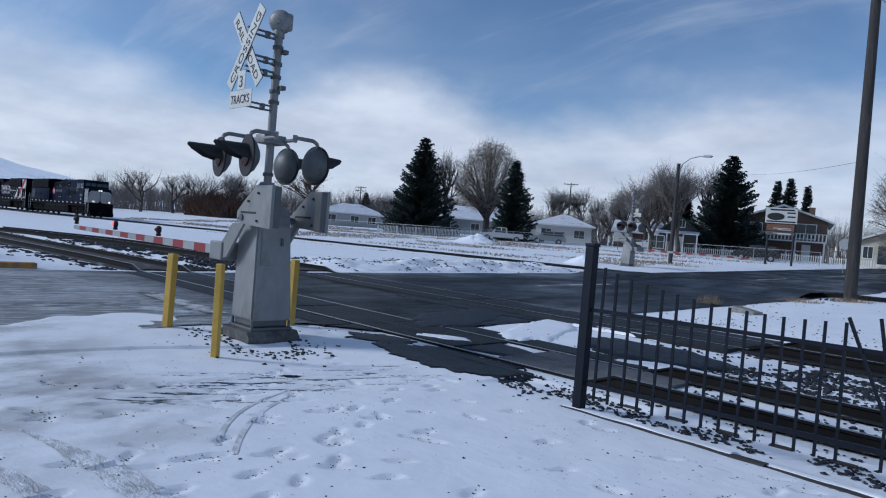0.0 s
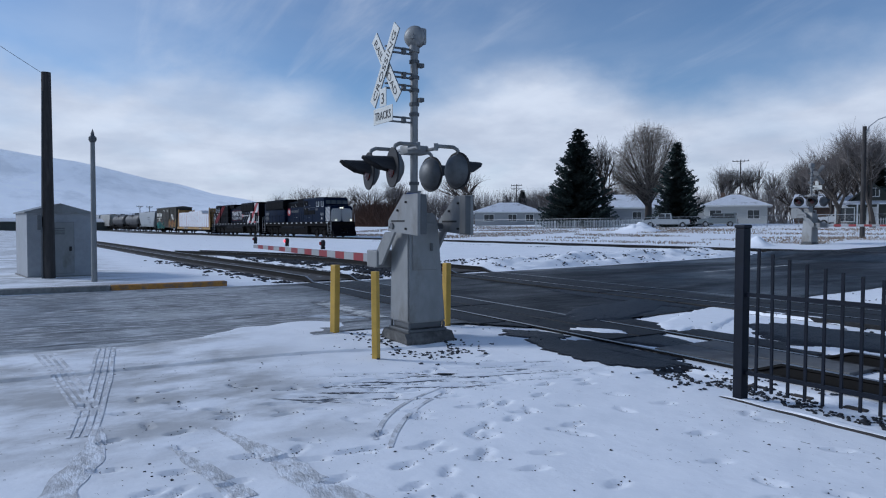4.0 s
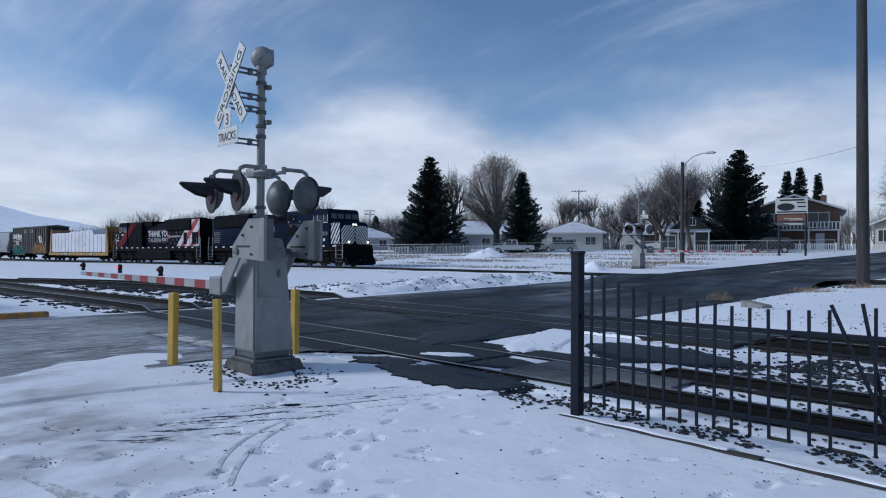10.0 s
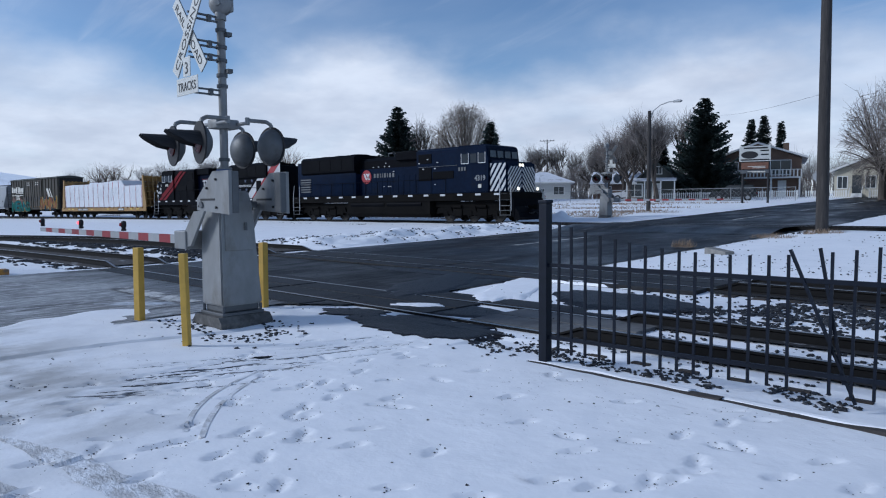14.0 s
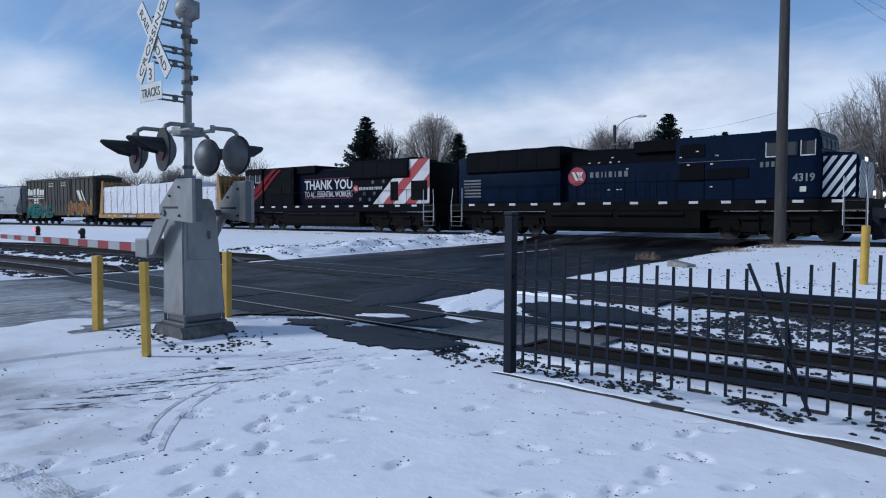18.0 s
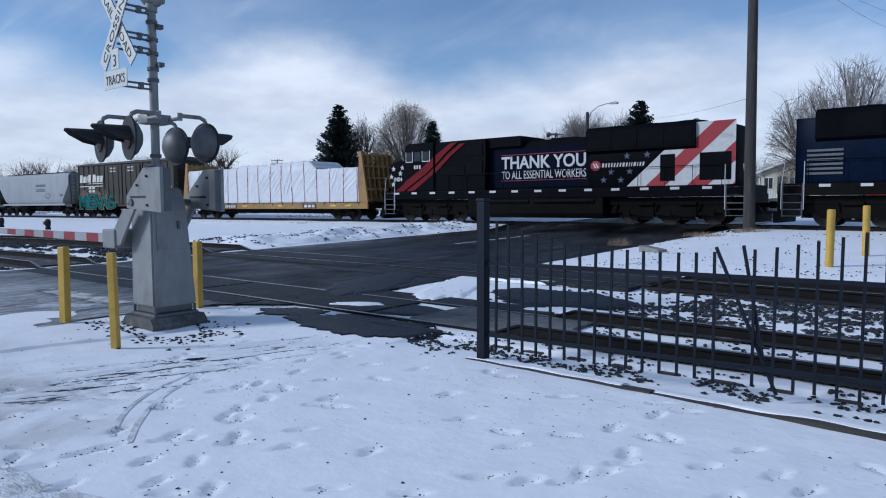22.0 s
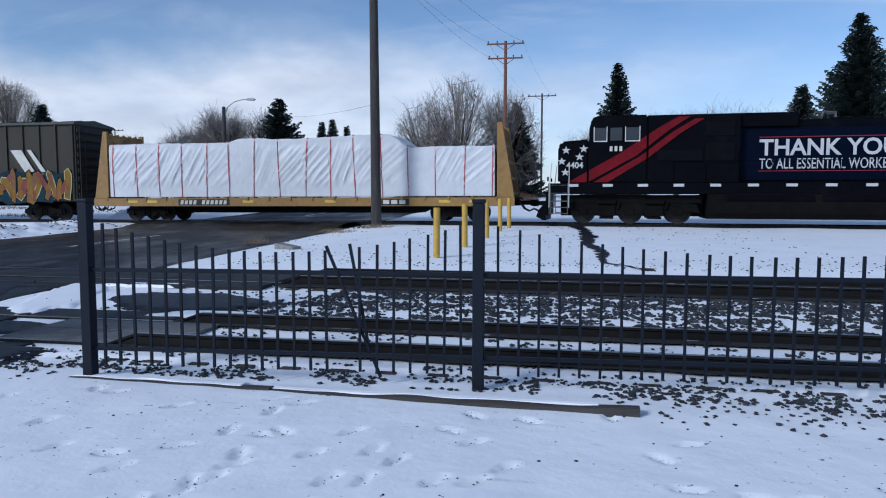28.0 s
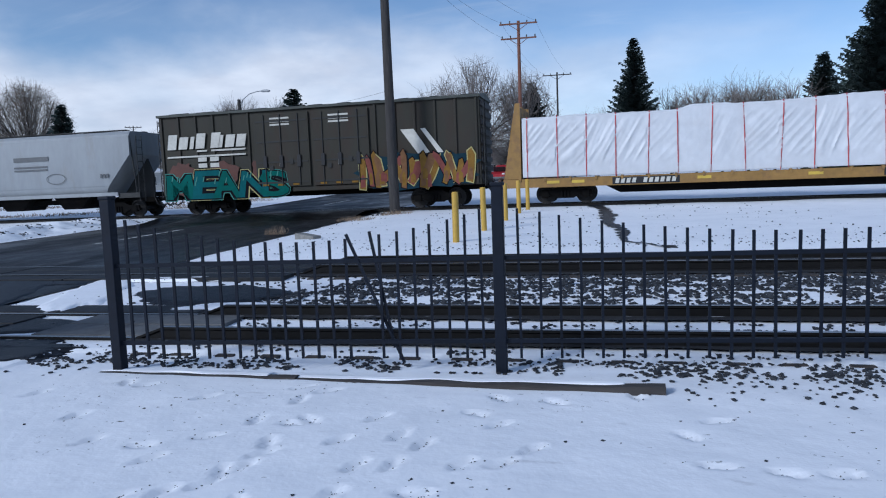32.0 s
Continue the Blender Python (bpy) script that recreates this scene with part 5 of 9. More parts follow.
# ---- the train ----
# Each vehicle has its rail-head centre as origin, +x the way that the train runs; "side" is the y side that its lettering is on.
NAVY = mat("navy loco paint", (0.0030, 0.0085, 0.024), 0.42, 0, 0.25, 5.0, 0.06, (0.010, 0.011, 0.015), (0.55, 0.8), 1.2, spec=0.04)
LOCOBLACK = mat("black loco paint", (0.0030, 0.0034, 0.0052), 0.5, 0, 0.25, 6.0, 0.04, (0.007, 0.007, 0.008), (0.55, 0.8), 1.0, spec=0.03)
WRAPNAVY = mat("dark wrap", (0.0022, 0.0045, 0.014), 0.4, 0, 0.2, 5.0, 0.03, spec=0.03)
UNDER = mat("grimy underframe", (0.006, 0.0057, 0.0057), 0.8, 0, 0.3, 7.0, 0.2, (0.010, 0.009, 0.008), (0.5, 0.75), 1.5, spec=0.05)
WHEEL = mat("wheel steel", (0.016, 0.014, 0.013), 0.7, 0.2, 0.3, 8.0, 0.1)
LOCOWHITE = mat("white loco stripe", (0.50, 0.50, 0.50), 0.5, 0, 0.1, 6.0, 0.03, (0.35, 0.34, 0.33), (0.62, 0.85), 2.0)
SLASHRED = mat("dark red slash", (0.13, 0.005, 0.010), 0.5, 0, 0.25, 5.0, 0.03, spec=0.1)
LOCORED = mat("red loco stripe", (0.27, 0.008, 0.016), 0.45, 0, 0.15, 6.0, 0.03)
LOCOGLASS = mat("cab glass", (0.02, 0.025, 0.03), 0.08, 0, 0.1, 3.0, 0)
HEADLIGHT = mat("lit headlight", (0.9, 0.85, 0.7), 0.3, 0, 0.05, 3.0, 0, emit=((1.0, 0.86, 0.62), 1.0))
FAINTWHITE = mat("grimy white figures", (0.20, 0.21, 0.22), 0.6, 0, 0.2, 6.0, 0)
GRILLE = mat("grille", (0.0035, 0.004, 0.0055), 0.7, 0.0, 0.3, 12.0, 0.2, spec=0.05)
CARYELLOW = mat("railcar yellow", (0.26, 0.145, 0.035), 0.6, 0, 0.22, 5.0, 0.1, (0.16, 0.085, 0.04), (0.54, 0.74), 1.6)
CARYELLOWDK = mat("rusty railcar yellow", (0.26, 0.15, 0.045), 0.8, 0, 0.35, 5.0, 0.2, (0.09, 0.055, 0.04), (0.48, 0.70), 1.8)
WRAP = mat("white lumber wrap", (0.60, 0.61, 0.63), 0.5, 0, 0.08, 3.0, 0.2, (0.55, 0.55, 0.56), (0.55, 0.75), 0.8)
STRAP = mat("red strap", (0.42, 0.055, 0.060), 0.6, 0, 0.1, 5.0, 0)
OLIVE = mat("weathered olive car paint", (0.024, 0.022, 0.014), 0.75, 0, 0.35, 4.0, 0.1, (0.030, 0.016, 0.009), (0.48, 0.72), 0.9, (1, 1, 0.35))
OLIVEDK = mat("dark car ends", (0.020, 0.020, 0.019), 0.7, 0, 0.3, 5.0, 0.1)
DULLWHITE = mat("faded white lettering", (0.55, 0.53, 0.47), 0.7, 0, 0.15, 6.0, 0, (0.20, 0.18, 0.14), (0.60, 0.8), 3.0)
HOPPERGREY = mat("hopper grey", (0.27, 0.285, 0.295), 0.6, 0, 0.12, 3.0, 0.08, (0.25, 0.24, 0.22), (0.56, 0.8), 1.2, (1, 1, 0.3))
TANKBLACK = mat("tank black", (0.028, 0.027, 0.027), 0.55, 0, 0.3, 4.0, 0.1, (0.09, 0.08, 0.07), (0.55, 0.8), 1.0)
TEAL = mat("teal spray paint", (0.010, 0.10, 0.11), 0.85, 0, 0.2, 5.0, 0, spec=0.12)
TEAL2 = mat("dark teal spray paint", (0.007, 0.10, 0.085), 0.85, 0, 0.2, 5.0, 0, spec=0.12)
PINK = mat("pink spray paint", (0.19, 0.062, 0.052), 0.85, 0, 0.25, 5.0, 0, spec=0.12)
SPRAYYELLOW = mat("yellow spray paint", (0.55, 0.38, 0.05), 0.55, 0, 0.2, 5.0, 0)
SPRAYBLACK = mat("black spray paint", (0.006, 0.006, 0.009), 0.85, 0, 0.2, 5.0, 0, spec=0.12)
LIGHTTEAL = mat("light teal spray paint", (0.03, 0.20, 0.16), 0.55, 0, 0.2, 5.0, 0)
SPRAYOCHRE = mat("ochre spray paint", (0.20, 0.11, 0.025), 0.85, 0, 0.25, 5.0, 0, spec=0.12)
TAN = mat("tan spray paint", (0.17, 0.09, 0.045), 0.85, 0, 0.25, 5.0, 0, spec=0.12)
SPRAYPALE = mat("pale spray line", (0.36, 0.32, 0.12), 0.55, 0, 0.2, 5.0, 0)
STARBLUE = mat("blue star", (0.05, 0.07, 0.13), 0.5, 0, 0.2, 5.0, 0)

WHEELS = []                     # (wheelset, radius): keyed in motions()


def wheelset_mesh(r, gauge=0.72):
    bm = nb()
    for s in (-1, 1):
        m = Matrix.Translation((0, s * gauge, 0)) @ Matrix.Rotation(radians(90), 4, "X")
        lathe(bm, [(0, -0.05), (r * 0.28, -0.08), (r * 0.3, -0.03), (r * 0.82, -0.02), (r * 0.84, -0.065), (r, -0.065), (r, 0.065), (r * 0.84, 0.065), (r * 0.82, 0.02), (r * 0.3, 0.03), (r * 0.28, 0.08), (0, 0.05)], 28, m)
        for k in range(6):
            a = k * math.pi / 3
            rod(bm, (0.55 * r * math.cos(a), s * (gauge + 0.045), 0.55 * r * math.sin(a)), (0.55 * r * math.cos(a), s * (gauge - 0.045), 0.55 * r * math.sin(a)), 0.035, n=6)
    rod(bm, (0, -gauge, 0), (0, gauge, 0), 0.09, n=10)
    me = finish(bm, "wheelset")
    me.materials.append(WHEEL)
    return me


WS_LOCO, WS_CAR = wheelset_mesh(0.53), wheelset_mesh(0.44)


def truck(root, x, axles, r, mesh, heavy):
    """A bogie: side frames, bolster, springs, journal boxes, and turning wheelsets."""
    bogie = part("truck", _truck_frame(axles, r, heavy), UNDER, root, "grimy black truck", at=pose(x, 0, 0))
    for i, a in enumerate(axles):
        w = part("wheelset", mesh, None, bogie, at=pose(a, 0, r))
        WHEELS.append((w, r, a))
    return bogie


TRUCKS = {}


def _truck_frame(axles, r, heavy):
    key = (axles, r)
    if key in TRUCKS:
        return TRUCKS[key]
    bm = nb()
    a0, a1 = axles[0], axles[-1]
    for s in (-1, 1):
        y0, y1 = (s * 0.98, s * 1.12) if s > 0 else (s * 1.12, s * 0.98)
        if heavy:
            prism(bm, [(a0 - 0.85, 0.48), (a0 - 0.72, 0.86), (a0 + 0.4, 1.02), (a1 - 0.4, 1.02), (a1 + 0.72, 0.86), (a1 + 0.85, 0.48), (a1 + 0.35, 0.56), (a1 - 0.5, 0.42), (a0 + 0.5, 0.42), (a0 - 0.35, 0.56)], "y", y0, y1)
            for a, b in ((a0 + 0.62, axles[1] - 0.62), (axles[1] + 0.62, a1 - 0.62)):
                bbox(bm, a, b, s * 1.14 - 0.05, s * 1.14 + 0.05, 0.34, 0.80, 0.03)
                rod(bm, (a, s * 1.22, 0.95), (b, s * 1.22, 0.95), 0.09, n=8)
            for m in ((a0 + axles[1]) / 2, (a1 + axles[1]) / 2):
                for dx in (-0.16, 0.16):
                    rod(bm, (m + dx, s * 1.05, 0.3), (m + dx, s * 1.05, 0.72), 0.10, n=10)
                box(bm, m - 0.3, m + 0.3, y0, y1, 0.22, 0.32)
            for a in axles:
                rod(bm, (a + 0.55, s * 1.15, 0.62), (a + 0.45, s * 1.18, 0.95), 0.06, n=8)
        else:
            prism(bm, [(a0 - 0.3, 0.36), (a0 - 0.25, 0.60), (a0 + 0.3, 0.62), (-0.3, 0.76), (0.3, 0.76), (a1 - 0.3, 0.62), (a1 + 0.25, 0.60), (a1 + 0.3, 0.36), (a1 - 0.25, 0.40), (0.35, 0.24), (-0.35, 0.24), (a0 + 0.25, 0.40)], "y", y0, y1)
            for dx in (-0.14, 0.0, 0.14):
                rod(bm, (dx, s * 1.13, 0.28), (dx, s * 1.13, 0.56), 0.055, n=8)
        for a in axles:
            bbox(bm, a - 0.17, a + 0.17, y0 - 0.04, y1 + 0.04, r - 0.16, r + 0.16, 0.03)
    box(bm, -0.3, 0.3, -1.0, 1.0, 0.5, 0.8)
    if heavy:
        box(bm, a0 - 1.0, a1 + 1.0, -0.62, 0.62, 0.34, 1.26)
        box(bm, a0 - 0.9, a1 + 0.9, -1.15, 1.15, 0.92, 1.26)
    TRUCKS[key] = finish(bm, "truck")
    return TRUCKS[key]


def coupler(root, x, d):
    bm = nb()
    bbox(bm, min(x, x + d * 0.55), max(x, x + d * 0.55), -0.09, 0.09, 0.78, 0.98, 0.02)
    bbox(bm, min(x + d * 0.45, x + d * 0.72), max(x + d * 0.45, x + d * 0.72), -0.16, 0.14, 0.74, 1.02, 0.04)
    part("coupler", bm, UNDER, root, "dark steel coupler")
    for y, dy in ((-0.35, -0.1), (0.3, 0.1), (-0.2, 0.05)):
        bm = nb()
        pipe(bm, [(x, y, 0.95), (x + d * 0.2, y + dy, 0.62), (x + d * 0.42, y, 0.50), (x + d * 0.62, y - dy, 0.62)], 0.03, 6)
        part("air_hose", bm, BLACK, root)


def plate(root, name, pts, y, material, label="", thick=0.012):
    """A painted shape on a car side: a polygon of (x, z) on the plane y."""
    bm = nb()
    prism(bm, pts, "y", y - thick / 2, y + thick / 2)
    return part(name, bm, material, root, label)


def word_bars(lengths, size, width):
    """Plain bars in place of a trade name: one bar for each word."""
    bm = nb()
    unit = width / (sum(lengths) + 0.7 * (len(lengths) - 1))
    x = -width / 2
    for n in lengths:
        box(bm, x, x + n * unit, -0.003, 0.003, 0, size * 0.62)
        x += (n + 0.7) * unit
    return finish(bm, "bars")


def lettering(root, text, x, z, y, size, material, side, width=None, bold=0.01, label="", shear=0.0):
    me = word_bars(text, size, width) if isinstance(text, tuple) else words(text, size, 0.006, bold, width=width)
    if shear:
        for v in me.vertices:
            v.co.x += shear * v.co.z
    return part("lettering", me, material, root, label, at=Matrix.Translation((x, y, z)) @ Matrix.Rotation(0 if side < 0 else math.pi, 4, "Z"))


def star(root, x, z, y, r, material):
    pts = [(x + (r if k % 2 == 0 else 0.4 * r) * math.sin(k * math.pi / 5), z + (r if k % 2 == 0 else 0.4 * r) * math.cos(k * math.pi / 5)) for k in range(10)]
    plate(root, "star", pts, y, material, "painted star", 0.008)


def slanted(root, x0, x1, z0, z1, y, bands, slope, name="stripe"):
    """Slanted stripes cut to a rectangle; bands: (offset, width, material) along x at mid height."""
    zm = (z0 + z1) / 2
    for off, w, m in bands:
        p = [(off + slope * (z - zm), z) for z in (z0 - 2, z1 + 2)]
        poly = clip([(p[0][0], z0 - 2), (p[0][0] + w, z0 - 2), (p[1][0] + w, z1 + 2), (p[1][0], z1 + 2)], x0, x1, z0, z1)
        if poly:
            plate(root, name, poly, y, m, "", 0.010)


def locomotive(kind):
    """A six-axle freight locomotive, cab end towards +x. kind: 'blue' or 'tribute'."""
    side = -1 if kind == "blue" else 1          # y side that faces the crossing
    paint = NAVY if kind == "blue" else LOCOBLACK
    label = "dark blue six-axle diesel locomotive with striped nose" if kind == "blue" else "black diesel locomotive with red stripes and a thank-you banner"
    root = thing("locomotive", label, "locomotive", group="train")
    bm = nb()
    bbox(bm, -10.9, 10.75, -1.5, 1.5, 1.22, 1.58, 0.02)
    frame_ = part("frame", bm, UNDER if kind == "blue" else LOCOBLACK, root, "black underframe sill")
    for k in range(14):
        for s in (-1, 1):
            bm = nb()
            box(bm, -9.4 + 1.45 * k, -9.4 + 1.45 * k + 0.42, s * 1.512 - 0.006, s * 1.512 + 0.006, 1.46, 1.55)
            part("reflector", bm, LOCOWHITE, frame_, "white reflective strip")
    bm = nb()
    prism(bm, [(-1.30, 0.26), (-1.47, 0.5), (-1.47, 1.25), (1.47, 1.25), (1.47, 0.5), (1.30, 0.26)], "x", -4.15, 4.15)
    part("fuel_tank", bm, UNDER, root, "black fuel tank")
    for s in (-1, 1):
        bm = nb()
        rod(bm, (-3.7, s * 1.40, 1.08), (-0.2, s * 1.40, 1.08), 0.13, n=12)
        part("air_tank", bm, LOCOBLACK, root, "long black air tank", smooth=True)
        bm = nb()
        rod(bm, (0.1, s * 1.40, 1.08), (3.4, s * 1.40, 1.08), 0.13, n=12)
        part("air_tank", bm, LOCOBLACK, root, "long black air tank", smooth=True)
    for x in (-7.25, 7.25):
        truck(root, x, (-2.0, 0.0, 2.0), 0.53, WS_LOCO, True)
    # hood
    bm = nb()
    bbox(bm, -10.35, -3.3, -1.35, 1.35, 1.58, 4.45, 0.06)
    part("radiator_hood", bm, paint, root, smooth=True)
    bm = nb()
    prism(bm, [(-1.25, 3.30), (-1.53, 3.52), (-1.53, 4.58), (-1.35, 4.78), (1.35, 4.78), (1.53, 4.58), (1.53, 3.52), (1.25, 3.30)], "x", -8.62 if kind == "tribute" else -9.6, -3.25)
    rad = part("radiator", bm, LOCOBLACK, root, "flared black radiator section")
    for s in (-1, 1):
        for k in range(4):
            bm = nb()
            bbox(bm, -8.5 + 1.30 * k, -8.5 + 1.30 * k + 1.22, s * 1.535 - 0.012, s * 1.535 + 0.012, 3.62, 4.50, 0.008)
            part("radiator_grille", bm, GRILLE, rad, "dark radiator grille")
    for k in range(3):
        bm = nb()
        lathe(bm, [(0.72, 4.76), (0.74, 4.87), (0.6, 4.90), (0, 4.90)], 20, Matrix.Translation((-7.9 + 1.75 * k, 0, 0)))
        part("roof_fan", bm, GRILLE, rad)
    bm = nb()
    prism(bm, [(-0.98, 1.58), (-0.98, 4.20), (-0.70, 4.42), (0.70, 4.42), (0.98, 4.20), (0.98, 1.58)], "x", -3.4, 3.2)
    hood = part("engine_hood", bm, paint, root)
    bm = nb()
    prism(bm, [(-0.995, 3.62), (-0.995, 4.21), (-0.71, 4.435), (0.71, 4.435), (0.995, 4.21), (0.995, 3.62)], "x", -3.39, 3.19)
    part("hood_top", bm, LOCOBLACK, hood, "black upper hood")
    for s in (-1, 1):
        for k in range(10):
            bm = nb()
            bbox(bm, -3.05 + 0.55 * k, -3.05 + 0.55 * k + 0.50, s * 0.985 - 0.012, s * 0.985 + 0.012, 1.75, 3.05, 0.008)
            part("hood_door", bm, paint, hood)
    bm = nb()
    bbox(bm, 0.75, 2.98, -1.22, 1.22, 4.10, 4.72, 0.04)
    part("roof_hatch", bm, LOCOBLACK, root)
    bm = nb()
    bbox(bm, -2.2, -0.6, -0.5, 0.5, 4.40, 4.52, 0.04)
    part("exhaust", bm, LOCOBLACK, root)
    bm = nb()
    prism(bm, [(-1.42, 3.0), (-1.42, 4.55), (-1.2, 4.72), (1.2, 4.72), (1.42, 4.55), (1.42, 3.0)], "x", 2.95, 6.6)
    bbox(bm, 2.97, 6.8, -1.42, 1.42, 1.58, 3.02, 0.03)
    part("electrical_cabinet", bm, paint, root, "dark cabinet section behind the cab")
    for s in (-1, 1):
        for x0, x1, z0, z1 in ((3.15, 4.3, 2.5, 3.4), (3.15, 4.3, 3.7, 4.35), (4.4, 6.2, 2.6, 3.1)):
            bm = nb()
            bbox(bm, x0, x1, s * 1.435 - 0.02, s * 1.435 + 0.02, z0, z1, 0.01)
            part("intake_grille", bm, GRILLE, root, "dark intake grille")
    # cab and nose
    bm = nb()
    t = nb()
    prism(t, [(6.6, 1.58), (9.05, 1.58), (9.05, 3.35), (8.95, 4.55), (8.75, 4.72), (6.6, 4.72)], "y", -1.53, 1.53)
    bmesh.ops.bevel(t, geom=t.edges[:], offset=0.07, segments=2, affect="EDGES")
    join(bm, t)
    cab = part("cab", bm, paint, root, "wide cab", smooth=True)
    bm = nb()
    t = nb()
    prism(t, [(9.0, 1.58), (10.35, 1.58), (10.35, 3.30), (10.22, 3.56), (9.0, 3.66)], "y", -1.40, 1.40)
    bmesh.ops.bevel(t, geom=t.edges[:], offset=0.10, segments=2, affect="EDGES")
    join(bm, t)
    nose = part("nose", bm, paint, root, "short nose", smooth=True)
    for s in (-1, 1):
        for x0, x1 in ((6.95, 7.5), (7.65, 8.15), (8.3, 8.8)):
            bm = nb()
            bbox(bm, x0, x1, s * 1.54 - 0.01, s * 1.54 + 0.01, 3.55, 4.15, 0.005)
            win = part("cab_window", bm, LOCOGLASS, cab, "dark cab window")
            bm = nb()
            for a, b, c, d in ((x0 - 0.035, x0, 3.5, 4.2), (x1, x1 + 0.035, 3.5, 4.2), (x0, x1, 3.5, 3.55)):
                box(bm, a, b, s * 1.545 - 0.012, s * 1.545 + 0.012, c, d)
            part("window_frame", bm, LOCOWHITE if x0 != 7.65 else paint, win, "light window frame" if x0 != 7.65 else "")
    for y in (-1.05, -0.36, 0.36, 1.05):
        bm = nb()
        bbox(bm, -0.29, 0.29, -0.012, 0.012, -0.20, 0.24, 0.02)
        part("windshield", bm, LOCOGLASS, cab, "dark windshield pane", at=Matrix.Translation((9.02, y, 4.06)) @ Matrix.Rotation(radians(90), 4, "Z") @ Matrix.Rotation(radians(-5), 4, "X"))
    for y, z in ((-0.13, 3.32), (0.13, 3.32), (-0.95, 1.80), (0.95, 1.80)):
        bm = nb()
        lathe(bm, [(0.11, 0), (0.11, 0.05), (0.09, 0.06), (0, 0.06)], 16, Matrix.Translation((10.28 if z > 2 else 10.78, y, z)) @ Matrix.Rotation(radians(90), 4, "Y"))
        part("headlight", bm, HEADLIGHT if kind == "blue" else GRILLE, nose, "lit headlight" if kind == "blue" else "unlit headlight")
    # pilot, steps, handrails
    for e in (-1, 1):
        xe = 10.85 if e > 0 else -10.95
        bm = nb()
        prism(bm, [(-1.45, 0.35), (1.45, 0.35), (1.48, 1.3), (-1.48, 1.3)], "x", min(xe, xe - e * 0.12), max(xe, xe - e * 0.12))
        if e > 0:
            prism(bm, [(xe, 0.14), (xe + 0.12, 0.14), (xe + 0.42, 0.30), (xe + 0.30, 0.62), (xe, 0.95)], "y", -1.42, 1.42)
        else:
            box(bm, xe - 0.2, xe, -1.3, 1.3, 0.14, 0.62)
        part("pilot", bm, LOCOBLACK, root, "black snow plough and pilot")
        for s in (-1, 1):
            treads = []
            for k in range(5):
                st = nb()
                treads.append(st)
                box(st, min(xe - e * 0.2, xe - e * 0.95), max(xe - e * 0.2, xe - e * 0.95), s * 1.50 - (0.28 if s > 0 else 0), s * 1.50 + (0 if s > 0 else 0.28), 0.42 + 0.27 * k, 0.45 + 0.27 * k)
            ladder = new("boarding_steps")
            ladder.parent = root
            for x in (xe - e * 0.2, xe - e * 0.95):
                st = nb()
                box(st, x - 0.015, x + 0.015, s * 1.5 - 0.02, s * 1.5 + 0.02, 0.40, 1.6)
                part("stringer", st, GREYDARK, ladder)
            for tread in treads:
                part("tread", tread, GREYDARK, ladder)
            bm = nb()
            pipe(bm, [(xe - e * 0.15, s * 1.5, 0.7), (xe - e * 0.15, s * 1.5, 1.5), (xe - e * 0.25, s * 1.46, 2.55)], 0.02, 6)
            pipe(bm, [(xe - e * 1.0, s * 1.5, 0.7), (xe - e * 1.0, s * 1.5, 2.55)], 0.02, 6)
            part("grab_iron", bm, LOCOWHITE, root, "white grab iron")
        coupler(root, xe, e)
    for s in (-1, 1):
        bm = nb()
        rod(bm, (-9.8, s * 1.48, 2.58), (5.6, s * 1.48, 2.58), 0.017, n=6)
        for k in range(13):
            rod(bm, (-9.8 + 1.28 * k, s * 1.48, 1.56), (-9.8 + 1.28 * k, s * 1.48, 2.58), 0.015, n=6)
        part("handrail", bm, LOCOBLACK, root, "thin dark handrail along the walkway")
    for dx, y in ((-1.2, -0.25), (-0.85, 0.0), (-1.1, 0.25)):
        bm = nb()
        lathe(bm, [(0.03, 0), (0.05, 0.35), (0.14, 0.5)], 10, Matrix.Translation((0.2 + dx, y, 4.78)) @ Matrix.Rotation(radians(90 if dx else -90), 4, "Y"))
        rod(bm, (0.2 + dx, y, 4.45), (0.2 + dx, y, 4.8), 0.025, n=6)
        part("horn", bm, GREYDARK, root, "air horn on the roof")
    y = side * 1.56
    if kind == "blue":
        for k in range(9):
            off = 8.02 + 0.36 * k
            poly = clip([(off - 0.1, 1.6), (off + 0.09, 1.6), (off + 1.32, 3.6), (off + 1.13, 3.6)], 9.08, 10.24, 1.66, 3.44)
            if poly:
                for s in (-1, 1):
                    plate(nose, "nose_stripe", poly, s * 1.412, LOCOWHITE, "white slanted stripe")
        for k in range(8):
            for s in (-1, 1):
                z = 1.45 + 0.34 * k
                poly = clip([(0.05, z + 0.5), (0.05, z + 0.68), (1.36, z - 0.99), (1.36, z - 1.17)], 0.05, 1.34, 1.62, 3.24)
                if poly:
                    bm = nb()
                    prism(bm, [(s * a, b) for a, b in poly], "x", 10.352, 10.366)
                    part("nose_stripe", bm, LOCOWHITE, nose, "white chevron stripe")
        lettering(cab, "4319", 8.42, 2.38, y, 0.44, FAINTWHITE, side, 0.84, label="white road number")
        lettering(cab, (1, 1, 1), 7.0, 3.06, y, 0.36, GREYDARK, side, 0.58)
        bm = nb()
        lathe(bm, [(0, 0), (0.52, 0), (0.52, 0.012), (0, 0.012)], 28, Matrix.Translation((-2.50, side * 1.03, 3.02)) @ Matrix.Rotation(radians(90) * -side, 4, "X"))
        logo = part("emblem", bm, LOCORED, hood, "round red emblem")
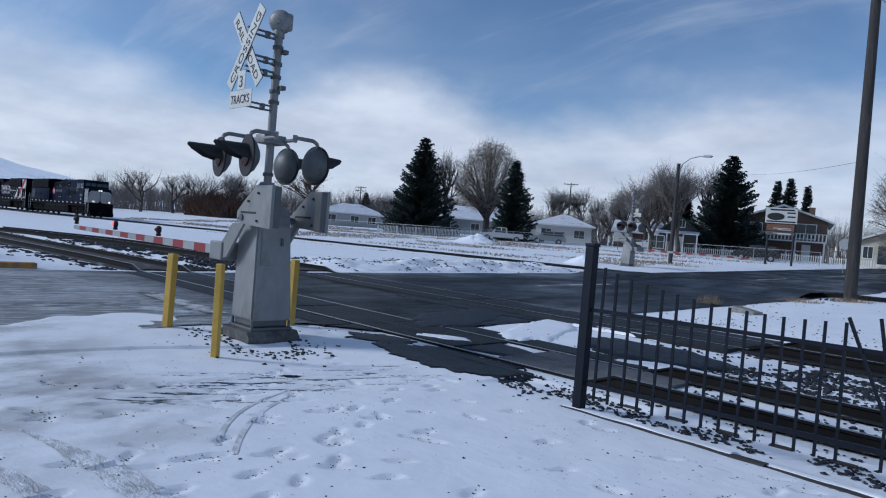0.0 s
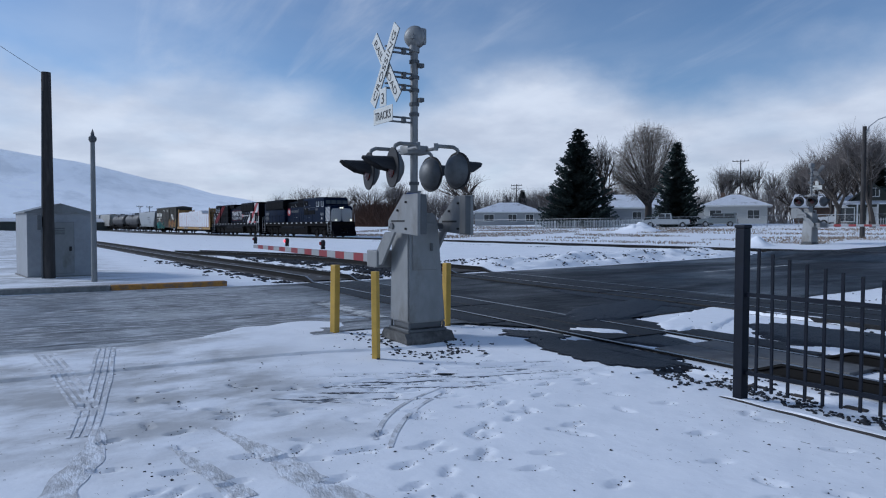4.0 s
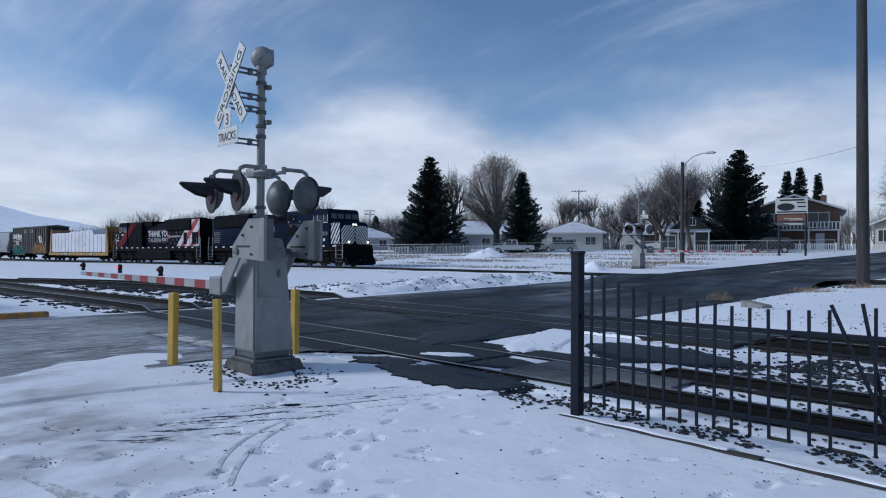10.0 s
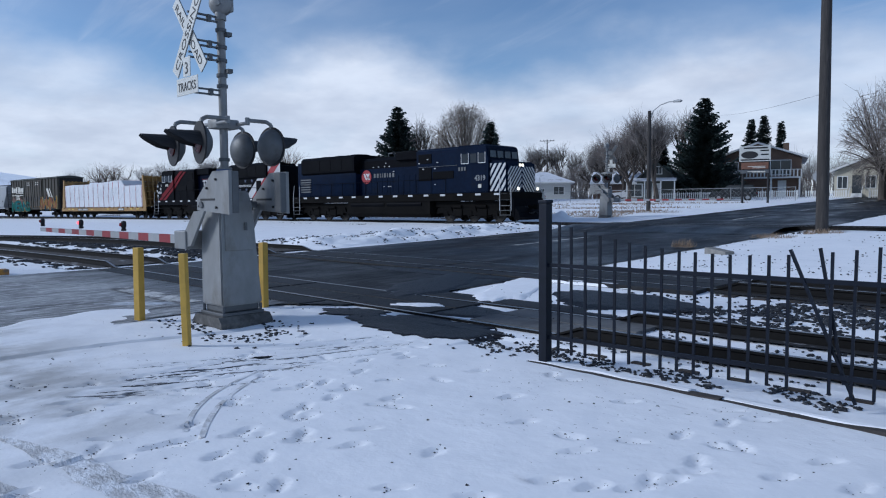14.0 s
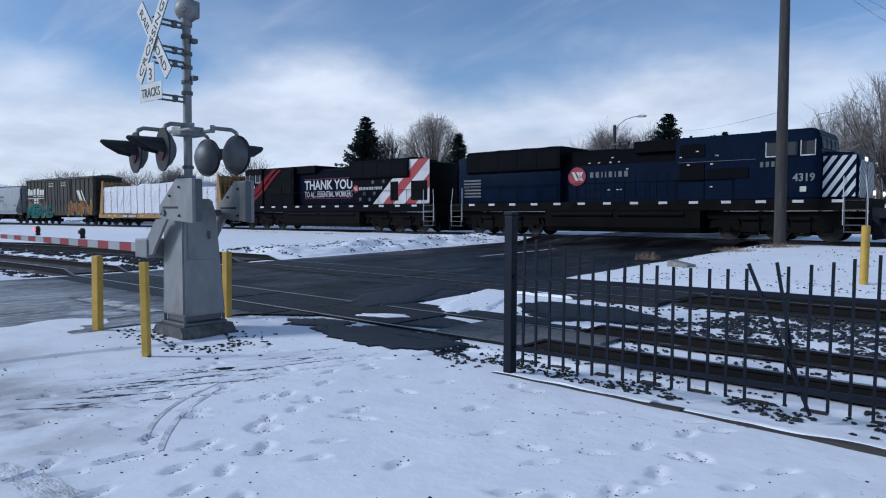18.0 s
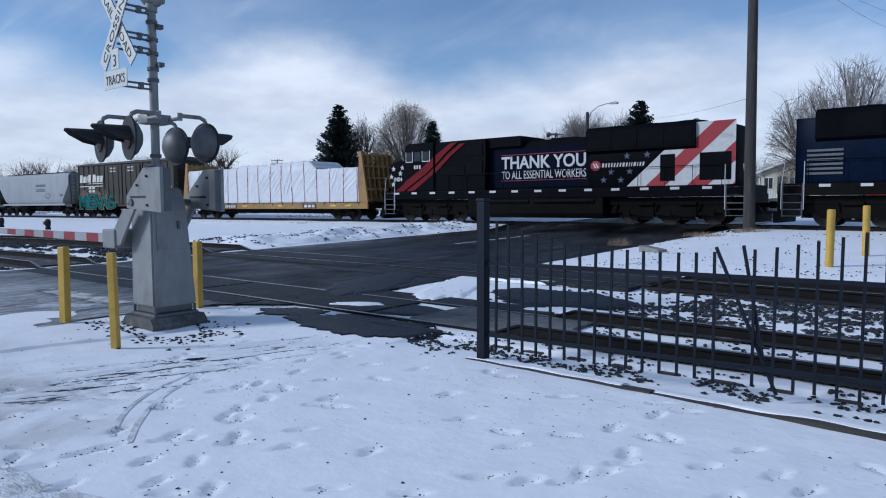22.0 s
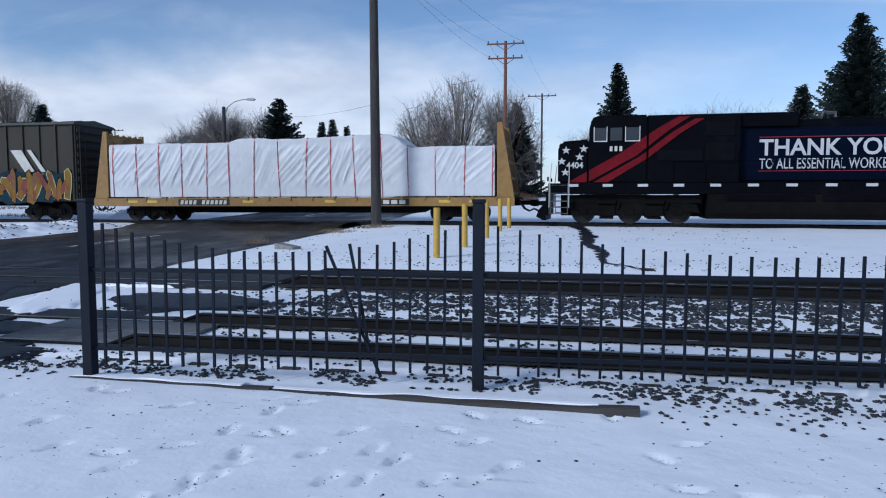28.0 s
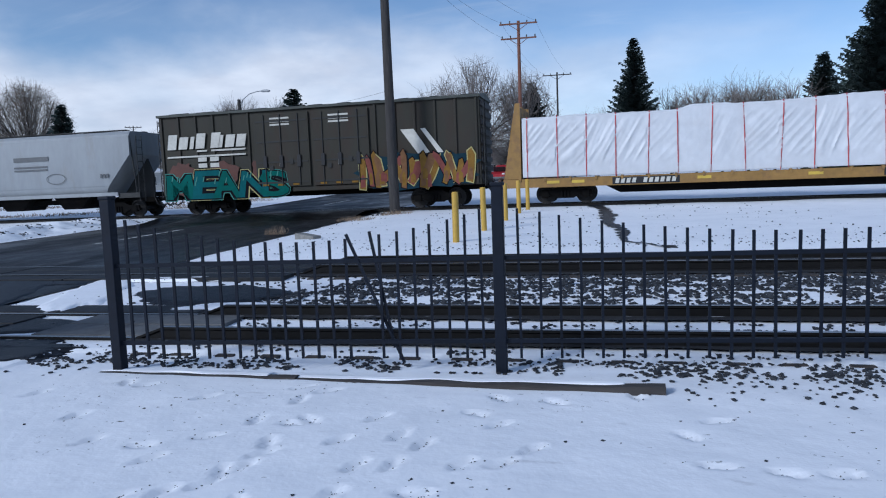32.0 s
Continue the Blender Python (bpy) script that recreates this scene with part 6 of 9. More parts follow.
        for k in range(2):
            plate(logo, "emblem_bar", [(-2.82 + 0.28 * k, 3.27), (-2.64 + 0.28 * k, 3.27), (-2.40 + 0.28 * k, 2.79), (-2.56 + 0.28 * k, 2.79)], side * 1.049, LOCOWHITE, "slanted white bar", 0.008)
        plate(logo, "emblem_bar", [(-2.42, 2.87), (-2.28, 2.79), (-2.14, 3.27), (-2.28, 3.27)], side * 1.049, LOCOWHITE, "slanted white bar", 0.008)
        lettering(hood, (1, 1, 0.4, 0.4, 1, 0.4, 1, 1), -0.70, 2.92, side * 1.005, 0.46, GREYDARK, side, 2.1, label="faint grey bars of a company name")
        plate(root, "pinstripe", [(3.1, 3.45), (6.5, 3.45), (6.5, 3.47), (3.1, 3.47)], side * 1.452, GREYDARK, "thin grey line")
        r2 = random.Random(4)
        for k in range(16):
            xx, zz = r2.uniform(-2.0, 6.2), r2.choice((2.2, 3.3, 3.7, 3.95))
            plate(root, "placard", [(xx, zz), (xx + 0.12, zz), (xx + 0.12, zz + 0.06), (xx, zz + 0.06)], side * 1.456 if xx > 3.0 else side * 1.02, LOCOWHITE, "small white placard")
        plate(cab, "placard", [(8.28, 1.90), (8.52, 1.90), (8.52, 2.14), (8.28, 2.14)], y, DULLWHITE, "pale square placard")
        for k in range(6):
            plate(root, "louvre", [(-9.9, 1.95 + 0.2 * k), (-8.6, 1.95 + 0.2 * k), (-8.6, 2.05 + 0.2 * k), (-9.9, 2.05 + 0.2 * k)], side * 1.375, GREYDARK, "grey louvre slat", 0.05)
    else:
        # red slashes over the cab side, stars on the nose
        for pts in ([(9.95, 1.6), (9.1, 1.6), (7.05, 2.85), (5.75, 4.0), (4.75, 4.72), (5.2, 4.72), (6.2, 4.1), (7.75, 2.95)], [(8.85, 1.6), (8.25, 1.6), (6.55, 2.75), (5.35, 3.8), (4.35, 4.50), (4.72, 4.50), (5.62, 3.9), (6.92, 2.8)]):
            for owner, x0, x1, yy in ((nose, 9.10, 10.25, 1.412), (cab, 6.65, 9.0, 1.545), (root, 3.0, 6.56, 1.462)):
                poly = clip(pts, x0, x1, 1.62, 4.6)
                if len(poly) > 2:
                    plate(owner, "slash", poly, side * yy, SLASHRED, "dark red painted slash")
        for x, z in ((10.0, 3.14), (9.25, 3.20), (10.02, 2.10), (9.42, 2.82), (10.18, 2.62)):
            star(nose, x, z, side * 1.418, 0.20, LOCOWHITE)
        lettering(nose, "4404", 9.62, 2.30, side * 1.424, 0.36, LOCOWHITE, side, 0.72, label="white road number")
        lettering(cab, (1, 1, 1), 7.9, 3.06, y, 0.34, DULLWHITE, side, 0.52)
        bm = nb()
        bbox(bm, -3.24, 2.94, min(side * 0.99, side * 1.03), max(side * 0.99, side * 1.03), 1.70, 4.05, 0.005)
        wrap = part("banner", bm, WRAPNAVY, hood, "dark printed banner")
        yb = side * 1.035
        lettering(wrap, "THANK YOU", -0.45, 2.83, yb, 0.92, LOCOWHITE, side, 5.15, 0.020, "large white capital letters")
        lettering(wrap, "TO ALL ESSENTIAL WORKERS", -0.45, 2.22, yb, 0.60, LOCOWHITE, side, 5.15, 0.004, "white capital letters")
        for z in (3.62, 2.10):
            plate(wrap, "banner_line", [(-3.05, z), (2.15, z), (2.15, z + 0.03), (-3.05, z + 0.03)], yb, LOCORED)
        bm = nb()
        lathe(bm, [(0, 0), (0.27, 0), (0.27, 0.01), (0, 0.01)], 24, Matrix.Translation((-3.72, side * 1.372, 2.75)) @ Matrix.Rotation(radians(90) * -side, 4, "X"))
        badge = part("emblem", bm, LOCORED, wrap, "round red emblem")
        for k in range(2):
            plate(badge, "emblem_bar", [(-3.56 - 0.14 * k, 2.88), (-3.64 - 0.14 * k, 2.88), (-3.76 - 0.14 * k, 2.63), (-3.68 - 0.14 * k, 2.63)], side * 1.388, LOCOWHITE, "slanted white bar", 0.006)
        # stars and the striped tail
        for x, z in ((-5.35, 3.20), (-6.35, 3.22), (-4.15, 1.98), (-4.55, 2.40), (-5.05, 1.96), (-5.5, 2.40)):
            star(root, x, z, side * 1.372, 0.19, STARBLUE)
        lettering(root, (1, 0.7, 0.7, 0.7, 0.7, 0.7, 0.7, 1, 0.7, 0.4, 0.4, 1, 0.4, 0.7, 0.7), -5.12, 2.66, side * 1.376, 0.30, LOCOWHITE, side, 2.15, 0.008, "white bars of a company name", 0.2)
        # a striped field that rises from the deck to the roof at the tail
        def rise(x):
            return [(x, 1.62), (x - 3.12, 4.66)]
        for x0, x1, z0, z1, yy in ((-10.33, -5.0, 1.62, 3.44, 1.362), (-10.33, -8.58, 3.44, 4.66, 1.366)):
            edge = cut_line([(x0, z0), (x1, z0), (x1, z1), (x0, z1)], *rise(-5.35))
            plate(root, "stripe_field", edge, side * yy, LOCOWHITE, "white painted field")
            for xb in (-6.30, -8.25, -10.2, -12.15):
                (xa, za), (xc, zc) = rise(xb)
                poly = clip([(xa, za), (xa - 0.92, za), (xc - 0.92, zc), (xc, zc)], x0, x1, z0, z1)
                if len(poly) > 2:
                    plate(root, "stripe", poly, side * (yy + 0.010), LOCORED, "red slanted stripe")
        for x0, x1 in ((-10.16, -8.80), (-7.68, -6.99)):
            bm = nb()
            bbox(bm, x0, x1, side * 1.375 - 0.02, side * 1.375 + 0.02, 1.85, 3.18, 0.01)
            part("tail_grille", bm, GRILLE, root, "black grille panel")
        lettering(root, "4404", -9.95, 3.85, side * 1.386, 0.26, LOCOWHITE, side, 0.5)
    return root


def cut_line(poly, a, b):
    """Keeps the part of a polygon on the -x side of the line a-b."""
    def dist(p):
        return (b[0] - a[0]) * (p[1] - a[1]) - (b[1] - a[1]) * (p[0] - a[0])
    out = []
    for i, p in enumerate(poly):
        q = poly[(i + 1) % len(poly)]
        dp, dq = dist(p), dist(q)
        if dp >= 0:
            out.append(p)
        if (dp < 0) != (dq < 0):
            k = dp / (dp - dq)
            out.append((p[0] + k * (q[0] - p[0]), p[1] + k * (q[1] - p[1])))
    return out


def car_base(root, half, sill_z, material, label, trucks):
    bm = nb()
    box(bm, -half, half, -0.35, 0.35, 0.75, sill_z)
    part("centre_sill", bm, UNDER, root, "dark centre sill")
    for x in (-trucks, trucks):
        truck(root, x, (-0.88, 0.88), 0.44, WS_CAR, False)
    for e in (-1, 1):
        coupler(root, e * half, e)


def bulkhead_flat():
    root = thing("flat_car", "yellow bulkhead flat car loaded with white-wrapped lumber", "rail car", group="train")
    car_base(root, 10.0, 1.05, CARYELLOW, "", 7.4)
    bm = nb()
    bbox(bm, -10.0, 10.0, -1.5, 1.5, 1.02, 1.14, 0.01)
    part("deck", bm, UNDER, root, "dark deck")
    bm = nb()
    prism(bm, [(-5.9, 0.80), (-5.2, 0.42), (5.6, 0.42), (6.3, 0.80)], "y", -0.9, 0.9)
    part("centre_sill", bm, UNDER, root, "deep dark centre sill")
    for s in (-1, 1):
        bm = nb()
        prism(bm, [(-9.9, 0.74), (9.9, 0.74), (9.9, 1.13), (-9.9, 1.13)], "y", s * 1.5 - 0.05, s * 1.5 + 0.05)
        sill = part("side_sill", bm, CARYELLOW, root, "yellow side sill with rust")
        for k in range(19):
            bm = nb()
            x = -9.2 + 1.02 * k
            bbox(bm, x - 0.045, x + 0.045, s * 1.5 - 0.09, s * 1.5 + 0.09, 1.0, 1.18, 0.01)
            part("stake_pocket", bm, CARYELLOWDK, sill)
        if s < 0:
            plate(sill, "number_panel", [(-5.5, 0.78), (-2.95, 0.78), (-2.95, 1.08), (-5.5, 1.08)], -1.556, BLACK, "black number panel")
            bm = nb()
            for k in range(11):
                if k != 4:
                    prism(bm, [(-5.40 + 0.215 * k, 0.83), (-5.26 + 0.215 * k, 0.83), (-5.22 + 0.215 * k, 1.03), (-5.36 + 0.215 * k, 1.03)], "y", -1.570, -1.564)
            part("number_bars", bm, DULLWHITE, sill, "white unreadable reporting marks")
            plate(sill, "number_panel", [(4.1, 0.78), (5.4, 0.78), (5.4, 1.08), (4.1, 1.08)], -1.556, BLACK, "black panel")
            bm = nb()
            for k in range(3):
                box(bm, 4.25 + 0.36 * k, 4.52 + 0.36 * k, -1.570, -1.564, 0.84, 1.02)
            part("mark_bars", bm, DULLWHITE, sill, "white mark bars")
            for x in (-8.1, -7.1, -2.3, 1.6, 6.7, 8.0):
                plate(sill, "reflector", [(x, 0.90), (x + 0.5, 0.90), (x + 0.5, 1.02), (x, 1.02)], -1.556, SPRAYYELLOW, "yellow reflector")
    for e in (-1, 1):
        bulk = new("bulkhead")
        bulk.parent = root
        for s in (-1, 1):
            bm = nb()
            prism(bm, [(e * 9.9, 1.0), (e * 9.16, 1.0), (e * 9.16, 4.45), (e * 9.36, 4.45)], "y", s * 1.42 - 0.07, s * 1.42 + 0.07)
            part("bulkhead_post", bm, CARYELLOW, bulk, "tall yellow end post")
        bm = nb()
        for z in (1.3, 2.0, 2.75, 3.5, 4.25):
            xo = 9.84 - 0.155 * (z - 1.0)
            box(bm, min(e * 9.22, e * xo), max(e * 9.22, e * xo), -1.4, 1.4, z - 0.06, z + 0.06)
        for yy in (-0.95, -0.48, 0, 0.48, 0.95):
            prism(bm, [(e * 9.22, 1.1), (e * 9.80, 1.1), (e * 9.34, 4.38), (e * 9.22, 4.38)], "y", yy - 0.05, yy + 0.05)
        part("bulkhead_frame", bm, CARYELLOWDK, bulk, "rusty yellow rib frame")
        for k in range(12):
            bm = nb()
            box(bm, min(e * 9.17, e * 9.22), max(e * 9.17, e * 9.22), -1.35, 1.35, 1.18 + 0.26 * k, 1.18 + 0.26 * k + 0.245)
            part("board", bm, CARYELLOWDK, bulk, "worn board")
        bm = nb()
        for k in range(9):
            box(bm, min(e * 9.9, e * 9.93), max(e * 9.9, e * 9.93), 0.8, 1.25, 1.3 + 0.35 * k, 1.33 + 0.35 * k)
        part("ladder", bm, CARYELLOWDK, bulk)
    # one long load under a wrinkled white wrap, uneven on top
    r = random.Random(11)
    x0, x1 = -9.1, 9.05

    def top_at(x):
        h = 3.80 + 0.05 * math.exp(-((x + 6.9) / 0.5) ** 2) + 0.17 * sstep(-3.2, -2.4, x) - 0.06 * sstep(-1.7, -0.8, x) + 0.13 * sstep(-0.4, 4.0, x) - 0.60 * sstep(4.4, 5.5, x)
        return h + 0.035 * noise.noise(Vector((x * 1.1, 0, 1))) + 0.02 * noise.noise(Vector((x * 3.7, 0, 2)))

    def wrap_y(x, z, s):
        """Film pulled tight between the straps: sheaves of slanting creases, slack in some bays, flat in others."""
        bay = math.floor((x + 8.95) / 1.19)
        pull = abs(math.sin(bay * 2.7 + s)) ** 0.7
        lean = 0.75 + 0.35 * math.sin(bay * 1.9)
        u = x - z * lean
        fan = sstep(1.5, 2.1, z) * sstep(3.75, 3.3, z)
        y = 1.42 + 0.025 * noise.noise(Vector((x * 0.8, z * 0.6, s * 3)))
        crease = 1 - abs(2 * noise.noise(Vector((u * 2.4, (x + z) * 0.22, s * 5 + bay))))
        fine = 1 - abs(2 * noise.noise(Vector((u * 5.2, (x + z) * 0.30, s * 8 + bay))))
        return y + pull * fan * (0.055 * crease ** 3 + 0.030 * fine ** 3) + 0.007 * noise.noise(Vector((x * 6, z * 2.0, s * 4)))

    nx, nz = 420, 34
    t = nb()
    for s in (-1, 1):
        grid = []
        for j in range(nz + 1):
            row = []
            for i in range(nx + 1):
                x = x0 + (x1 - x0) * i / nx
                z = 1.2 + (top_at(x) - 1.2) * j / nz
                y = wrap_y(x, z, s)
                if j == nz:
                    y -= 0.07
                row.append(t.verts.new((x, s * y, z)))
            grid.append(row)
        for a, b in zip(grid, grid[1:]):
            for i in range(nx):
                t.faces.new((a[i], a[i + 1], b[i + 1], b[i]))
        if s < 0:
            front = grid
        else:
            for i in range(nx):
                t.faces.new((front[-1][i], front[-1][i + 1], grid[-1][i + 1], grid[-1][i]))
            for end in (0, nx):
                t.faces.new([row[end] for row in front] + [row[end] for row in grid[::-1]])
    load = part("wrapped_load", t, WRAP, root, "lumber load in wrinkled white wrap", smooth=True)
    for k in range(16):
        x = -8.90 + 1.19 * k + r.uniform(-0.05, 0.05)
        lean = r.uniform(-0.10, 0.10)
        h = top_at(x + lean)
        bm = nb()
        for s in (-1, 1):
            pts = [(x + lean * j / 16, s * (wrap_y(x + lean * j / 16, 1.10 + (h - 1.09) * j / 16, s) + (0.018 if j < 16 else -0.05)), 1.10 + (h - 1.09) * j / 16) for j in range(17)]
            for a, b in zip(pts, pts[1:]):
                box(bm, -0.020, 0.020, -0.004, 0.004, 0, (Vector(b) - Vector(a)).length, Matrix.Translation(a) @ (Vector(b) - Vector(a)).to_track_quat("Z", "Y").to_matrix().to_4x4())
        box(bm, x + lean - 0.02, x + lean + 0.02, -1.44, 1.44, h + 0.01, h + 0.02)
        part("strap", bm, STRAP, load, "red tie-down strap")
    return root


def graffiti(root, x0, x1, z0, z1, y, shadow, line, fills, seed, label):
    """Sprayed jumble: a ragged shadow, then crowded leaning wedges with a pale outline, each filled in two tones."""
    r = random.Random(seed)
    w, h = x1 - x0, z1 - z0
    rag = []
    for i in range(26):
        t = 6.2832 * i / 26
        k = 1 + 0.16 * (1 if i % 2 else -1) * r.uniform(0.3, 1)
        rag.append((x0 + w / 2 + w * 0.50 * k * math.copysign(abs(math.cos(t)) ** 0.55, math.cos(t)), z0 + h * 0.5 + h * 0.46 * k * math.copysign(abs(math.sin(t)) ** 0.7, math.sin(t))))
    plate(root, "spray_shadow", rag, y + 0.004, shadow, "dark sprayed shadow", 0.004)
    n = int(w / 0.26)
    for k in range(n):
        cx, cz = x0 + w * (k + 0.5) / n + r.gauss(0, 0.05), z0 + h * r.uniform(0.42, 0.58)
        ln, wd, an = h * r.uniform(0.30, 0.50), r.uniform(0.10, 0.20), r.choice((1.2, 1.5, 1.8, 2.2, 0.7, 1.4)) + r.gauss(0, 0.2)
        u, v = Vector((math.cos(an), math.sin(an))), Vector((-math.sin(an), math.cos(an)))
        bend = r.uniform(-0.12, 0.12)
        base = [(-1, -0.7), (-0.2, -1.1 + bend), (0.7, -1.2), (1.12, -0.1), (0.9, 1.0), (0.0, 0.8 + bend), (-0.9, 1.1)]
        for grow, yy, m, nm in ((0.045, 0.0, line if k % 3 else SPRAYPALE, "spray_outline"), (0.0, -0.004, fills[k % len(fills)], "spray_fill")):
            pts = []
            for a, b in base:
                p = Vector((cx, cz)) + u * a * (ln + grow) + v * b * (wd + grow)
                pts.append((min(max(p.x, x0 - 0.2), x1 + 0.2), min(max(p.y, z0 - 0.05), z1 + 0.15)))
            plate(root, nm, pts, y + yy - 0.0004 * k, m, label if nm == "spray_fill" else "", 0.003)
        m = fills[(k + 1) % len(fills)]
        p = Vector((cx, cz)) - u * ln * 0.45
        plate(root, "spray_fill", [(p.x + a * wd * 0.75, max(z0, p.y + b * ln * 0.40)) for a, b in ((-1, -1), (1, -0.9), (0.8, 0.6), (0, 1), (-0.9, 0.5))], y - 0.007 - 0.0004 * k, m, label, 0.003)


def tag_letters(body, y):
    """A sprayed word in fat slanting capitals: a rusty haze, a pale rim, a black line, a teal fill and light streaks."""
    rr = random.Random(5)
    for x, z, a, w in ((-6.6, 1.75, 0.75, 0.75), (-4.4, 1.85, 0.9, 0.55), (-2.3, 1.9, 0.8, 0.6)):
        rag = [(x + a * rr.uniform(0.75, 1.1) * math.cos(t * 0.2618), z + w * rr.uniform(0.75, 1.1) * math.sin(t * 0.2618)) for t in range(24)]
        plate(body, "spray_haze", rag, y + 0.004, mat("rusty spray haze", (0.085, 0.028, 0.018), 0.7), "rusty red sprayed haze", 0.004)
    for k, ch in enumerate("MEANS"):
        x, w, h = -7.0 + 1.27 * k, 1.52, 1.16 + 0.16 * ((k * 3) % 4) / 3
        for grow, yy, m, name in ((0.115, -0.006, SPRAYPALE if k % 2 else LIGHTTEAL, "spray_rim"), (0.085, -0.012, SPRAYBLACK, "spray_outline"), (0.025, -0.018, TEAL if k % 2 else TEAL2, "spray_fill")):
            me = words(ch, 1.0, 0.004, grow)
            lo, hi = min(v.co.x for v in me.vertices), max(v.co.x for v in me.vertices)
            z0, z1 = min(v.co.z for v in me.vertices), max(v.co.z for v in me.vertices)
            sx, sz = (w + 2 * grow) / (hi - lo), (h + 2 * grow) / (z1 - z0)
            for v in me.vertices:
                zz = (v.co.z - (z0 + z1) / 2) * sz + 0.82 + h / 2
                v.co.x = (v.co.x - (lo + hi) / 2) * sx * (1.12 - 0.12 * zz) + (0.10 if k % 2 else -0.06) * zz + x
                v.co.z = zz
            part(name, me, m, body, "teal sprayed letter" if name == "spray_fill" else "", at=pose(0, y + yy - 0.001 * k, 0))
        for q in range(3):
            px, pz = x + rr.uniform(-0.5, 0.4), 1.0 + rr.uniform(0.0, 0.8)
            plate(body, "spray_streak", [(px, pz), (px + 0.06, pz), (px + 0.12, pz + 0.22), (px + 0.07, pz + 0.22)], y - 0.030 - 0.001 * k, LIGHTTEAL, "", 0.003)


def box_car():
    root = thing("box_car", "weathered olive box car with white lettering and graffiti", "rail car", group="train")
    car_base(root, 7.75, 1.0, OLIVE, "", 5.6)
    bm = nb()
    bbox(bm, -7.7, 7.7, -1.46, 1.46, 0.98, 4.42, 0.03)
    body = part("body", bm, OLIVE, root)
    bm = nb()
    prism(bm, [(-1.58, 4.38), (-1.58, 4.48), (0, 4.66), (1.58, 4.48), (1.58, 4.38)], "x", -7.75, 7.75)
    roof = part("roof", bm, mat("car roof", (0.05, 0.055, 0.048), 0.6, 0.2, 0.3, 5.0, 0.1), root, "low pitched roof")
    for k in range(11):
        bm = nb()
        prism(bm, [(-1.56, 4.48), (0, 4.66), (1.56, 4.48), (1.56, 4.50), (0, 4.685), (-1.56, 4.50)], "x", -7.0 + 1.4 * k - 0.03, -7.0 + 1.4 * k + 0.03)
        part("roof_rib", bm, OLIVEDK, roof)
    for s in (-1, 1):
        for x in [-7.55, -6.65, -5.75, -4.85, -3.95, -3.05] + [3.05, 3.95, 4.85, 5.75, 6.65, 7.55]:
            bm = nb()
            bbox(bm, x - 0.05, x + 0.05, s * 1.46 - 0.07, s * 1.46 + 0.07, 1.05, 4.36, 0.02)
            part("side_post", bm, OLIVE, body)
        for x0, x1 in ((-2.75, -0.08), (0.08, 2.75)):
            bm = nb()
            bbox(bm, x0, x1, s * 1.52 - 0.03, s * 1.52 + 0.03, 1.2, 4.25, 0.015)
            door = part("door", bm, OLIVE, body, "sliding plug door")
            for q in range(4):
                bm = nb()
                box(bm, x0 + 0.08, x1 - 0.08, s * 1.56 - 0.012, s * 1.56 + 0.012, 1.35 + 0.85 * q, 1.42 + 0.85 * q)
                part("door_bar", bm, OLIVEDK, door, "dark door bar")
            for xx in (x0 + 0.5, x0 + 1.3, x1 - 0.5):
                bm = nb()
                rod(bm, (xx, s * 1.58, 1.25), (xx, s * 1.58, 4.2), 0.024, n=6)
                part("lock_rod", bm, OLIVEDK, door, "dark lock rod")
                bm = nb()
                bbox(bm, xx - 0.09, xx + 0.09, s * 1.60 - 0.03, s * 1.60 + 0.03, 2.0, 2.5, 0.02)
                part("lock_box", bm, BLACK, door, "black lock gear")
            for q in range(3):
                plate(door, "rust_plate", [(x0 + 0.3 + 0.75 * q, 1.25), (x0 + 0.6 + 0.75 * q, 1.25), (x0 + 0.6 + 0.75 * q, 1.33), (x0 + 0.3 + 0.75 * q, 1.33)], s * 1.575, SPRAYOCHRE, "small yellow label", 0.008)
            for q in range(3):
                plate(door, "notice", [(x0 + 0.7 + 0.5 * q, 1.9 + 0.12 * q), (x0 + 0.88 + 0.5 * q, 1.9 + 0.12 * q), (x0 + 0.88 + 0.5 * q, 2.1 + 0.12 * q), (x0 + 0.7 + 0.5 * q, 2.1 + 0.12 * q)], s * 1.59, OLIVEDK if q != 1 else DULLWHITE, "small faded placard", 0.01)
            if s < 0:
                bm = nb()
                for q in range(3):
                    box(bm, x0 + 0.8, x0 + 1.75, -1.556, -1.552, 3.75 + 0.13 * q, 3.82 + 0.13 * q)
                part("notice_bars", bm, DULLWHITE, door, "unreadable white lines")
    y = -1.54
    for x0 in (-7.28, -6.70, -6.12, -5.80, -5.02, -4.62, -4.28, -3.72):
        w = 0.20 if x0 in (-6.12, -4.62) else 0.46
        z1 = 3.62 if x0 in (-7.28, -5.80, -5.02) else 3.50
        plate(body, "name_bar", [(x0, 2.98), (x0 + w, 2.98), (x0 + w + 0.12, z1), (x0 + 0.12, z1)], y, DULLWHITE, "faded white bar of a company name")
    for x0, x1, z in ((-5.75, -5.22, 2.84), (-5.0, -3.25, 2.84), (-7.32, -3.25, 2.62)):
        plate(body, "line", [(x0, z), (x1, z), (x1 + 0.03, z + 0.07), (x0 + 0.03, z + 0.07)], y, DULLWHITE)
    bm = nb()
    for k in range(2):
        box(bm, -5.7 + 0.62 * k, -5.25 + 0.62 * k, y - 0.004, y + 0.004, 2.42, 2.6)
    for k in range(2):
        box(bm, -5.7 + 0.62 * k, -5.25 + 0.62 * k, y - 0.004, y + 0.004, 2.16, 2.34)
    part("number_bars", bm, DULLWHITE, body, "faded white number bars")
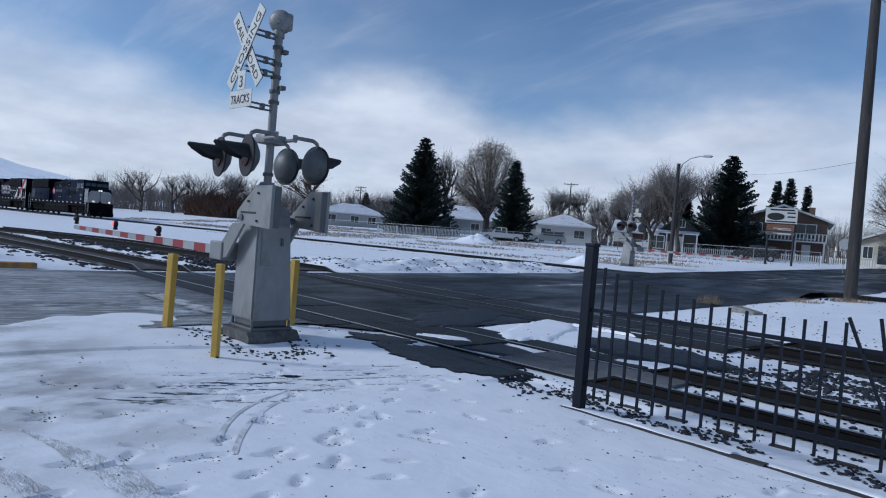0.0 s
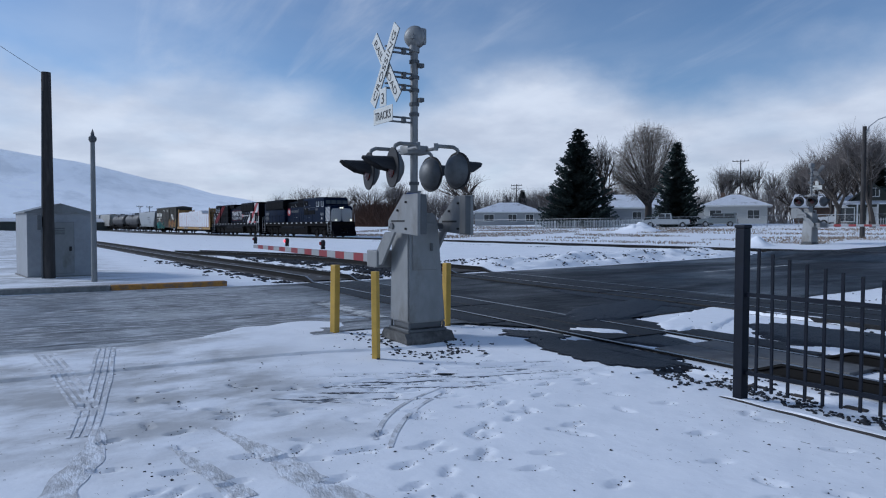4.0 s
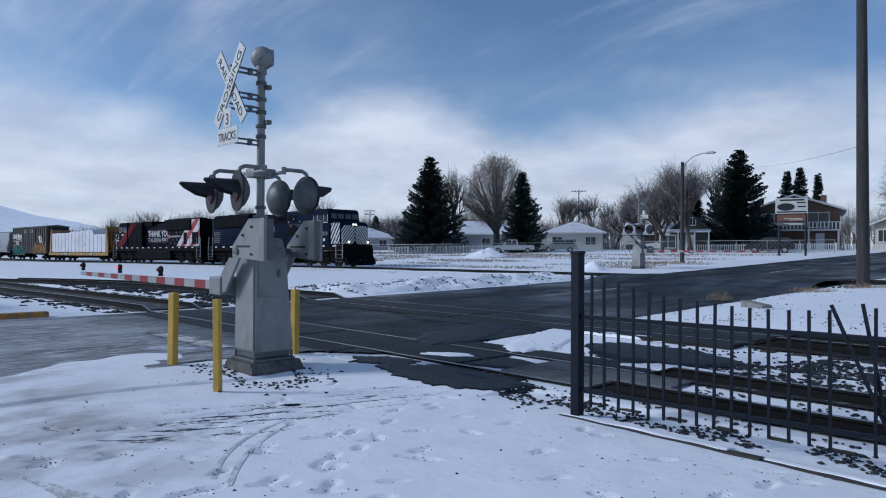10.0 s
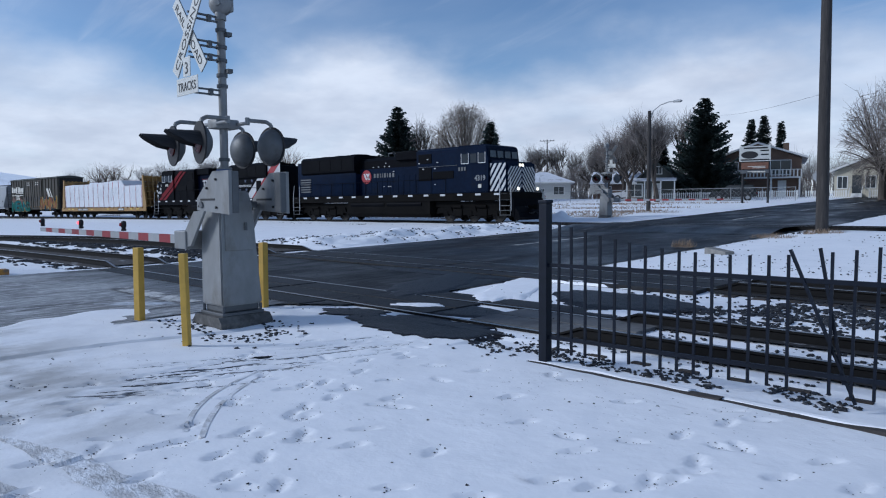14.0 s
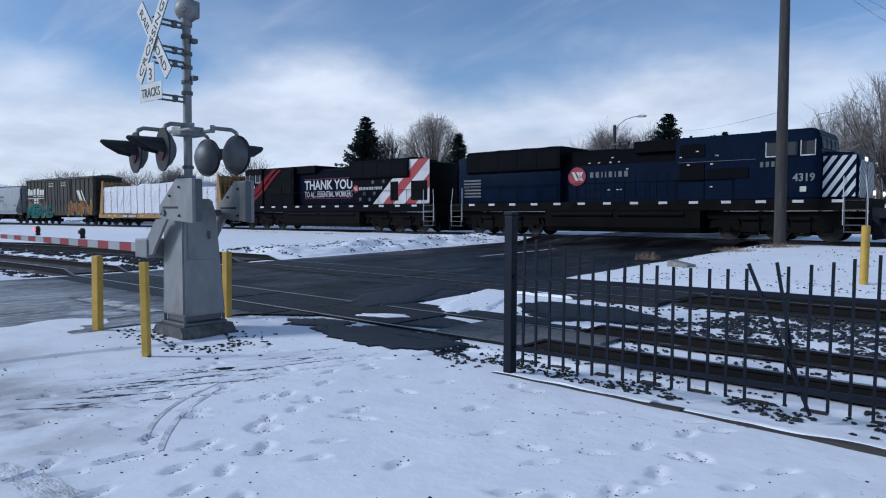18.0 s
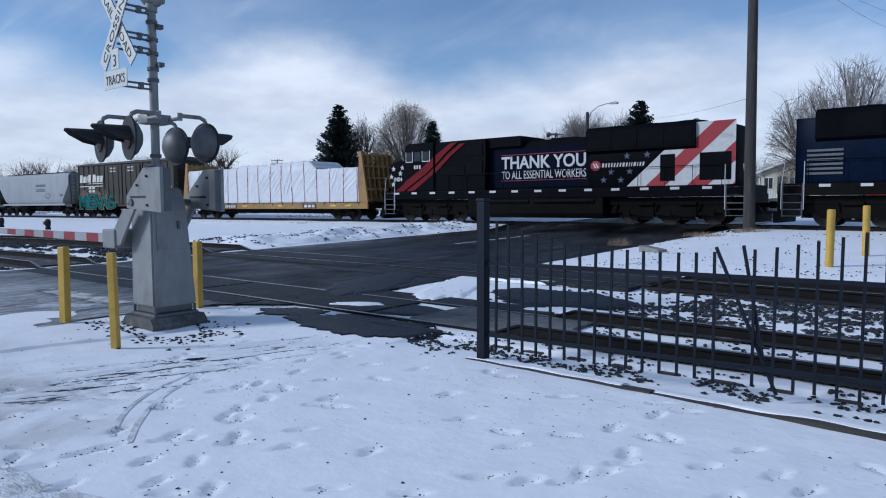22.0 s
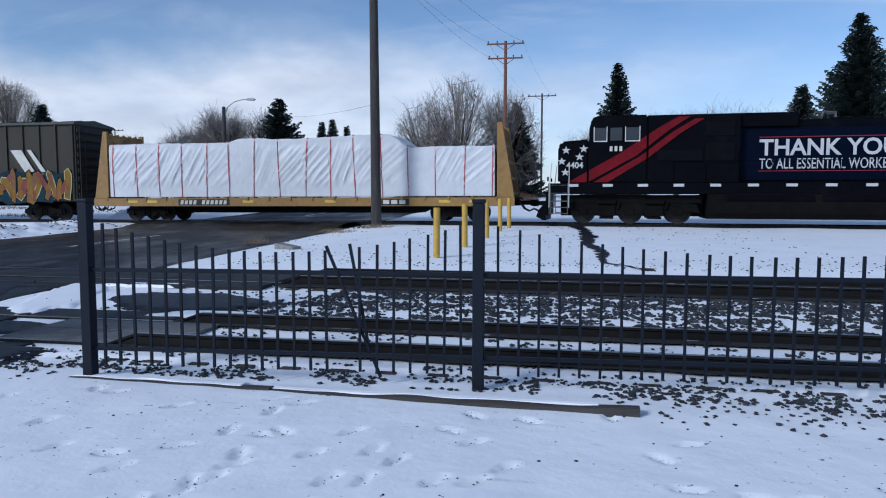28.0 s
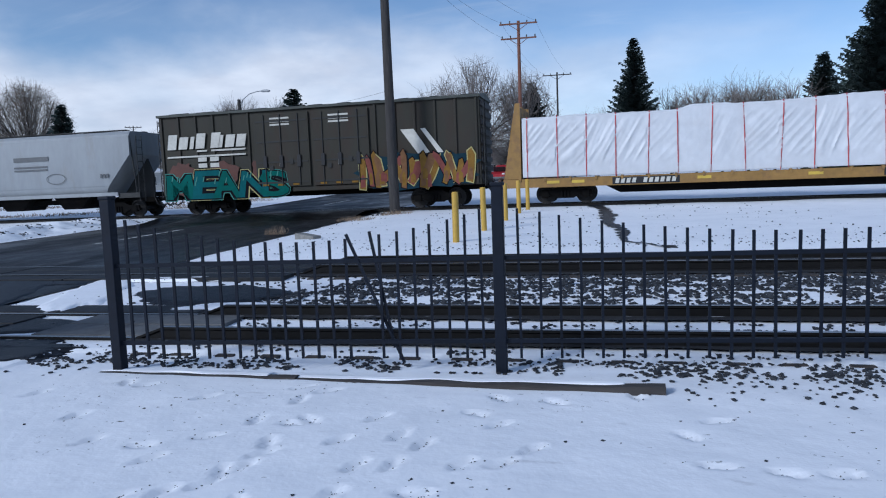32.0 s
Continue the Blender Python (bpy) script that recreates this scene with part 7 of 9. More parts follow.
    plate(body, "emblem", [(4.20, 3.28), (4.80, 3.28), (5.50, 2.30), (4.95, 2.30)], y, DULLWHITE, "slanted white emblem bar")
    plate(body, "emblem", [(5.10, 3.28), (5.32, 3.28), (6.10, 2.30), (5.85, 2.30)], y, DULLWHITE, "slanted white emblem bar")
    tag_letters(body, y)
    graffiti(body, 2.3, 7.4, 0.86, 2.40, y - 0.02, mat("blue spray haze", (0.012, 0.035, 0.05), 0.85, spec=0.12), SPRAYBLACK, [SPRAYOCHRE, PINK, SPRAYOCHRE, TAN], 8, "ochre and pink sprayed shape")
    for e in (-1, 1):
        bm = nb()
        for q in range(9):
            bbox(bm, min(e * 7.7, e * 7.78), max(e * 7.7, e * 7.78), -1.4, 1.4, 1.15 + 0.36 * q, 1.37 + 0.36 * q, 0.03)
        part("end_ribs", bm, BLACK, root, "black corrugated end")
        bm = nb()
        for yy in (-1.35, -0.95):
            rod(bm, (e * 7.85, yy, 0.9), (e * 7.85, yy, 4.3), 0.02, n=6)
        for q in range(9):
            rod(bm, (e * 7.85, -1.35, 1.0 + 0.4 * q), (e * 7.85, -0.95, 1.0 + 0.4 * q), 0.015, n=6)
        part("ladder", bm, OLIVEDK, root)
    return root


def hopper(shade, label, lettered, roof="flat"):
    root = thing("hopper_car", label, "rail car", group="train")
    car_base(root, 8.2, 1.0, shade, "", 6.6)
    bm = nb()
    t = nb()
    prof = [(-1.30, 1.25), (-1.52, 1.6), (-1.55, 3.2), (-1.52, 4.15), (-1.30, 4.36), (1.30, 4.36), (1.52, 4.15), (1.55, 3.2), (1.52, 1.6), (1.30, 1.25)]
    prism(t, prof, "x", -7.75, 7.75)
    for e in (-1, 1):
        bmesh.ops.bisect_plane(t, geom=t.verts[:] + t.edges[:] + t.faces[:], plane_co=(e * 6.1, 0, 1.25), plane_no=Vector((e * 1.75, 0, -1.5)).normalized(), clear_outer=True)
        bmesh.ops.holes_fill(t, edges=[g for g in t.edges if g.is_boundary])
    bmesh.ops.bevel(t, geom=[e for e in t.edges if abs(e.verts[0].co.x - e.verts[1].co.x) > 8], offset=0.06, segments=3, affect="EDGES")
    join(bm, t)
    body = part("body", bm, shade, root, smooth=True)
    for e in (-1, 1):
        bm = nb()
        prism(bm, [(e * 6.3, 1.25), (e * 7.7, 3.0), (e * 8.0, 2.2), (e * 8.0, 1.0), (e * 5.6, 1.0)], "y", -0.06, 0.06)
        for s in (-1, 1):
            box(bm, min(e * 6.9, e * 8.1), max(e * 6.9, e * 8.1), s * 1.40 - 0.06, s * 1.40 + 0.06, 1.0, 1.25)
            rod(bm, (e * 7.95, s * 1.4, 1.0), (e * 7.72, s * 1.4, 4.1), 0.035, n=6)
        part("end_frame", bm, OLIVEDK, root, "dark end framing")
        bm = nb()
        for q in range(9):
            rod(bm, (e * 8.1, -1.45, 1.0 + 0.36 * q), (e * 8.1, -1.0, 1.0 + 0.36 * q), 0.016, n=6)
        for yy in (-1.45, -1.0):
            rod(bm, (e * 8.1, yy, 0.8), (e * 8.1, yy, 4.1), 0.022, n=6)
        part("ladder", bm, OLIVEDK, root)
    for k in range(3):
        bm = nb()
        prism(bm, [(-4.9 + 3.6 * k, 1.35), (-2.3 + 3.6 * k, 1.35), (-3.1 + 3.6 * k, 0.5), (-4.1 + 3.6 * k, 0.5)], "y", -0.8, 0.8)
        part("chute", bm, UNDER, root, "dark discharge chute")
    bm = nb()
    box(bm, -6.9, 6.9, -1.55, -1.45, 1.12, 1.30)
    box(bm, -6.9, 6.9, 1.45, 1.55, 1.12, 1.30)
    part("side_sill", bm, shade, root)
    bm = nb()
    for s in (-1, 1):
        box(bm, -7.2, 7.2, s * 0.75 - 0.18, s * 0.75 + 0.18, 4.44, 4.48)
    for k in range(6):
        bbox(bm, -6.2 + 2.1 * k, -5.0 + 2.1 * k, -0.4, 0.4, 4.34, 4.52, 0.03)
    part("roof_walk", bm, OLIVEDK, root, "roof hatches and walkway")
    if lettered:
        y = -1.575
        lettering(body, (7,), 2.0, 3.05, y, 0.36, GREYDARK, -1, 2.1, 0.006, "dark grey bar of lettering")
        bm = nb()
        for q in range(2):
            box(bm, 0.95, 2.95, y - 0.004, y + 0.004, 2.72 - 0.16 * q, 2.80 - 0.16 * q)
        part("small_bars", bm, GREYDARK, body, "unreadable small lines")
        bm = nb()
        for i in range(24):
            a0, a1 = 6.283 * i / 24, 6.283 * (i + 1) / 24
            rod(bm, (3.4 + 0.55 * math.cos(a0), y, 2.1 + 0.26 * math.sin(a0)), (3.4 + 0.55 * math.cos(a1), y, 2.1 + 0.26 * math.sin(a1)), 0.015, n=4, caps=False)
        part("emblem_ring", bm, GREYDARK, body, "thin oval emblem")
        for q in range(3):
            plate(body, "notice", [(6.0 + 0.18 * q, 2.05), (6.12 + 0.18 * q, 2.05), (6.12 + 0.18 * q, 2.25), (6.0 + 0.18 * q, 2.25)], y, GREYDARK, "", 0.01)
    return root


def tank_car():
    root = thing("tank_car", "dark grimy tank car with rounded ends", "rail car", group="train")
    car_base(root, 8.4, 1.0, TANKBLACK, "", 6.4)
    bm = nb()
    lathe(bm, [(0, -7.6), (0.7, -7.5), (1.2, -7.2), (1.48, -6.7), (1.5, -6.4), (1.5, 6.4), (1.48, 6.7), (1.2, 7.2), (0.7, 7.5), (0, 7.6)], 28, Matrix.Translation((0, 0, 2.6)) @ Matrix.Rotation(radians(90), 4, "Y"))
    tank = part("tank", bm, TANKBLACK, root, smooth=True)
    bm = nb()
    lathe(bm, [(0.55, 4.0), (0.55, 4.35), (0.4, 4.4), (0, 4.4)], 16)
    part("dome", bm, TANKBLACK, tank)
    bm = nb()
    for x in (-1.6, 1.6):
        pipe(bm, [(x, -1.5, 1.0), (x, -1.35, 4.2), (x, 1.35, 4.2)], 0.03, 6)
    box(bm, -1.6, 1.6, -1.5, 1.5, 3.72, 3.77)
    part("platform", bm, OLIVEDK, root, "small platform and ladder")
    bm = nb()
    for s in (-1, 1):
        box(bm, -8.3, 8.3, s * 1.4 - 0.05, s * 1.4 + 0.05, 1.0, 1.12)
    for x in (-6.4, 6.4):
        box(bm, x - 0.5, x + 0.5, -1.2, 1.2, 0.95, 1.75)
    part("saddle", bm, UNDER, root)
    return root


def reshape(root, fn):
    """Moves every point of a vehicle's body by fn; trucks and letters only shift."""
    for o in root.children_recursive:
        if o.name.startswith("wheelset"):
            continue
        if o.matrix_basis == Matrix.Identity(4) and o.data:
            for v in o.data.vertices:
                v.co = fn(v.co)
        elif o.name.startswith("truck"):
            o.matrix_basis.translation = (fn(o.matrix_basis.translation).x, 0, 0)
        else:
            o.matrix_basis.translation = fn(o.matrix_basis.translation)
    return root


def loco_fit(p):
    z = p.z
    if z > 1.58:
        z = 1.76 + (z - 1.58) * 0.914
    elif z > 0.95:
        z = 0.95 + (z - 0.95) * 1.286
    return Vector((p.x, p.y, z))


def flat_fit(p):
    return Vector((p.x * 1.0687, p.y, p.z))


def box_fit(p):
    return Vector((p.x * 1.05, p.y, p.z if p.z < 1 else 1 + (p.z - 1) * 1.14))


# (vehicle, its middle along the track at the 22nd second, turned about)
TRAIN = [(reshape(locomotive("blue"), loco_fit), 4.25, False), (reshape(locomotive("tribute"), loco_fit), -18.80, True), (reshape(bulkhead_flat(), flat_fit), -41.62, False), (reshape(box_car(), box_fit), -61.30, False),
         (hopper(HOPPERGREY, "pale grey covered hopper car with faint lettering", True), -78.9, False),
         (tank_car(), -97.2, False), (tank_car(), -115.5, False),
         (hopper(mat("hopper tan", (0.30, 0.29, 0.26), 0.65, 0, 0.15, 3.0, 0.08), "dull grey-brown covered hopper car", False), -133.8, False),
         (hopper(HOPPERGREY, "pale grey covered hopper car", False), -152.1, False),
         (hopper(mat("hopper dark", (0.13, 0.12, 0.11), 0.65, 0, 0.2, 3.0, 0.08), "dark brown covered hopper car", False), -170.4, False)]

# ---- beyond the tracks ----
NEEDLE = mat("spruce needles", (0.034, 0.052, 0.046), 0.85, 0, 0.3, 2.0, 0, island=0.45)
BARK = mat("grey bark", (0.075, 0.062, 0.052), 0.95, 0, 0.3, 5.0, 0.2)
TWIG = mat("bare twigs", (0.20, 0.175, 0.158), 0.95, 0, 0.3, 5.0, 0, island=0.25)
WILLOW = mat("willow twigs", (0.27, 0.225, 0.185), 0.95, 0, 0.3, 5.0, 0, island=0.25)
SHRUB = mat("rusty shrub", (0.105, 0.060, 0.042), 0.95, 0, 0.35, 4.0, 0, island=0.3)
WINDOW = mat("window glass", (0.03, 0.035, 0.04), 0.1, 0, 0.1, 3.0, 0)
HOUSEWHITE = mat("white siding", (0.46, 0.47, 0.45), 0.7, 0, 0.08, 4.0, 0.08, stretch=(0.3, 0.3, 6))
HOUSEGREY = mat("grey siding", (0.30, 0.31, 0.31), 0.7, 0, 0.1, 4.0, 0.08, stretch=(0.3, 0.3, 6))
HOUSECREAM = mat("cream siding", (0.50, 0.46, 0.36), 0.7, 0, 0.08, 4.0, 0.08, stretch=(0.3, 0.3, 6))
HOUSEBROWN = mat("brown brick", (0.13, 0.085, 0.062), 0.85, 0, 0.2, 7.0, 0.1)
HOUSEDARK = mat("dark green siding", (0.060, 0.065, 0.058), 0.8, 0, 0.15, 4.0, 0.08)
ROOFDARK = mat("dark shingles", (0.07, 0.065, 0.065), 0.9, 0, 0.3, 6.0, 0.2)
ROOFSNOW = mat("snowy roof", (0.66, 0.68, 0.72), 0.8, 0, 0.12, 3.0, 0.2, (0.16, 0.15, 0.15), (0.56, 0.70), 0.7)
TRIM = mat("white trim", (0.66, 0.66, 0.64), 0.6, 0, 0.06, 4.0, 0)
WIRE = mat("wire", (0.02, 0.02, 0.022), 0.7, 0, 0.1, 4.0, 0)
GALV = mat("galvanised", (0.30, 0.31, 0.32), 0.5, 0.4, 0.15, 6.0, 0)


def ground_at(x, y):
    return land(x, y) - 0.05


def conifer(x, y, top, r, label, seed, lean=0.0, bare=0.04):
    """Trunk and drooping whorls of needle sprays."""
    rr = random.Random(seed)
    z0 = ground_at(x, y)
    h = top - z0
    root = thing("spruce_tree", label, "tree", pose(x, y, z0, 0, lean, rr.uniform(0, 360)), "background trees")
    bm = nb()
    rod(bm, (0, 0, -0.3), (0, 0, h * 0.96), 0.028 * h, 0.02, 8)
    part("trunk", bm, BARK, root)
    vs, fs = [], []
    levels = int(h * 3.6)
    lobes = [rr.uniform(0.8, 1.14) for _ in range(11)]
    for L in range(levels):
        k = bare + (1 - bare) * (L + 0.5 * rr.random()) / levels
        reach = r * 1.22 * ((1 - k) ** 0.80) * (1.0 if k > 0.12 else 0.75 + 2 * k) + 0.12
        n = max(6, int(7 + reach * 2.4))
        for i in range(n):
            a = rr.uniform(0, 6.283)
            ln = reach * rr.uniform(0.66, 1.10) * lobes[int(a / 6.284 * 11 + L * 0.37) % 11]
            d = Vector((math.cos(a), math.sin(a), 0))
            sidev = Vector((-d.y, d.x, 0))
            z = h * k + rr.uniform(-0.32, 0.32)
            tilt = 0.35 * k - 0.22 + rr.uniform(-0.1, 0.1)
            m = max(3, int(ln / 0.24))
            for j in range(m):
                q = (j + 0.6) / m
                c = Vector((0, 0, z)) + d * ln * q + Vector((0, 0, ln * (tilt * q - 0.16 * math.sin(q * 3.14) + 0.10 * q * q)))
                w = (0.62 * (1.08 - 0.7 * q) + 0.12) * rr.uniform(0.75, 1.25)
                for s in (-1, 1):
                    b = len(vs)
                    e = c + sidev * s * w + d * rr.uniform(0.05, 0.35) + Vector((0, 0, -rr.uniform(0.0, 0.30)))
                    vs += [tuple(c - d * 0.18), tuple(c + d * 0.24 + Vector((0, 0, 0.06))), tuple(e)]
                    fs.append((b, b + 1, b + 2))
                b = len(vs)
                vs += [tuple(c - d * 0.12), tuple(c + d * 0.14), tuple(c + d * 0.1 + sidev * rr.uniform(-0.12, 0.12) + Vector((0, 0, -rr.uniform(0.15, 0.42))))]
                fs.append((b, b + 1, b + 2))
    me = bpy.data.meshes.new("crown")
    me.from_pydata(vs, [], fs)
    part("crown", me, NEEDLE, root, "dark green needle crown")
    return root


def limb_mesh(h, spread_, seed, twig_n, up_bias, levels=4, r0=None, fork=(2, 3)):
    """Tapered limbs that fork again and again; returns thick wood and fine twigs as two lists."""
    rr = random.Random(seed)
    wood, twigs = [], []

    def jitter(s, z=0.0):
        return Vector((rr.gauss(0, s), rr.gauss(0, s), rr.gauss(z, s * 0.6)))

    def spray(p, d, ln, r):
        m = p + (d + jitter(0.25, 0.1)).normalized() * ln * 0.55
        twigs.append((p, m, r, r * 0.7))
        for _ in range(2):
            twigs.append((m, m + (d + jitter(0.45, 0.15)).normalized() * ln * rr.uniform(0.35, 0.7), r * 0.6, 0.006))

    def grow(p, d, ln, rad, depth):
        q = p
        for k in range(3):
            d2 = (d + jitter(0.12, up_bias * 0.07)).normalized()
            e = q + d2 * ln / 3
            (wood if rad > 0.035 else twigs).append((q, e, rad * (1 - 0.13 * k), rad * (1 - 0.13 * (k + 1))))
            q, d = e, d2
            if depth >= 2:
                for _ in range(1):
                    spray(q, (d + jitter(0.7, 0.2)).normalized(), ln * rr.uniform(0.5, 0.9), max(0.010, min(0.024, rad * 0.35)))
        if depth >= levels:
            for _ in range(twig_n):
                spray(q, (d + jitter(0.4, 0.2)).normalized(), ln * rr.uniform(0.8, 1.5), 0.012)
            return
        for _ in range(rr.randint(*fork)):
            s = (d + jitter(spread_ * 0.85, 0.22 * up_bias)).normalized()
            grow(q, s, ln * rr.uniform(0.70, 0.95), rad * 0.60, depth + 1)

    first = h * 0.17
    grow(Vector((0, 0, -0.2)), Vector((0, 0, 1)), first, r0 or 0.022 * h, 0)
    return wood, twigs


def segs(bm, items, n):
    for a, b, r0, r1 in items:
        if (b - a).length > 1e-4:
            rod(bm, a, b, r0, r1, n, False)


def segs_mesh(items):
    """Three-sided slivers, fast."""
    vs, fs = [], []
    for a, b, r0, r1 in items:
        d = (b - a)
        if d.length < 1e-4:
            continue
        d.normalize()
        u = d.orthogonal().normalized()
        w = d.cross(u)
        k = len(vs)
        for p, r in ((a, r0), (b, r1)):
            for c, s in ((1, 0), (-0.5, 0.866), (-0.5, -0.866)):
                vs.append(tuple(p + u * r * c + w * r * s))
        fs += [(k, k + 1, k + 4, k + 3), (k + 1, k + 2, k + 5, k + 4), (k + 2, k, k + 3, k + 5)]
    me = bpy.data.meshes.new("twigs")
    me.from_pydata(vs, [], fs)
    return me


def bare_tree(x, y, top, label, seed, spread_=0.42, twig_n=4, up=1.0, levels=4, twig=None, wide=1.0, name="bare_tree", fork=(3, 4)):
    z0 = ground_at(x, y)
    wood, twigs = limb_mesh(top - z0, spread_, seed, twig_n, up, levels, fork=fork)
    high = max(max(s[1].z for s in wood), max(s[1].z for s in twigs) if twigs else 0)
    k = (top - z0) / high
    root = thing(name, label, "tree", pose(x, y, z0), "background trees")
    fix = Matrix.Diagonal((k * wide, k * wide, k, 1))
    bm = nb()
    segs(bm, wood, 6)
    bmesh.ops.transform(bm, matrix=fix, verts=bm.verts)
    part("trunk", bm, BARK, root, "grey trunk and limbs")
    me = segs_mesh(twigs)
    me.transform(fix)
    part("crown", me, twig or TWIG, root, "fine leafless twigs")
    return root


def round_tree(x, y, top, rad, label, seed, middle=0.62, low=-0.55, limbs=30, whips=1500, name="bare_tree", twig=None, trunk=0.40):
    """A leafless tree with a full round crown: curved limbs that end in fine whips, all reaching one uneven outline."""
    rr = random.Random(seed)
    z0 = ground_at(x, y)
    h = top - z0
    root = thing(name, label, "tree", pose(x, y, z0), "background trees")
    core, axes = Vector((0, 0, h * middle)), Vector((rad, rad, h * (1 - middle)))
    wood, twigs, lines = [], [], []

    def out(d, k):
        lobe = 1 + 0.10 * noise.noise(d * 2.3 + Vector((seed, 0, 0))) + 0.06 * noise.noise(d * 6.0 + Vector((0, seed, 0)))
        return core + Vector((d.x * axes.x, d.y * axes.y, d.z * axes.z * (1.0 if d.z > 0 else 0.85))) * k * lobe

    for k in range(limbs):
        a, dz = rr.uniform(0, 6.283), rr.uniform(low, 1.0)
        d = Vector((math.cos(a) * math.sqrt(1 - dz * dz), math.sin(a) * math.sqrt(1 - dz * dz), dz))
        p, tip = Vector((rr.gauss(0, 0.15), rr.gauss(0, 0.15), h * rr.uniform(0.16, 0.30))), out(d, rr.uniform(0.70, 0.92))
        bend = (p + tip) / 2 + Vector((0, 0, 0.10 * h * (0.4 - dz))) + Vector((rr.gauss(0, 0.3), rr.gauss(0, 0.3), 0))
        pts = [p * (1 - t) ** 2 + bend * 2 * t * (1 - t) + tip * t * t for t in (0, 0.2, 0.4, 0.6, 0.8, 1.0)]
        for j in range(5):
            wood.append((pts[j], pts[j + 1], 0.13 * (1 - j / 5.6), 0.13 * (1 - (j + 1) / 5.6)))
        lines.append((pts, d))
    for k in range(whips):
        pts, d = rr.choice(lines)
        j, f = rr.randint(1, 4), rr.random()
        p = pts[j].lerp(pts[j + 1], f)
        e = (d + Vector((rr.gauss(0, 0.34), rr.gauss(0, 0.34), rr.gauss(0, 0.30)))).normalized()
        tip = out(e, rr.uniform(0.80, 1.02))
        m = p.lerp(tip, 0.5) + Vector((rr.gauss(0, 0.15), rr.gauss(0, 0.15), rr.gauss(0.05, 0.15)))
        twigs += [(p, m, 0.028, 0.018), (m, tip, 0.018, 0.006)]
        for _ in range(3):
            b = m.lerp(tip, rr.uniform(0.0, 0.7))
            g = b.lerp(tip, 1.0) + Vector((rr.gauss(0, 0.55), rr.gauss(0, 0.55), rr.gauss(0, 0.45)))
            twigs.append((b, b.lerp(g, rr.uniform(0.4, 0.9)), 0.012, 0.005))
    bm = nb()
    rod(bm, (0, 0, -0.3), (0, 0, h * 0.24), trunk, trunk * 0.8, 10)
    segs(bm, wood, 6)
    part("trunk", bm, BARK, root, "grey trunk and limbs")
    part("crown", segs_mesh(twigs), twig or TWIG, root, "fine leafless twigs")
    return root


# spruces and the trees before the cottage
bare_tree(-39.9, 73.4, 11.8, "leafless tree in front of the dark cottage", 143, 0.40, 3, 0.9)
bare_tree(-35.6, 72.0, 12.6, "leafless tree in front of the dark cottage", 144, 0.40, 3, 0.9)
conifer(-73.5, 67.6, 15.6, 5.0, "broad dark green spruce with an uneven crown", 21, 0, 0.08)
conifer(-60.6, 73.0, 12.7, 3.3, "slim pointed dark green spruce", 22)
conifer(-35.2, 83.0, 14.2, 4.7, "tall dense dark green spruce beside a house", 23, 0, 0.05)
conifer(-45.8, 127.2, 16.1, 2.6, "distant dark spruce behind the roofs", 24)
conifer(-43.9, 127.9, 16.6, 2.8, "distant dark spruce behind the roofs", 25)
conifer(-41.0, 128.8, 15.5, 1.6, "thin leaning distant spruce", 26, 4)
conifer(6.8, 90.3, 18.4, 4.0, "tall narrow dark spruce", 27)
conifer(28.6, 74.6, 19.6, 6.0, "very tall broad dark spruce", 28)
conifer(30.0, 96.2, 16.3, 4.2, "small dark spruce with a rounded top", 29)
conifer(-119.0, 93.0, 9.5, 1.7, "small distant dark green spruce", 30)
conifer(-43.0, 88.0, 9.2, 2.4, "low dark evergreen behind a porch", 31)
# leafless trees
round_tree(-70.0, 78.2, 17.2, 5.9, "big leafless willow with a dense dome of twigs", 41, 0.56, -0.8, 52, 1500, "willow_tree", WILLOW, 0.55)
bare_tree(-73.2, 72.4, 14.6, "leafless tree with twisted limbs", 42, 0.40, 3, 0.7, 4)
bare_tree(-48.8, 87.4, 13.0, "leafless tree behind the street lamp", 43, 0.44, 3, 0.9)
bare_tree(-43.2, 85.0, 13.2, "leafless tree behind the street lamp", 44, 0.42, 3, 0.9)
bare_tree(-40.2, 86.6, 14.4, "leafless tree beside the dense spruce", 45, 0.40, 3, 0.9)
bare_tree(-53.4, 92.0, 11.5, "leafless tree among houses", 46, 0.45, 3, 1.0)
bare_tree(-86.1, 116.7, 14.9, "leafless tree behind the white house", 47, 0.46, 3, 0.9)
bare_tree(-80.0, 121.0, 14.5, "leafless tree behind the white house", 48, 0.46, 3, 0.9)
bare_tree(-74.5, 118.0, 13.0, "leafless tree behind the white house", 49, 0.46, 3, 0.9)
round_tree(-10.7, 74.0, 15.6, 5.2, "large spreading leafless tree beside a street", 50, 0.48, -0.9, 40, 950)
round_tree(-15.0, 76.5, 13.4, 4.0, "large spreading leafless tree beside a street", 51, 0.48, -0.9, 32, 650)
round_tree(-6.0, 78.0, 14.2, 4.6, "dense leafless tree beside a street", 52, 0.46, -0.9, 36, 850)
conifer(-5.2, 80.5, 12.6, 3.4, "dark evergreen standing among leafless trees", 39)
bare_tree(14.8, 94.6, 13.6, "leafless tree behind the train", 53, 0.46, 3, 0.7, wide=1.15)
bare_tree(19.4, 93.5, 15.4, "leafless tree behind the train", 54, 0.46, 3, 0.7, wide=1.2)
bare_tree(23.8, 92.8, 14.6, "leafless tree behind the train", 55, 0.46, 3, 0.7, wide=1.15)
bare_tree(2.6, 97.0, 12.0, "leafless tree behind the train", 56, 0.46, 3, 0.7)
bare_tree(36.0, 88.0, 13.0, "leafless tree behind the train", 57, 0.46, 3, 0.7)
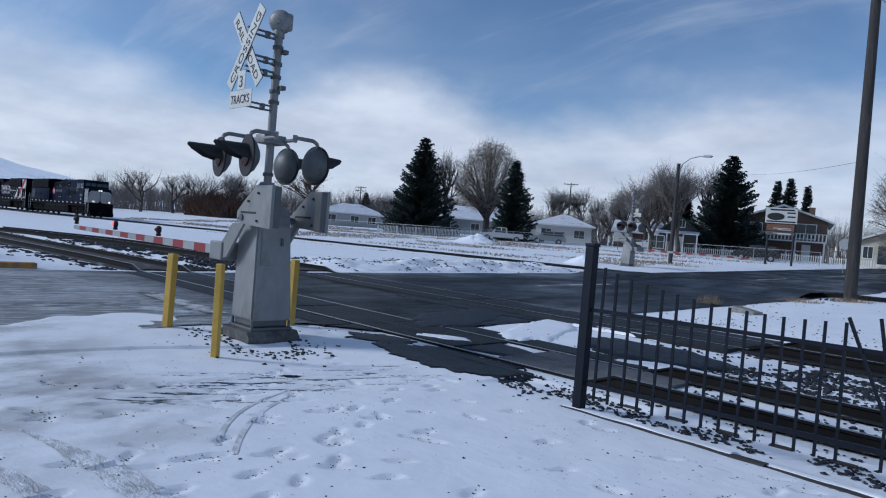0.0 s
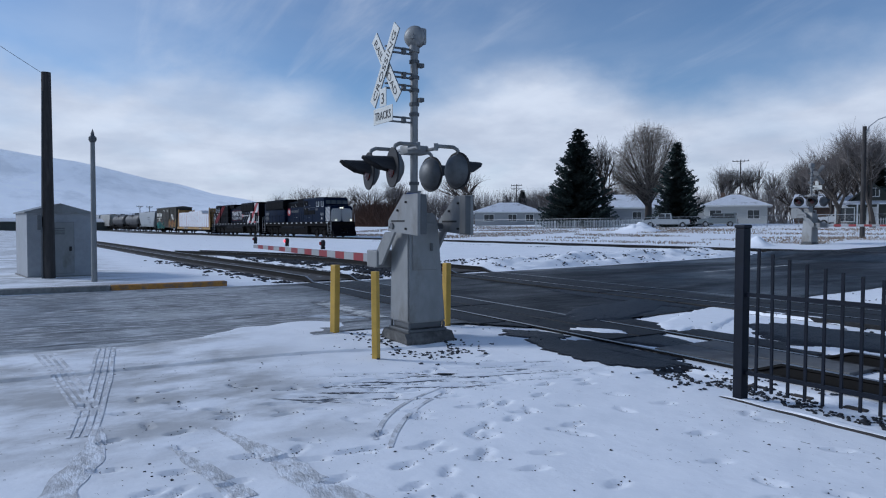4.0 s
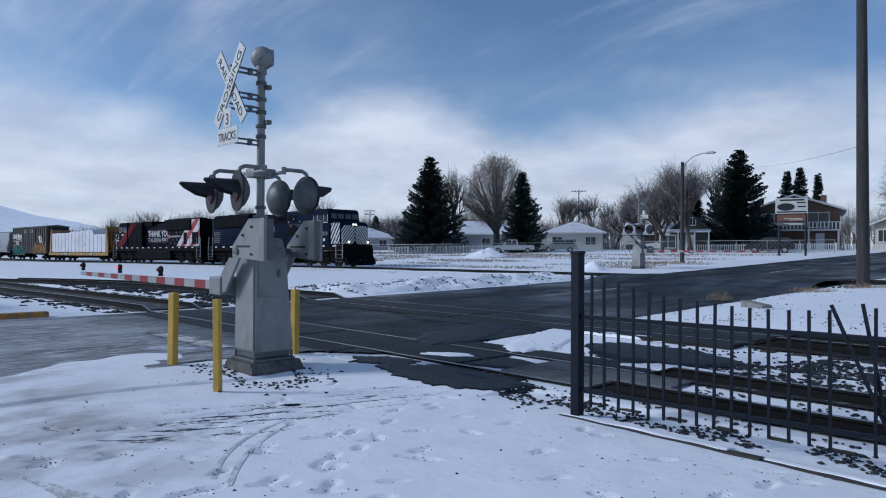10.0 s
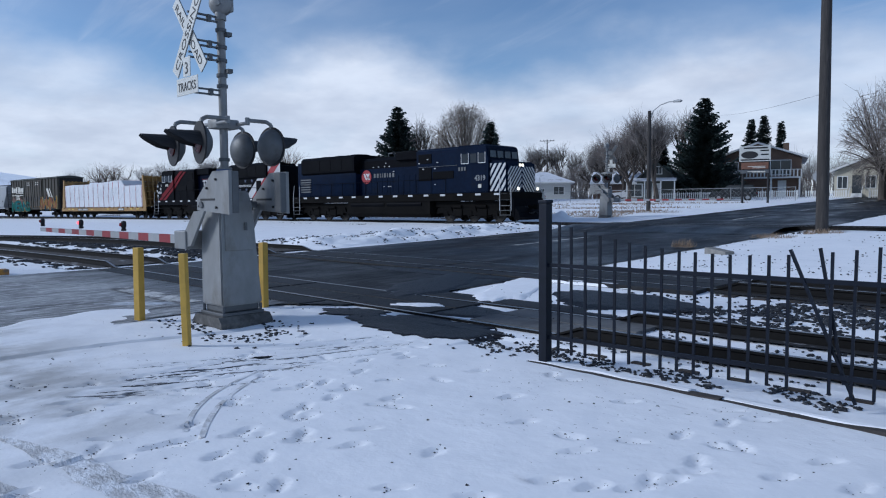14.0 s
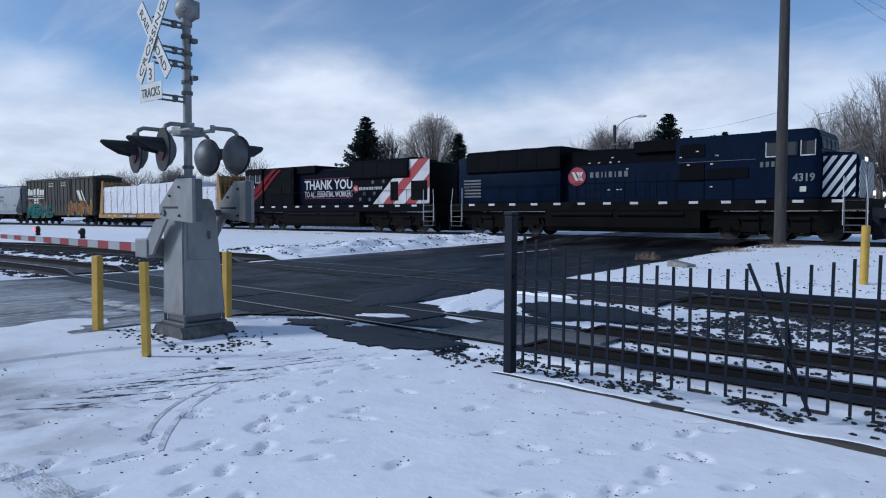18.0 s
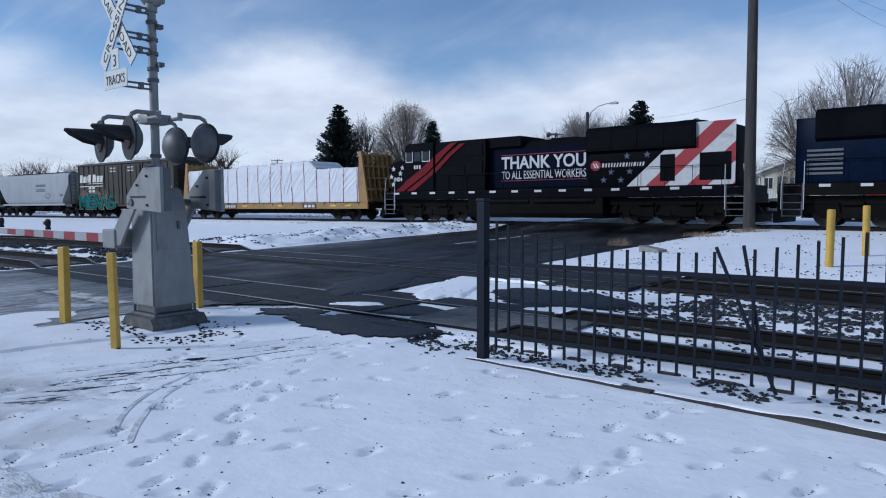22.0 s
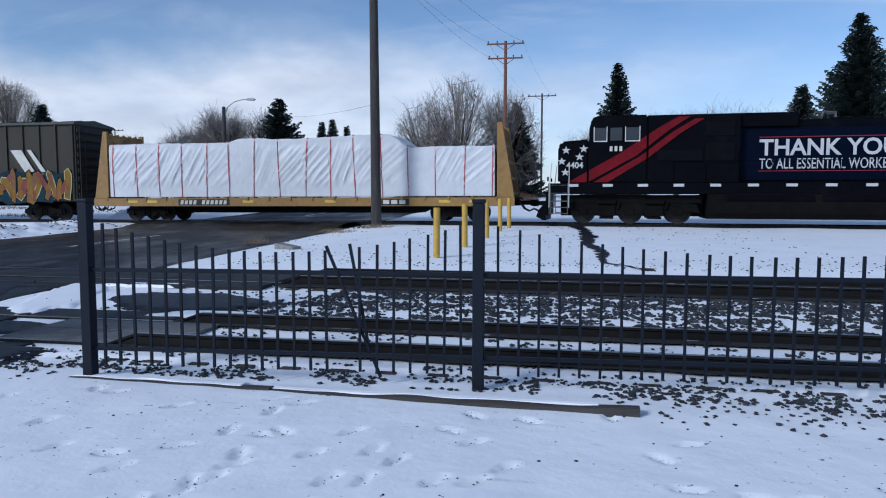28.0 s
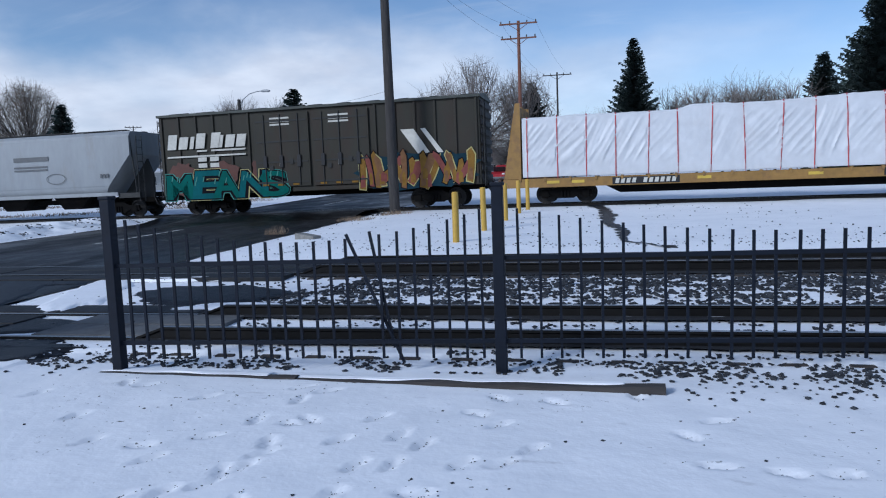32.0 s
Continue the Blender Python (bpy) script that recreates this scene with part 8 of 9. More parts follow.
for i, (x, y, t) in enumerate(((-158.6, 60.1, 11.6), (-155.0, 66.0, 11.4), (-151.0, 71.0, 12.0), (-146.6, 75.0, 12.9), (-140.0, 71.0, 12.0), (-133.4, 70.0, 11.9), (-124.0, 84.0, 14.5), (-134.1, 104.2, 12.3), (-128.0, 108.0, 11.5), (-112.0, 98.0, 10.0), (-170.0, 55.0, 10.0), (-96.0, 96.0, 10.5), (-102.0, 104.0, 11.0), (-62.0, 104.0, 10.5), (-56.0, 100.0, 11.0), (-216.0, -9.0, 7.5), (-222.0, -18.0, 8.5), (-226.0, 4.0, 6.5), (-236, -30, 9.0))):
    bare_tree(x, y, t, "distant leafless tree on the skyline", 60 + i, 0.5, 4, 0.6, 3, TWIG if i % 3 else SHRUB, 1.3)


def thicket(x, y, w, d, h, n, label, seed, material, z=None):
    rr = random.Random(seed)
    items = []
    for _ in range(n):
        p = Vector((rr.uniform(-w, w) * 0.9, rr.uniform(-d, d) * 0.9, 0))
        e = p + Vector((rr.gauss(0, 0.35), rr.gauss(0, 0.35), 1)).normalized() * h * rr.uniform(0.45, 1.0) * (1 - 0.4 * (p.x / w) ** 2)
        m = (p + e) / 2 + Vector((rr.gauss(0, 0.1), rr.gauss(0, 0.1), 0)) * h
        k = max(0.006, 0.012 * h)
        items += [(p, m, k, k * 0.7), (m, e, k * 0.7, k * 0.2)]
    me = segs_mesh(items)
    me.materials.append(material)
    return tagged(part("shrub", me, None, at=pose(x, y, ground_at(x, y) + 0.05 if z is None else z)), label, "shrub")


thicket(-9.2, 21.6, 0.34, 0.3, 0.36, 120, "clump of dry brown grass in the snow", 1, DRYGRASS, land(-9, 22) + 0.02)
thicket(-8.3, 27.2, 0.8, 0.5, 0.24, 220, "patch of dry brown weeds at the road edge", 2, DRYGRASS)
thicket(-7.2, 29.3, 0.75, 0.5, 0.32, 320, "dry weeds round the pole's foot", 3, DRYGRASS)
thicket(-24.8, 47.6, 3.6, 1.0, 0.4, 700, "dry brown grass under the street lamp", 5, DRYGRASS)
thicket(-24.4, 41.6, 2.0, 0.9, 0.35, 500, "dry brown grass by the crossing signal", 6, DRYGRASS)
thicket(-4.6, 66.0, 3.0, 1.2, 1.1, 900, "low rusty shrubs by the street", 7, SHRUB)
thicket(-136.0, 66.5, 9.0, 3.0, 6.2, 2600, "dense dark leafless thicket", 8, SHRUB)
rr = random.Random(90)
items = []
for _ in range(38000):
    x, y = rr.uniform(-110, -24), rr.uniform(37.0, 68)
    if noise.noise(Vector((x * 0.07, y * 0.26, 4))) > 0.02:
        p = Vector((x, y, land(x, y) - 0.02))
        items.append((p, p + Vector((rr.gauss(0, 0.10), rr.gauss(0, 0.10), rr.uniform(0.06, 0.24))), 0.045, 0.010))
me = segs_mesh(items)
me.materials.append(DRYGRASS)
tagged(new("dry_grass", me), "dry brown grass poking through field snow", "grass", kind="stuff")
for x, y, rx, h, lab in ((-51.8, 56.6, 3.4, 1.15, "heap of shovelled snow in the field"), (-24.9, 37.6, 1.5, 0.7, "heap of snow beside the main track")):
    vs, fs = [], []
    n, m = 28, 10
    for j in range(m + 1):
        for i in range(n):
            a, q = 6.2832 * i / n, j / m
            px, py = rx * q * math.cos(a), 0.8 * rx * q * math.sin(a)
            vs.append((x + px, y + py, land(x, y) - 0.06 + h * (1 - q) ** 1.15 * (1 + 0.35 * noise.noise(Vector((px * 1.6, py * 1.6, x)))) - (0.05 if j == m else 0)))
    for j in range(m):
        for i in range(n):
            fs.append((j * n + i, j * n + (i + 1) % n, (j + 1) * n + (i + 1) % n, (j + 1) * n + i))
    me = bpy.data.meshes.new("snow_heap")
    me.from_pydata(vs, [], fs)
    me.materials.append(SNOW)
    tagged(new("snow_heap", me), lab, "snow heap")


# a far belt of leafless woods behind the gardens
rr = random.Random(77)
items = []
for _ in range(6200):
    q = rr.random()
    x, y = -215 + 205 * q + rr.gauss(0, 3), 62 + 78 * q + rr.gauss(0, 5)
    h = (7.6 + 3.4 * noise.noise(Vector((x * 0.09, 0, 3))) + 1.5 * noise.noise(Vector((x * 0.31, 0, 8)))) * rr.uniform(0.55, 1.0)
    p = Vector((x, y, ground_at(x, y)))
    e = p + Vector((rr.gauss(0, 0.7), rr.gauss(0, 0.7), h))
    m = p.lerp(e, 0.5)
    items.append((p, m, 0.05, 0.035))
    for _ in range(3):
        items.append((m, e + Vector((rr.gauss(0, 0.9), rr.gauss(0, 0.9), rr.gauss(0, 0.5))), 0.03, 0.008))
me = segs_mesh(items)
me.materials.append(TWIG)
tagged(new("far_woods", me), "far belt of leafless grey-brown trees", "woods", kind="stuff")


# ---- houses ----
def window(root, x, y, z, w, h, face="y", sgn=-1, frame_m=None):
    """A framed pane on a wall facing -y or +x/-x."""
    def put(bm, a0, a1, b0, b1, d0, d1):
        lo, hi = sorted((d0 * sgn, d1 * sgn))
        if face == "y":
            box(bm, x + a0, x + a1, y + lo, y + hi, z + b0, z + b1)
        else:
            box(bm, x + lo, x + hi, y + a0, y + a1, z + b0, z + b1)
    bm = nb()
    for a0, a1, b0, b1 in ((-w / 2 - 0.09, -w / 2, -0.09, h + 0.09), (w / 2, w / 2 + 0.09, -0.09, h + 0.09), (-w / 2, w / 2, h, h + 0.09), (-w / 2, w / 2, -0.09, 0), (-0.025, 0.025, 0, h)):
        put(bm, a0, a1, b0, b1, -0.03, 0.05)
    win = part("window", bm, frame_m or TRIM, root, "framed window")
    bm = nb()
    put(bm, -w / 2, w / 2, 0, h, -0.03, 0.012)
    part("pane", bm, WINDOW, win, "dark pane")


def house(name, label, x, y, rot, w, d, h, roof_h, style, wall_m, roof_m, wins=(), chimney=None, over=0.5, porch=False, ridge="x", trim=None):
    """Origin at the middle of the front wall's foot; the front faces -y before rot."""
    z0 = ground_at(x, y)
    root = thing(name, label, "house", pose(x, y, z0, 0, 0, rot))
    t = 0.2
    for nm, b in (("front", (-w / 2, w / 2, 0, t)), ("back", (-w / 2, w / 2, d - t, d)), ("left", (-w / 2, -w / 2 + t, t, d - t)), ("right", (w / 2 - t, w / 2, t, d - t))):
        bm = nb()
        box(bm, b[0], b[1], b[2], b[3], -0.4, h)
        part("wall", bm, wall_m, root)
    bm = nb()
    o = over
    if style == "hip":
        k = min(w, d) / 2 + o
        a = [bm.verts.new(p) for p in ((-w / 2 - o, -o, h), (w / 2 + o, -o, h), (w / 2 + o, d + o, h), (-w / 2 - o, d + o, h))]
        lo = [bm.verts.new(Vector(v.co) - Vector((0, 0, 0.18))) for v in a]
        if w >= d:
            r = [bm.verts.new((-w / 2 - o + k, d / 2, h + roof_h)), bm.verts.new((w / 2 + o - k, d / 2, h + roof_h))]
            quads = ((a[0], a[1], r[1], r[0]), (a[1], a[2], r[1]), (a[2], a[3], r[0], r[1]), (a[3], a[0], r[0]))
        else:
            r = [bm.verts.new((0, -o + k, h + roof_h)), bm.verts.new((0, d + o - k, h + roof_h))]
            quads = ((a[0], a[1], r[0]), (a[1], a[2], r[1], r[0]), (a[2], a[3], r[1]), (a[3], a[0], r[0], r[1]))
        for f in quads:
            bm.faces.new(f)
        for i in range(4):
            bm.faces.new((a[i], lo[i], lo[(i + 1) % 4], a[(i + 1) % 4]))
        bm.faces.new(lo[::-1])
    else:
        if ridge == "y":         # gable towards the front
            prism(bm, [(-w / 2 - o, h - 0.1), (-w / 2 - o, h + 0.08), (0, h + roof_h + 0.12), (w / 2 + o, h + 0.08), (w / 2 + o, h - 0.1), (0, h + roof_h - 0.08)], "y", -o, d + o)
        else:
            prism(bm, [(-o, h - 0.1), (-o, h + 0.08), (d / 2, h + roof_h + 0.12), (d + o, h + 0.08), (d + o, h - 0.1), (d / 2, h + roof_h - 0.08)], "x", -w / 2 - o, w / 2 + o)
    roof = part("roof", bm, roof_m, root, "roof dusted with snow" if roof_m is ROOFSNOW else "dark shingle roof")
    if style == "gable":
        for yy in ((0.0, d - t) if ridge == "y" else (-w / 2, w / 2 - t)):
            bm = nb()
            if ridge == "y":
                prism(bm, [(-w / 2, h), (w / 2, h), (0, h + roof_h)], "y", yy, yy + t)
            else:
                prism(bm, [(0, h), (d, h), (d / 2, h + roof_h)], "x", yy, yy + t)
            part("gable", bm, wall_m, root)
        if ridge == "y":
            bm = nb()
            for s in (-1, 1):
                a, b = Vector((s * (w / 2 + o), -o - 0.03, h)), Vector((0, -o - 0.03, h + roof_h + 0.02))
                prism(bm, [(a.x, a.z - 0.12), (a.x, a.z + 0.10), (b.x, b.z + 0.12), (b.x, b.z - 0.12)], "y", -o - 0.06, -o)
            part("bargeboard", bm, trim or TRIM, roof, "bargeboard along the gable")
    bm = nb()
    for yy in (-o - 0.04,):
        if ridge != "y" or style == "hip":
            box(bm, -w / 2 - o, w / 2 + o, yy, yy + 0.05, h - 0.18, h + 0.02)
            part("fascia", bm, TRIM, roof, "pale fascia")
    for face, a, b, ww, hh in wins:
        if face == "f":
            window(root, a, 0, b, ww, hh, "y", -1)
        elif face == "r":
            window(root, w / 2, a, b, ww, hh, "x", 1)
        else:
            window(root, -w / 2, a, b, ww, hh, "x", -1)
    if chimney:
        bm = nb()
        bbox(bm, chimney[0] - 0.35, chimney[0] + 0.35, chimney[1] - 0.35, chimney[1] + 0.35, h, h + roof_h + chimney[2], 0.02)
        part("chimney", bm, HOUSEBROWN, roof, "brick chimney")
    return root


def door_part(root, x, y, z, w=0.95, h=2.05, m=None, label="white house door"):
    bm = nb()
    bbox(bm, x - w / 2, x + w / 2, y - 0.06, y - 0.001, z, z + h, 0.01)
    d = part("door", bm, m or TRIM, root, label)
    bm = nb()
    rod(bm, (x + w / 2 - 0.1, y - 0.06, z + 1.0), (x + w / 2 - 0.1, y - 0.12, z + 1.0), 0.03, n=6)
    part("handle", bm, BLACK, d)


h1 = house("bungalow", "low grey bungalow with snowy hip roof", -103.7, 77.8, 53, 12.5, 9.0, 2.6, 1.9, "hip", HOUSEGREY, ROOFSNOW, (("f", -3.6, 0.9, 1.8, 1.2), ("f", 0.8, 0.9, 1.5, 1.2), ("f", 4.0, 0.9, 1.4, 1.2)), None, 0.7)
house("bungalow", "small grey shed with snowy roof behind a fence", -90.0, 84.0, 45, 7.0, 6.0, 2.3, 1.2, "gable", HOUSEGREY, ROOFSNOW, (("f", -1.5, 0.9, 1.2, 1.0), ("f", 1.5, 0.9, 1.2, 1.0)))
h2 = house("bungalow", "long grey house with snowy roof behind trees", -86.0, 93.0, 40, 17.0, 9.0, 3.0, 2.4, "gable", HOUSEGREY, ROOFSNOW, (("f", -5.5, 1.0, 1.8, 1.2), ("f", 0, 1.0, 1.5, 1.2), ("f", 5.5, 1.0, 1.8, 1.2)), (3.0, 5.0, 0.6))
h3 = house("bungalow", "white bungalow with patchy snow on its hip roof", -69.6, 97.6, 36, 9.4, 8.0, 3.1, 1.9, "hip", HOUSEWHITE, ROOFSNOW, (("f", -2.9, 1.1, 1.7, 1.2), ("f", 0.0, 1.5, 0.5, 0.45), ("f", 2.7, 1.0, 1.7, 1.3), ("r", 2.4, 1.0, 1.8, 1.4), ("r", 5.6, 1.0, 1.2, 1.2)), (-1.9, 4.2, 0.35), 0.7)
bm = nb()
bbox(bm, -6.6, -4.7, 2.0, 7.5, 0, 2.3, 0.02)
part("wing", bm, HOUSEGREY, h3, "grey side wing")
h4 = house("cottage", "dark cottage with steep gable and white porch windows", -38.4, 77.2, 25, 4.4, 8.0, 2.5, 2.1, "gable", HOUSEDARK, ROOFDARK, (("f", 0.3, 3.3, 0.6, 0.8),), None, 0.3, ridge="y", trim=HOUSEDARK)
bm = nb()
prism(bm, [(-2.6, 2.35), (0.2, 2.75), (0.2, 2.85), (-2.6, 2.45)], "x", -3.4, 2.3)
part("porch_roof", bm, ROOFSNOW, h4, "snowy lean-to porch roof")
for xx in (-3.2, -1.2, 0.6, 2.1):
    bm = nb()
    box(bm, xx - 0.07, xx + 0.07, -2.5, -2.36, -0.2, 2.4)
    part("porch_post", bm, TRIM, h4, "white porch post")
window(h4, -2.3, -2.4, 0.6, 1.6, 1.4)
door_part(h4, 0.0, -0.05, 0.1)
h5 = house("apartment_house", "two-storey brown brick apartment house with white balcony", -31.2, 89.6, 18, 9.8, 15.0, 4.9, 1.9, "gable", HOUSEBROWN, ROOFSNOW,
           (("f", -2.9, 3.2, 1.3, 1.3), ("f", 2.6, 2.9, 2.2, 1.7), ("f", -2.6, 0.8, 1.6, 1.3), ("r", 3.0, 3.2, 1.0, 1.0), ("r", 6.5, 3.2, 1.0, 1.0), ("r", 10.0, 3.2, 1.0, 1.0), ("r", 4.5, 0.9, 1.0, 1.0)), (3.2, 8.0, 0.5), 0.7, ridge="y")
bm = nb()
box(bm, -5.2, 4.9, -1.5, -0.001, 2.42, 2.58)
bal = part("balcony", bm, TRIM, h5, "white balcony")
for k in range(26):
    bm = nb()
    box(bm, -5.15 + 0.4 * k - 0.07, -5.15 + 0.4 * k + 0.07, -1.5, -1.46, 2.62, 3.40)
    part("baluster", bm, TRIM, bal)
bm = nb()
box(bm, -5.2, 4.9, -1.52, -1.44, 3.40, 3.47)
part("balcony_rail", bm, TRIM, bal)
for xx in (-4.9, -1.6, 1.6, 4.7):
    bm = nb()
    box(bm, xx - 0.1, xx + 0.1, -1.45, -1.25, -0.3, 2.42)
    part("balcony_post", bm, TRIM, bal)
door_part(h5, 2.8, -0.005, 0.1)
bm = nb()
for k in range(12):
    box(bm, 5.0 + 0.18 * k, 5.3 + 0.18 * k, -1.5, -0.5, 2.4 - 0.2 * k, 2.46 - 0.2 * k)
part("stair", bm, HOUSEBROWN, h5, "dark outside stair")
h6 = house("cottage", "cream cottage with front gable and glazed porch", -18.2, 87.5, 8, 7.4, 12.0, 2.9, 1.7, "gable", HOUSECREAM, ROOFSNOW,
           tuple(("f", xx, 1.05, 0.9, 1.25) for xx in (-2.9, -0.2, 1.1, 2.6)) + (("r", 3.0, 1.1, 1.0, 1.2), ("r", 8.0, 1.2, 0.6, 0.9)), (1.6, 6.0, 0.5), 0.5, ridge="y")
door_part(h6, -1.5, -0.005, 0.45, 0.9, 2.0, WINDOW, "glazed porch door")
st = nb()
for k in range(4):
    box(st, -2.0, -1.0, -0.35 * (k + 1), -0.35 * k, -0.2, 0.45 - 0.15 * k)
part("stair", st, TRIM, h6, "white front steps")
for xx in (-2.1, -0.9):
    bm = nb()
    prism(bm, [(0.0, 1.3), (0.0, 1.18), (-1.5, 0.55), (-1.5, 0.68)], "x", xx - 0.03, xx + 0.03)
    box(bm, xx - 0.05, xx + 0.05, -1.55, -1.45, -0.2, 0.75)
    part("stair_rail", bm, TRIM, h6, "white stair rail")
house("long_shed", "long low dark shed in the distance", -222.0, 2.0, 92, 40.0, 8.0, 2.6, 0.8, "gable", HOUSEDARK, ROOFSNOW)
house("bungalow", "distant low house with snowy roof", -126.0, 92.0, 55, 12.0, 8.0, 2.4, 1.6, "hip", HOUSEGREY, ROOFSNOW, (("f", -2.5, 0.9, 1.4, 1.1), ("f", 2.5, 0.9, 1.4, 1.1)))
house("bungalow", "distant brown house with snowy roof", -54.0, 97.0, 25, 9.0, 8.0, 2.6, 1.8, "gable", HOUSEBROWN, ROOFSNOW, (("f", -2.5, 0.9, 1.4, 1.1), ("f", 2.5, 0.9, 1.4, 1.1)))


# ---- fences of the far gardens ----
def run_fence(name, label, pts, h, post_gap, material, pickets=None, mesh=False):
    root = thing(name, label, "fence")
    for (xa, ya), (xb, yb) in zip(pts, pts[1:]):
        L = math.hypot(xb - xa, yb - ya)
        n = max(1, int(L / post_gap))
        for i in range(n + 1):
            x, y = xa + (xb - xa) * i / n, ya + (yb - ya) * i / n
            bm = nb()
            z = ground_at(x, y)
            rod(bm, (x, y, z - 0.2), (x, y, z + h + 0.05), 0.035 if mesh else 0.06, n=6)
            part("post", bm, material, root)
        bm = nb()
        for i in range(n):
            a, b = [(xa + (xb - xa) * k / n, ya + (yb - ya) * k / n) for k in (i, i + 1)]
            for hh in ((h,) if mesh else (0.3 * h, 0.85 * h)):
                rod(bm, (*a, ground_at(*a) + hh), (*b, ground_at(*b) + hh), 0.025, n=5)
        part("rail", bm, material, root)
        if pickets or mesh:
            step, m = (pickets, 0.0) if pickets else (0.45, 0.0)
            vs, fs = [], []
            cnt = int(L / step)
            for i in range(cnt):
                q = (i + 0.5) / cnt
                x, y = xa + (xb - xa) * q, ya + (yb - ya) * q
                z = ground_at(x, y)
                ux, uy = (xb - xa) / L, (yb - ya) / L
                if pickets:
                    for k, w, top in ((0, 0.045, h),):
                        b = len(vs)
                        vs += [(x - ux * w, y - uy * w, z + 0.05), (x + ux * w, y + uy * w, z + 0.05), (x + ux * w, y + uy * w, z + top), (x - ux * w, y - uy * w, z + top)]
                        vs += [(p[0] - uy * 0.02, p[1] + ux * 0.02, p[2]) for p in vs[b:b + 4]]
                        fs += [(b, b + 1, b + 2, b + 3), (b + 7, b + 6, b + 5, b + 4), (b + 3, b + 2, b + 6, b + 7), (b, b + 3, b + 7, b + 4), (b + 1, b + 5, b + 6, b + 2)]
                else:
                    for s in (-1, 1):
                        b = len(vs)
                        e = s * h
                        for px, pz in ((-0.006, 0.03), (0.006, 0.03), (0.006 + e, h), (-0.006 + e, h)):
                            vs.append((x + ux * px, y + uy * px, z + pz))
                        fs.append((b, b + 1, b + 2, b + 3))
            me = bpy.data.meshes.new("infill")
            me.from_pydata(vs, [], fs)
            tagged(part("infill", me, material, root, "white pickets" if pickets else "fine diagonal wire"), kind="stuff")
    return root


run_fence("chain_link_fence", "galvanised chain-link fence along the snowy field", [(-95.0, 58.0), (-62.7, 61.6), (-43.5, 72.4), (-21.8, 73.6)], 1.45, 3.0, GALV, None, True)
run_fence("picket_fence", "white picket fence in front of a bungalow", [(-74.3, 60.7), (-69.0, 66.6), (-63.7, 71.8)], 1.15, 2.2, TRIM, 0.20)
run_fence("picket_fence", "low white fence before the apartment house", [(-38.0, 76.0), (-33.5, 78.5), (-24.0, 81.5)], 1.0, 2.2, TRIM, 0.22)
run_fence("picket_fence", "low white fence before the cream cottage", [(-23.5, 82.5), (-19.6, 83.0)], 0.9, 2.0, TRIM, 0.2)
run_fence("picket_fence", "low white fence before the cream cottage", [(-17.6, 83.4), (-12.0, 84.5)], 0.9, 2.0, TRIM, 0.2)

# ---- street furniture ----
lamp_root = thing("street_lamp", "dark street lamp with curved arm and cobra head", "street lamp", pose(-24.9, 49.4, ground_at(-24.9, 49.4)))
bm = nb()
rod(bm, (0, 0, -0.3), (0, 0, 7.75), 0.17, 0.13, 12)
part("pole", bm, POLEWOOD, lamp_root, smooth=True)
bm = nb()
pipe(bm, [(0, 0, 7.2), (0.35, -0.02, 7.75), (0.9, -0.06, 8.1), (1.6, -0.1, 8.25), (2.0, -0.12, 8.25)], 0.04, 8)
rod(bm, (0, 0, 6.9), (0.3, 0, 7.6), 0.03, n=6)
arm = part("arm", bm, GALV, lamp_root, "curved steel arm")
bm = nb()
t = nb()
prism(t, [(1.9, 8.18), (2.0, 8.32), (2.45, 8.34), (2.65, 8.24), (2.5, 8.14)], "y", -0.26, 0.02)
bmesh.ops.bevel(t, geom=t.edges[:], offset=0.03, segments=2, affect="EDGES")
join(bm, t)
part("lamp_head", bm, GALV, arm, "grey lamp head")
post_lamp = thing("post_lamp", "slim black post lamp with pale globe", "street lamp", pose(-13.9, 80.0, ground_at(-13.9, 80)))
bm = nb()
rod(bm, (0, 0, -0.2), (0, 0, 3.6), 0.09, 0.06, 10)
part("pole", bm, BLACK, post_lamp)
bm = nb()
lathe(bm, [(0.08, 3.6), (0.24, 3.75), (0.26, 3.95), (0.15, 4.15), (0, 4.2)], 14)
part("globe", bm, TRIM, post_lamp, "pale globe")


def power_pole(name, label, x, y, top, arms, r=0.15, rot=0.0, m=None):
    z0 = ground_at(x, y)
    root = thing(name, label, "pole", pose(x, y, z0, 0, 0, rot))
    h = top - z0
    bm = nb()
    rod(bm, (0, 0, -0.4), (0, 0, h), r, r * 0.65, 12)
    part("shaft", bm, m or POLEWOOD, root, smooth=True)
    for dz, w in arms:
        bm = nb()
        box(bm, -w, w, -0.14, -0.02, h - dz - 0.06, h - dz + 0.06)
        for s in (-1, 1):
            rod(bm, (s * w * 0.55, -0.12, h - dz), (0, -0.16, h - dz - 0.6), 0.025, n=6)
        a = part("cross_arm", bm, m or POLEWOOD, root, "wooden cross-arm")
        for s in (-0.92, -0.45, 0.45, 0.92):
            bm = nb()
            lathe(bm, [(0.02, 0.05), (0.06, 0.10), (0.05, 0.16), (0.07, 0.2), (0.03, 0.28), (0, 0.28)], 10, Matrix.Translation((s * w, -0.08, h - dz)))
            part("insulator", bm, GREYDARK, a, "small insulator")
    return root


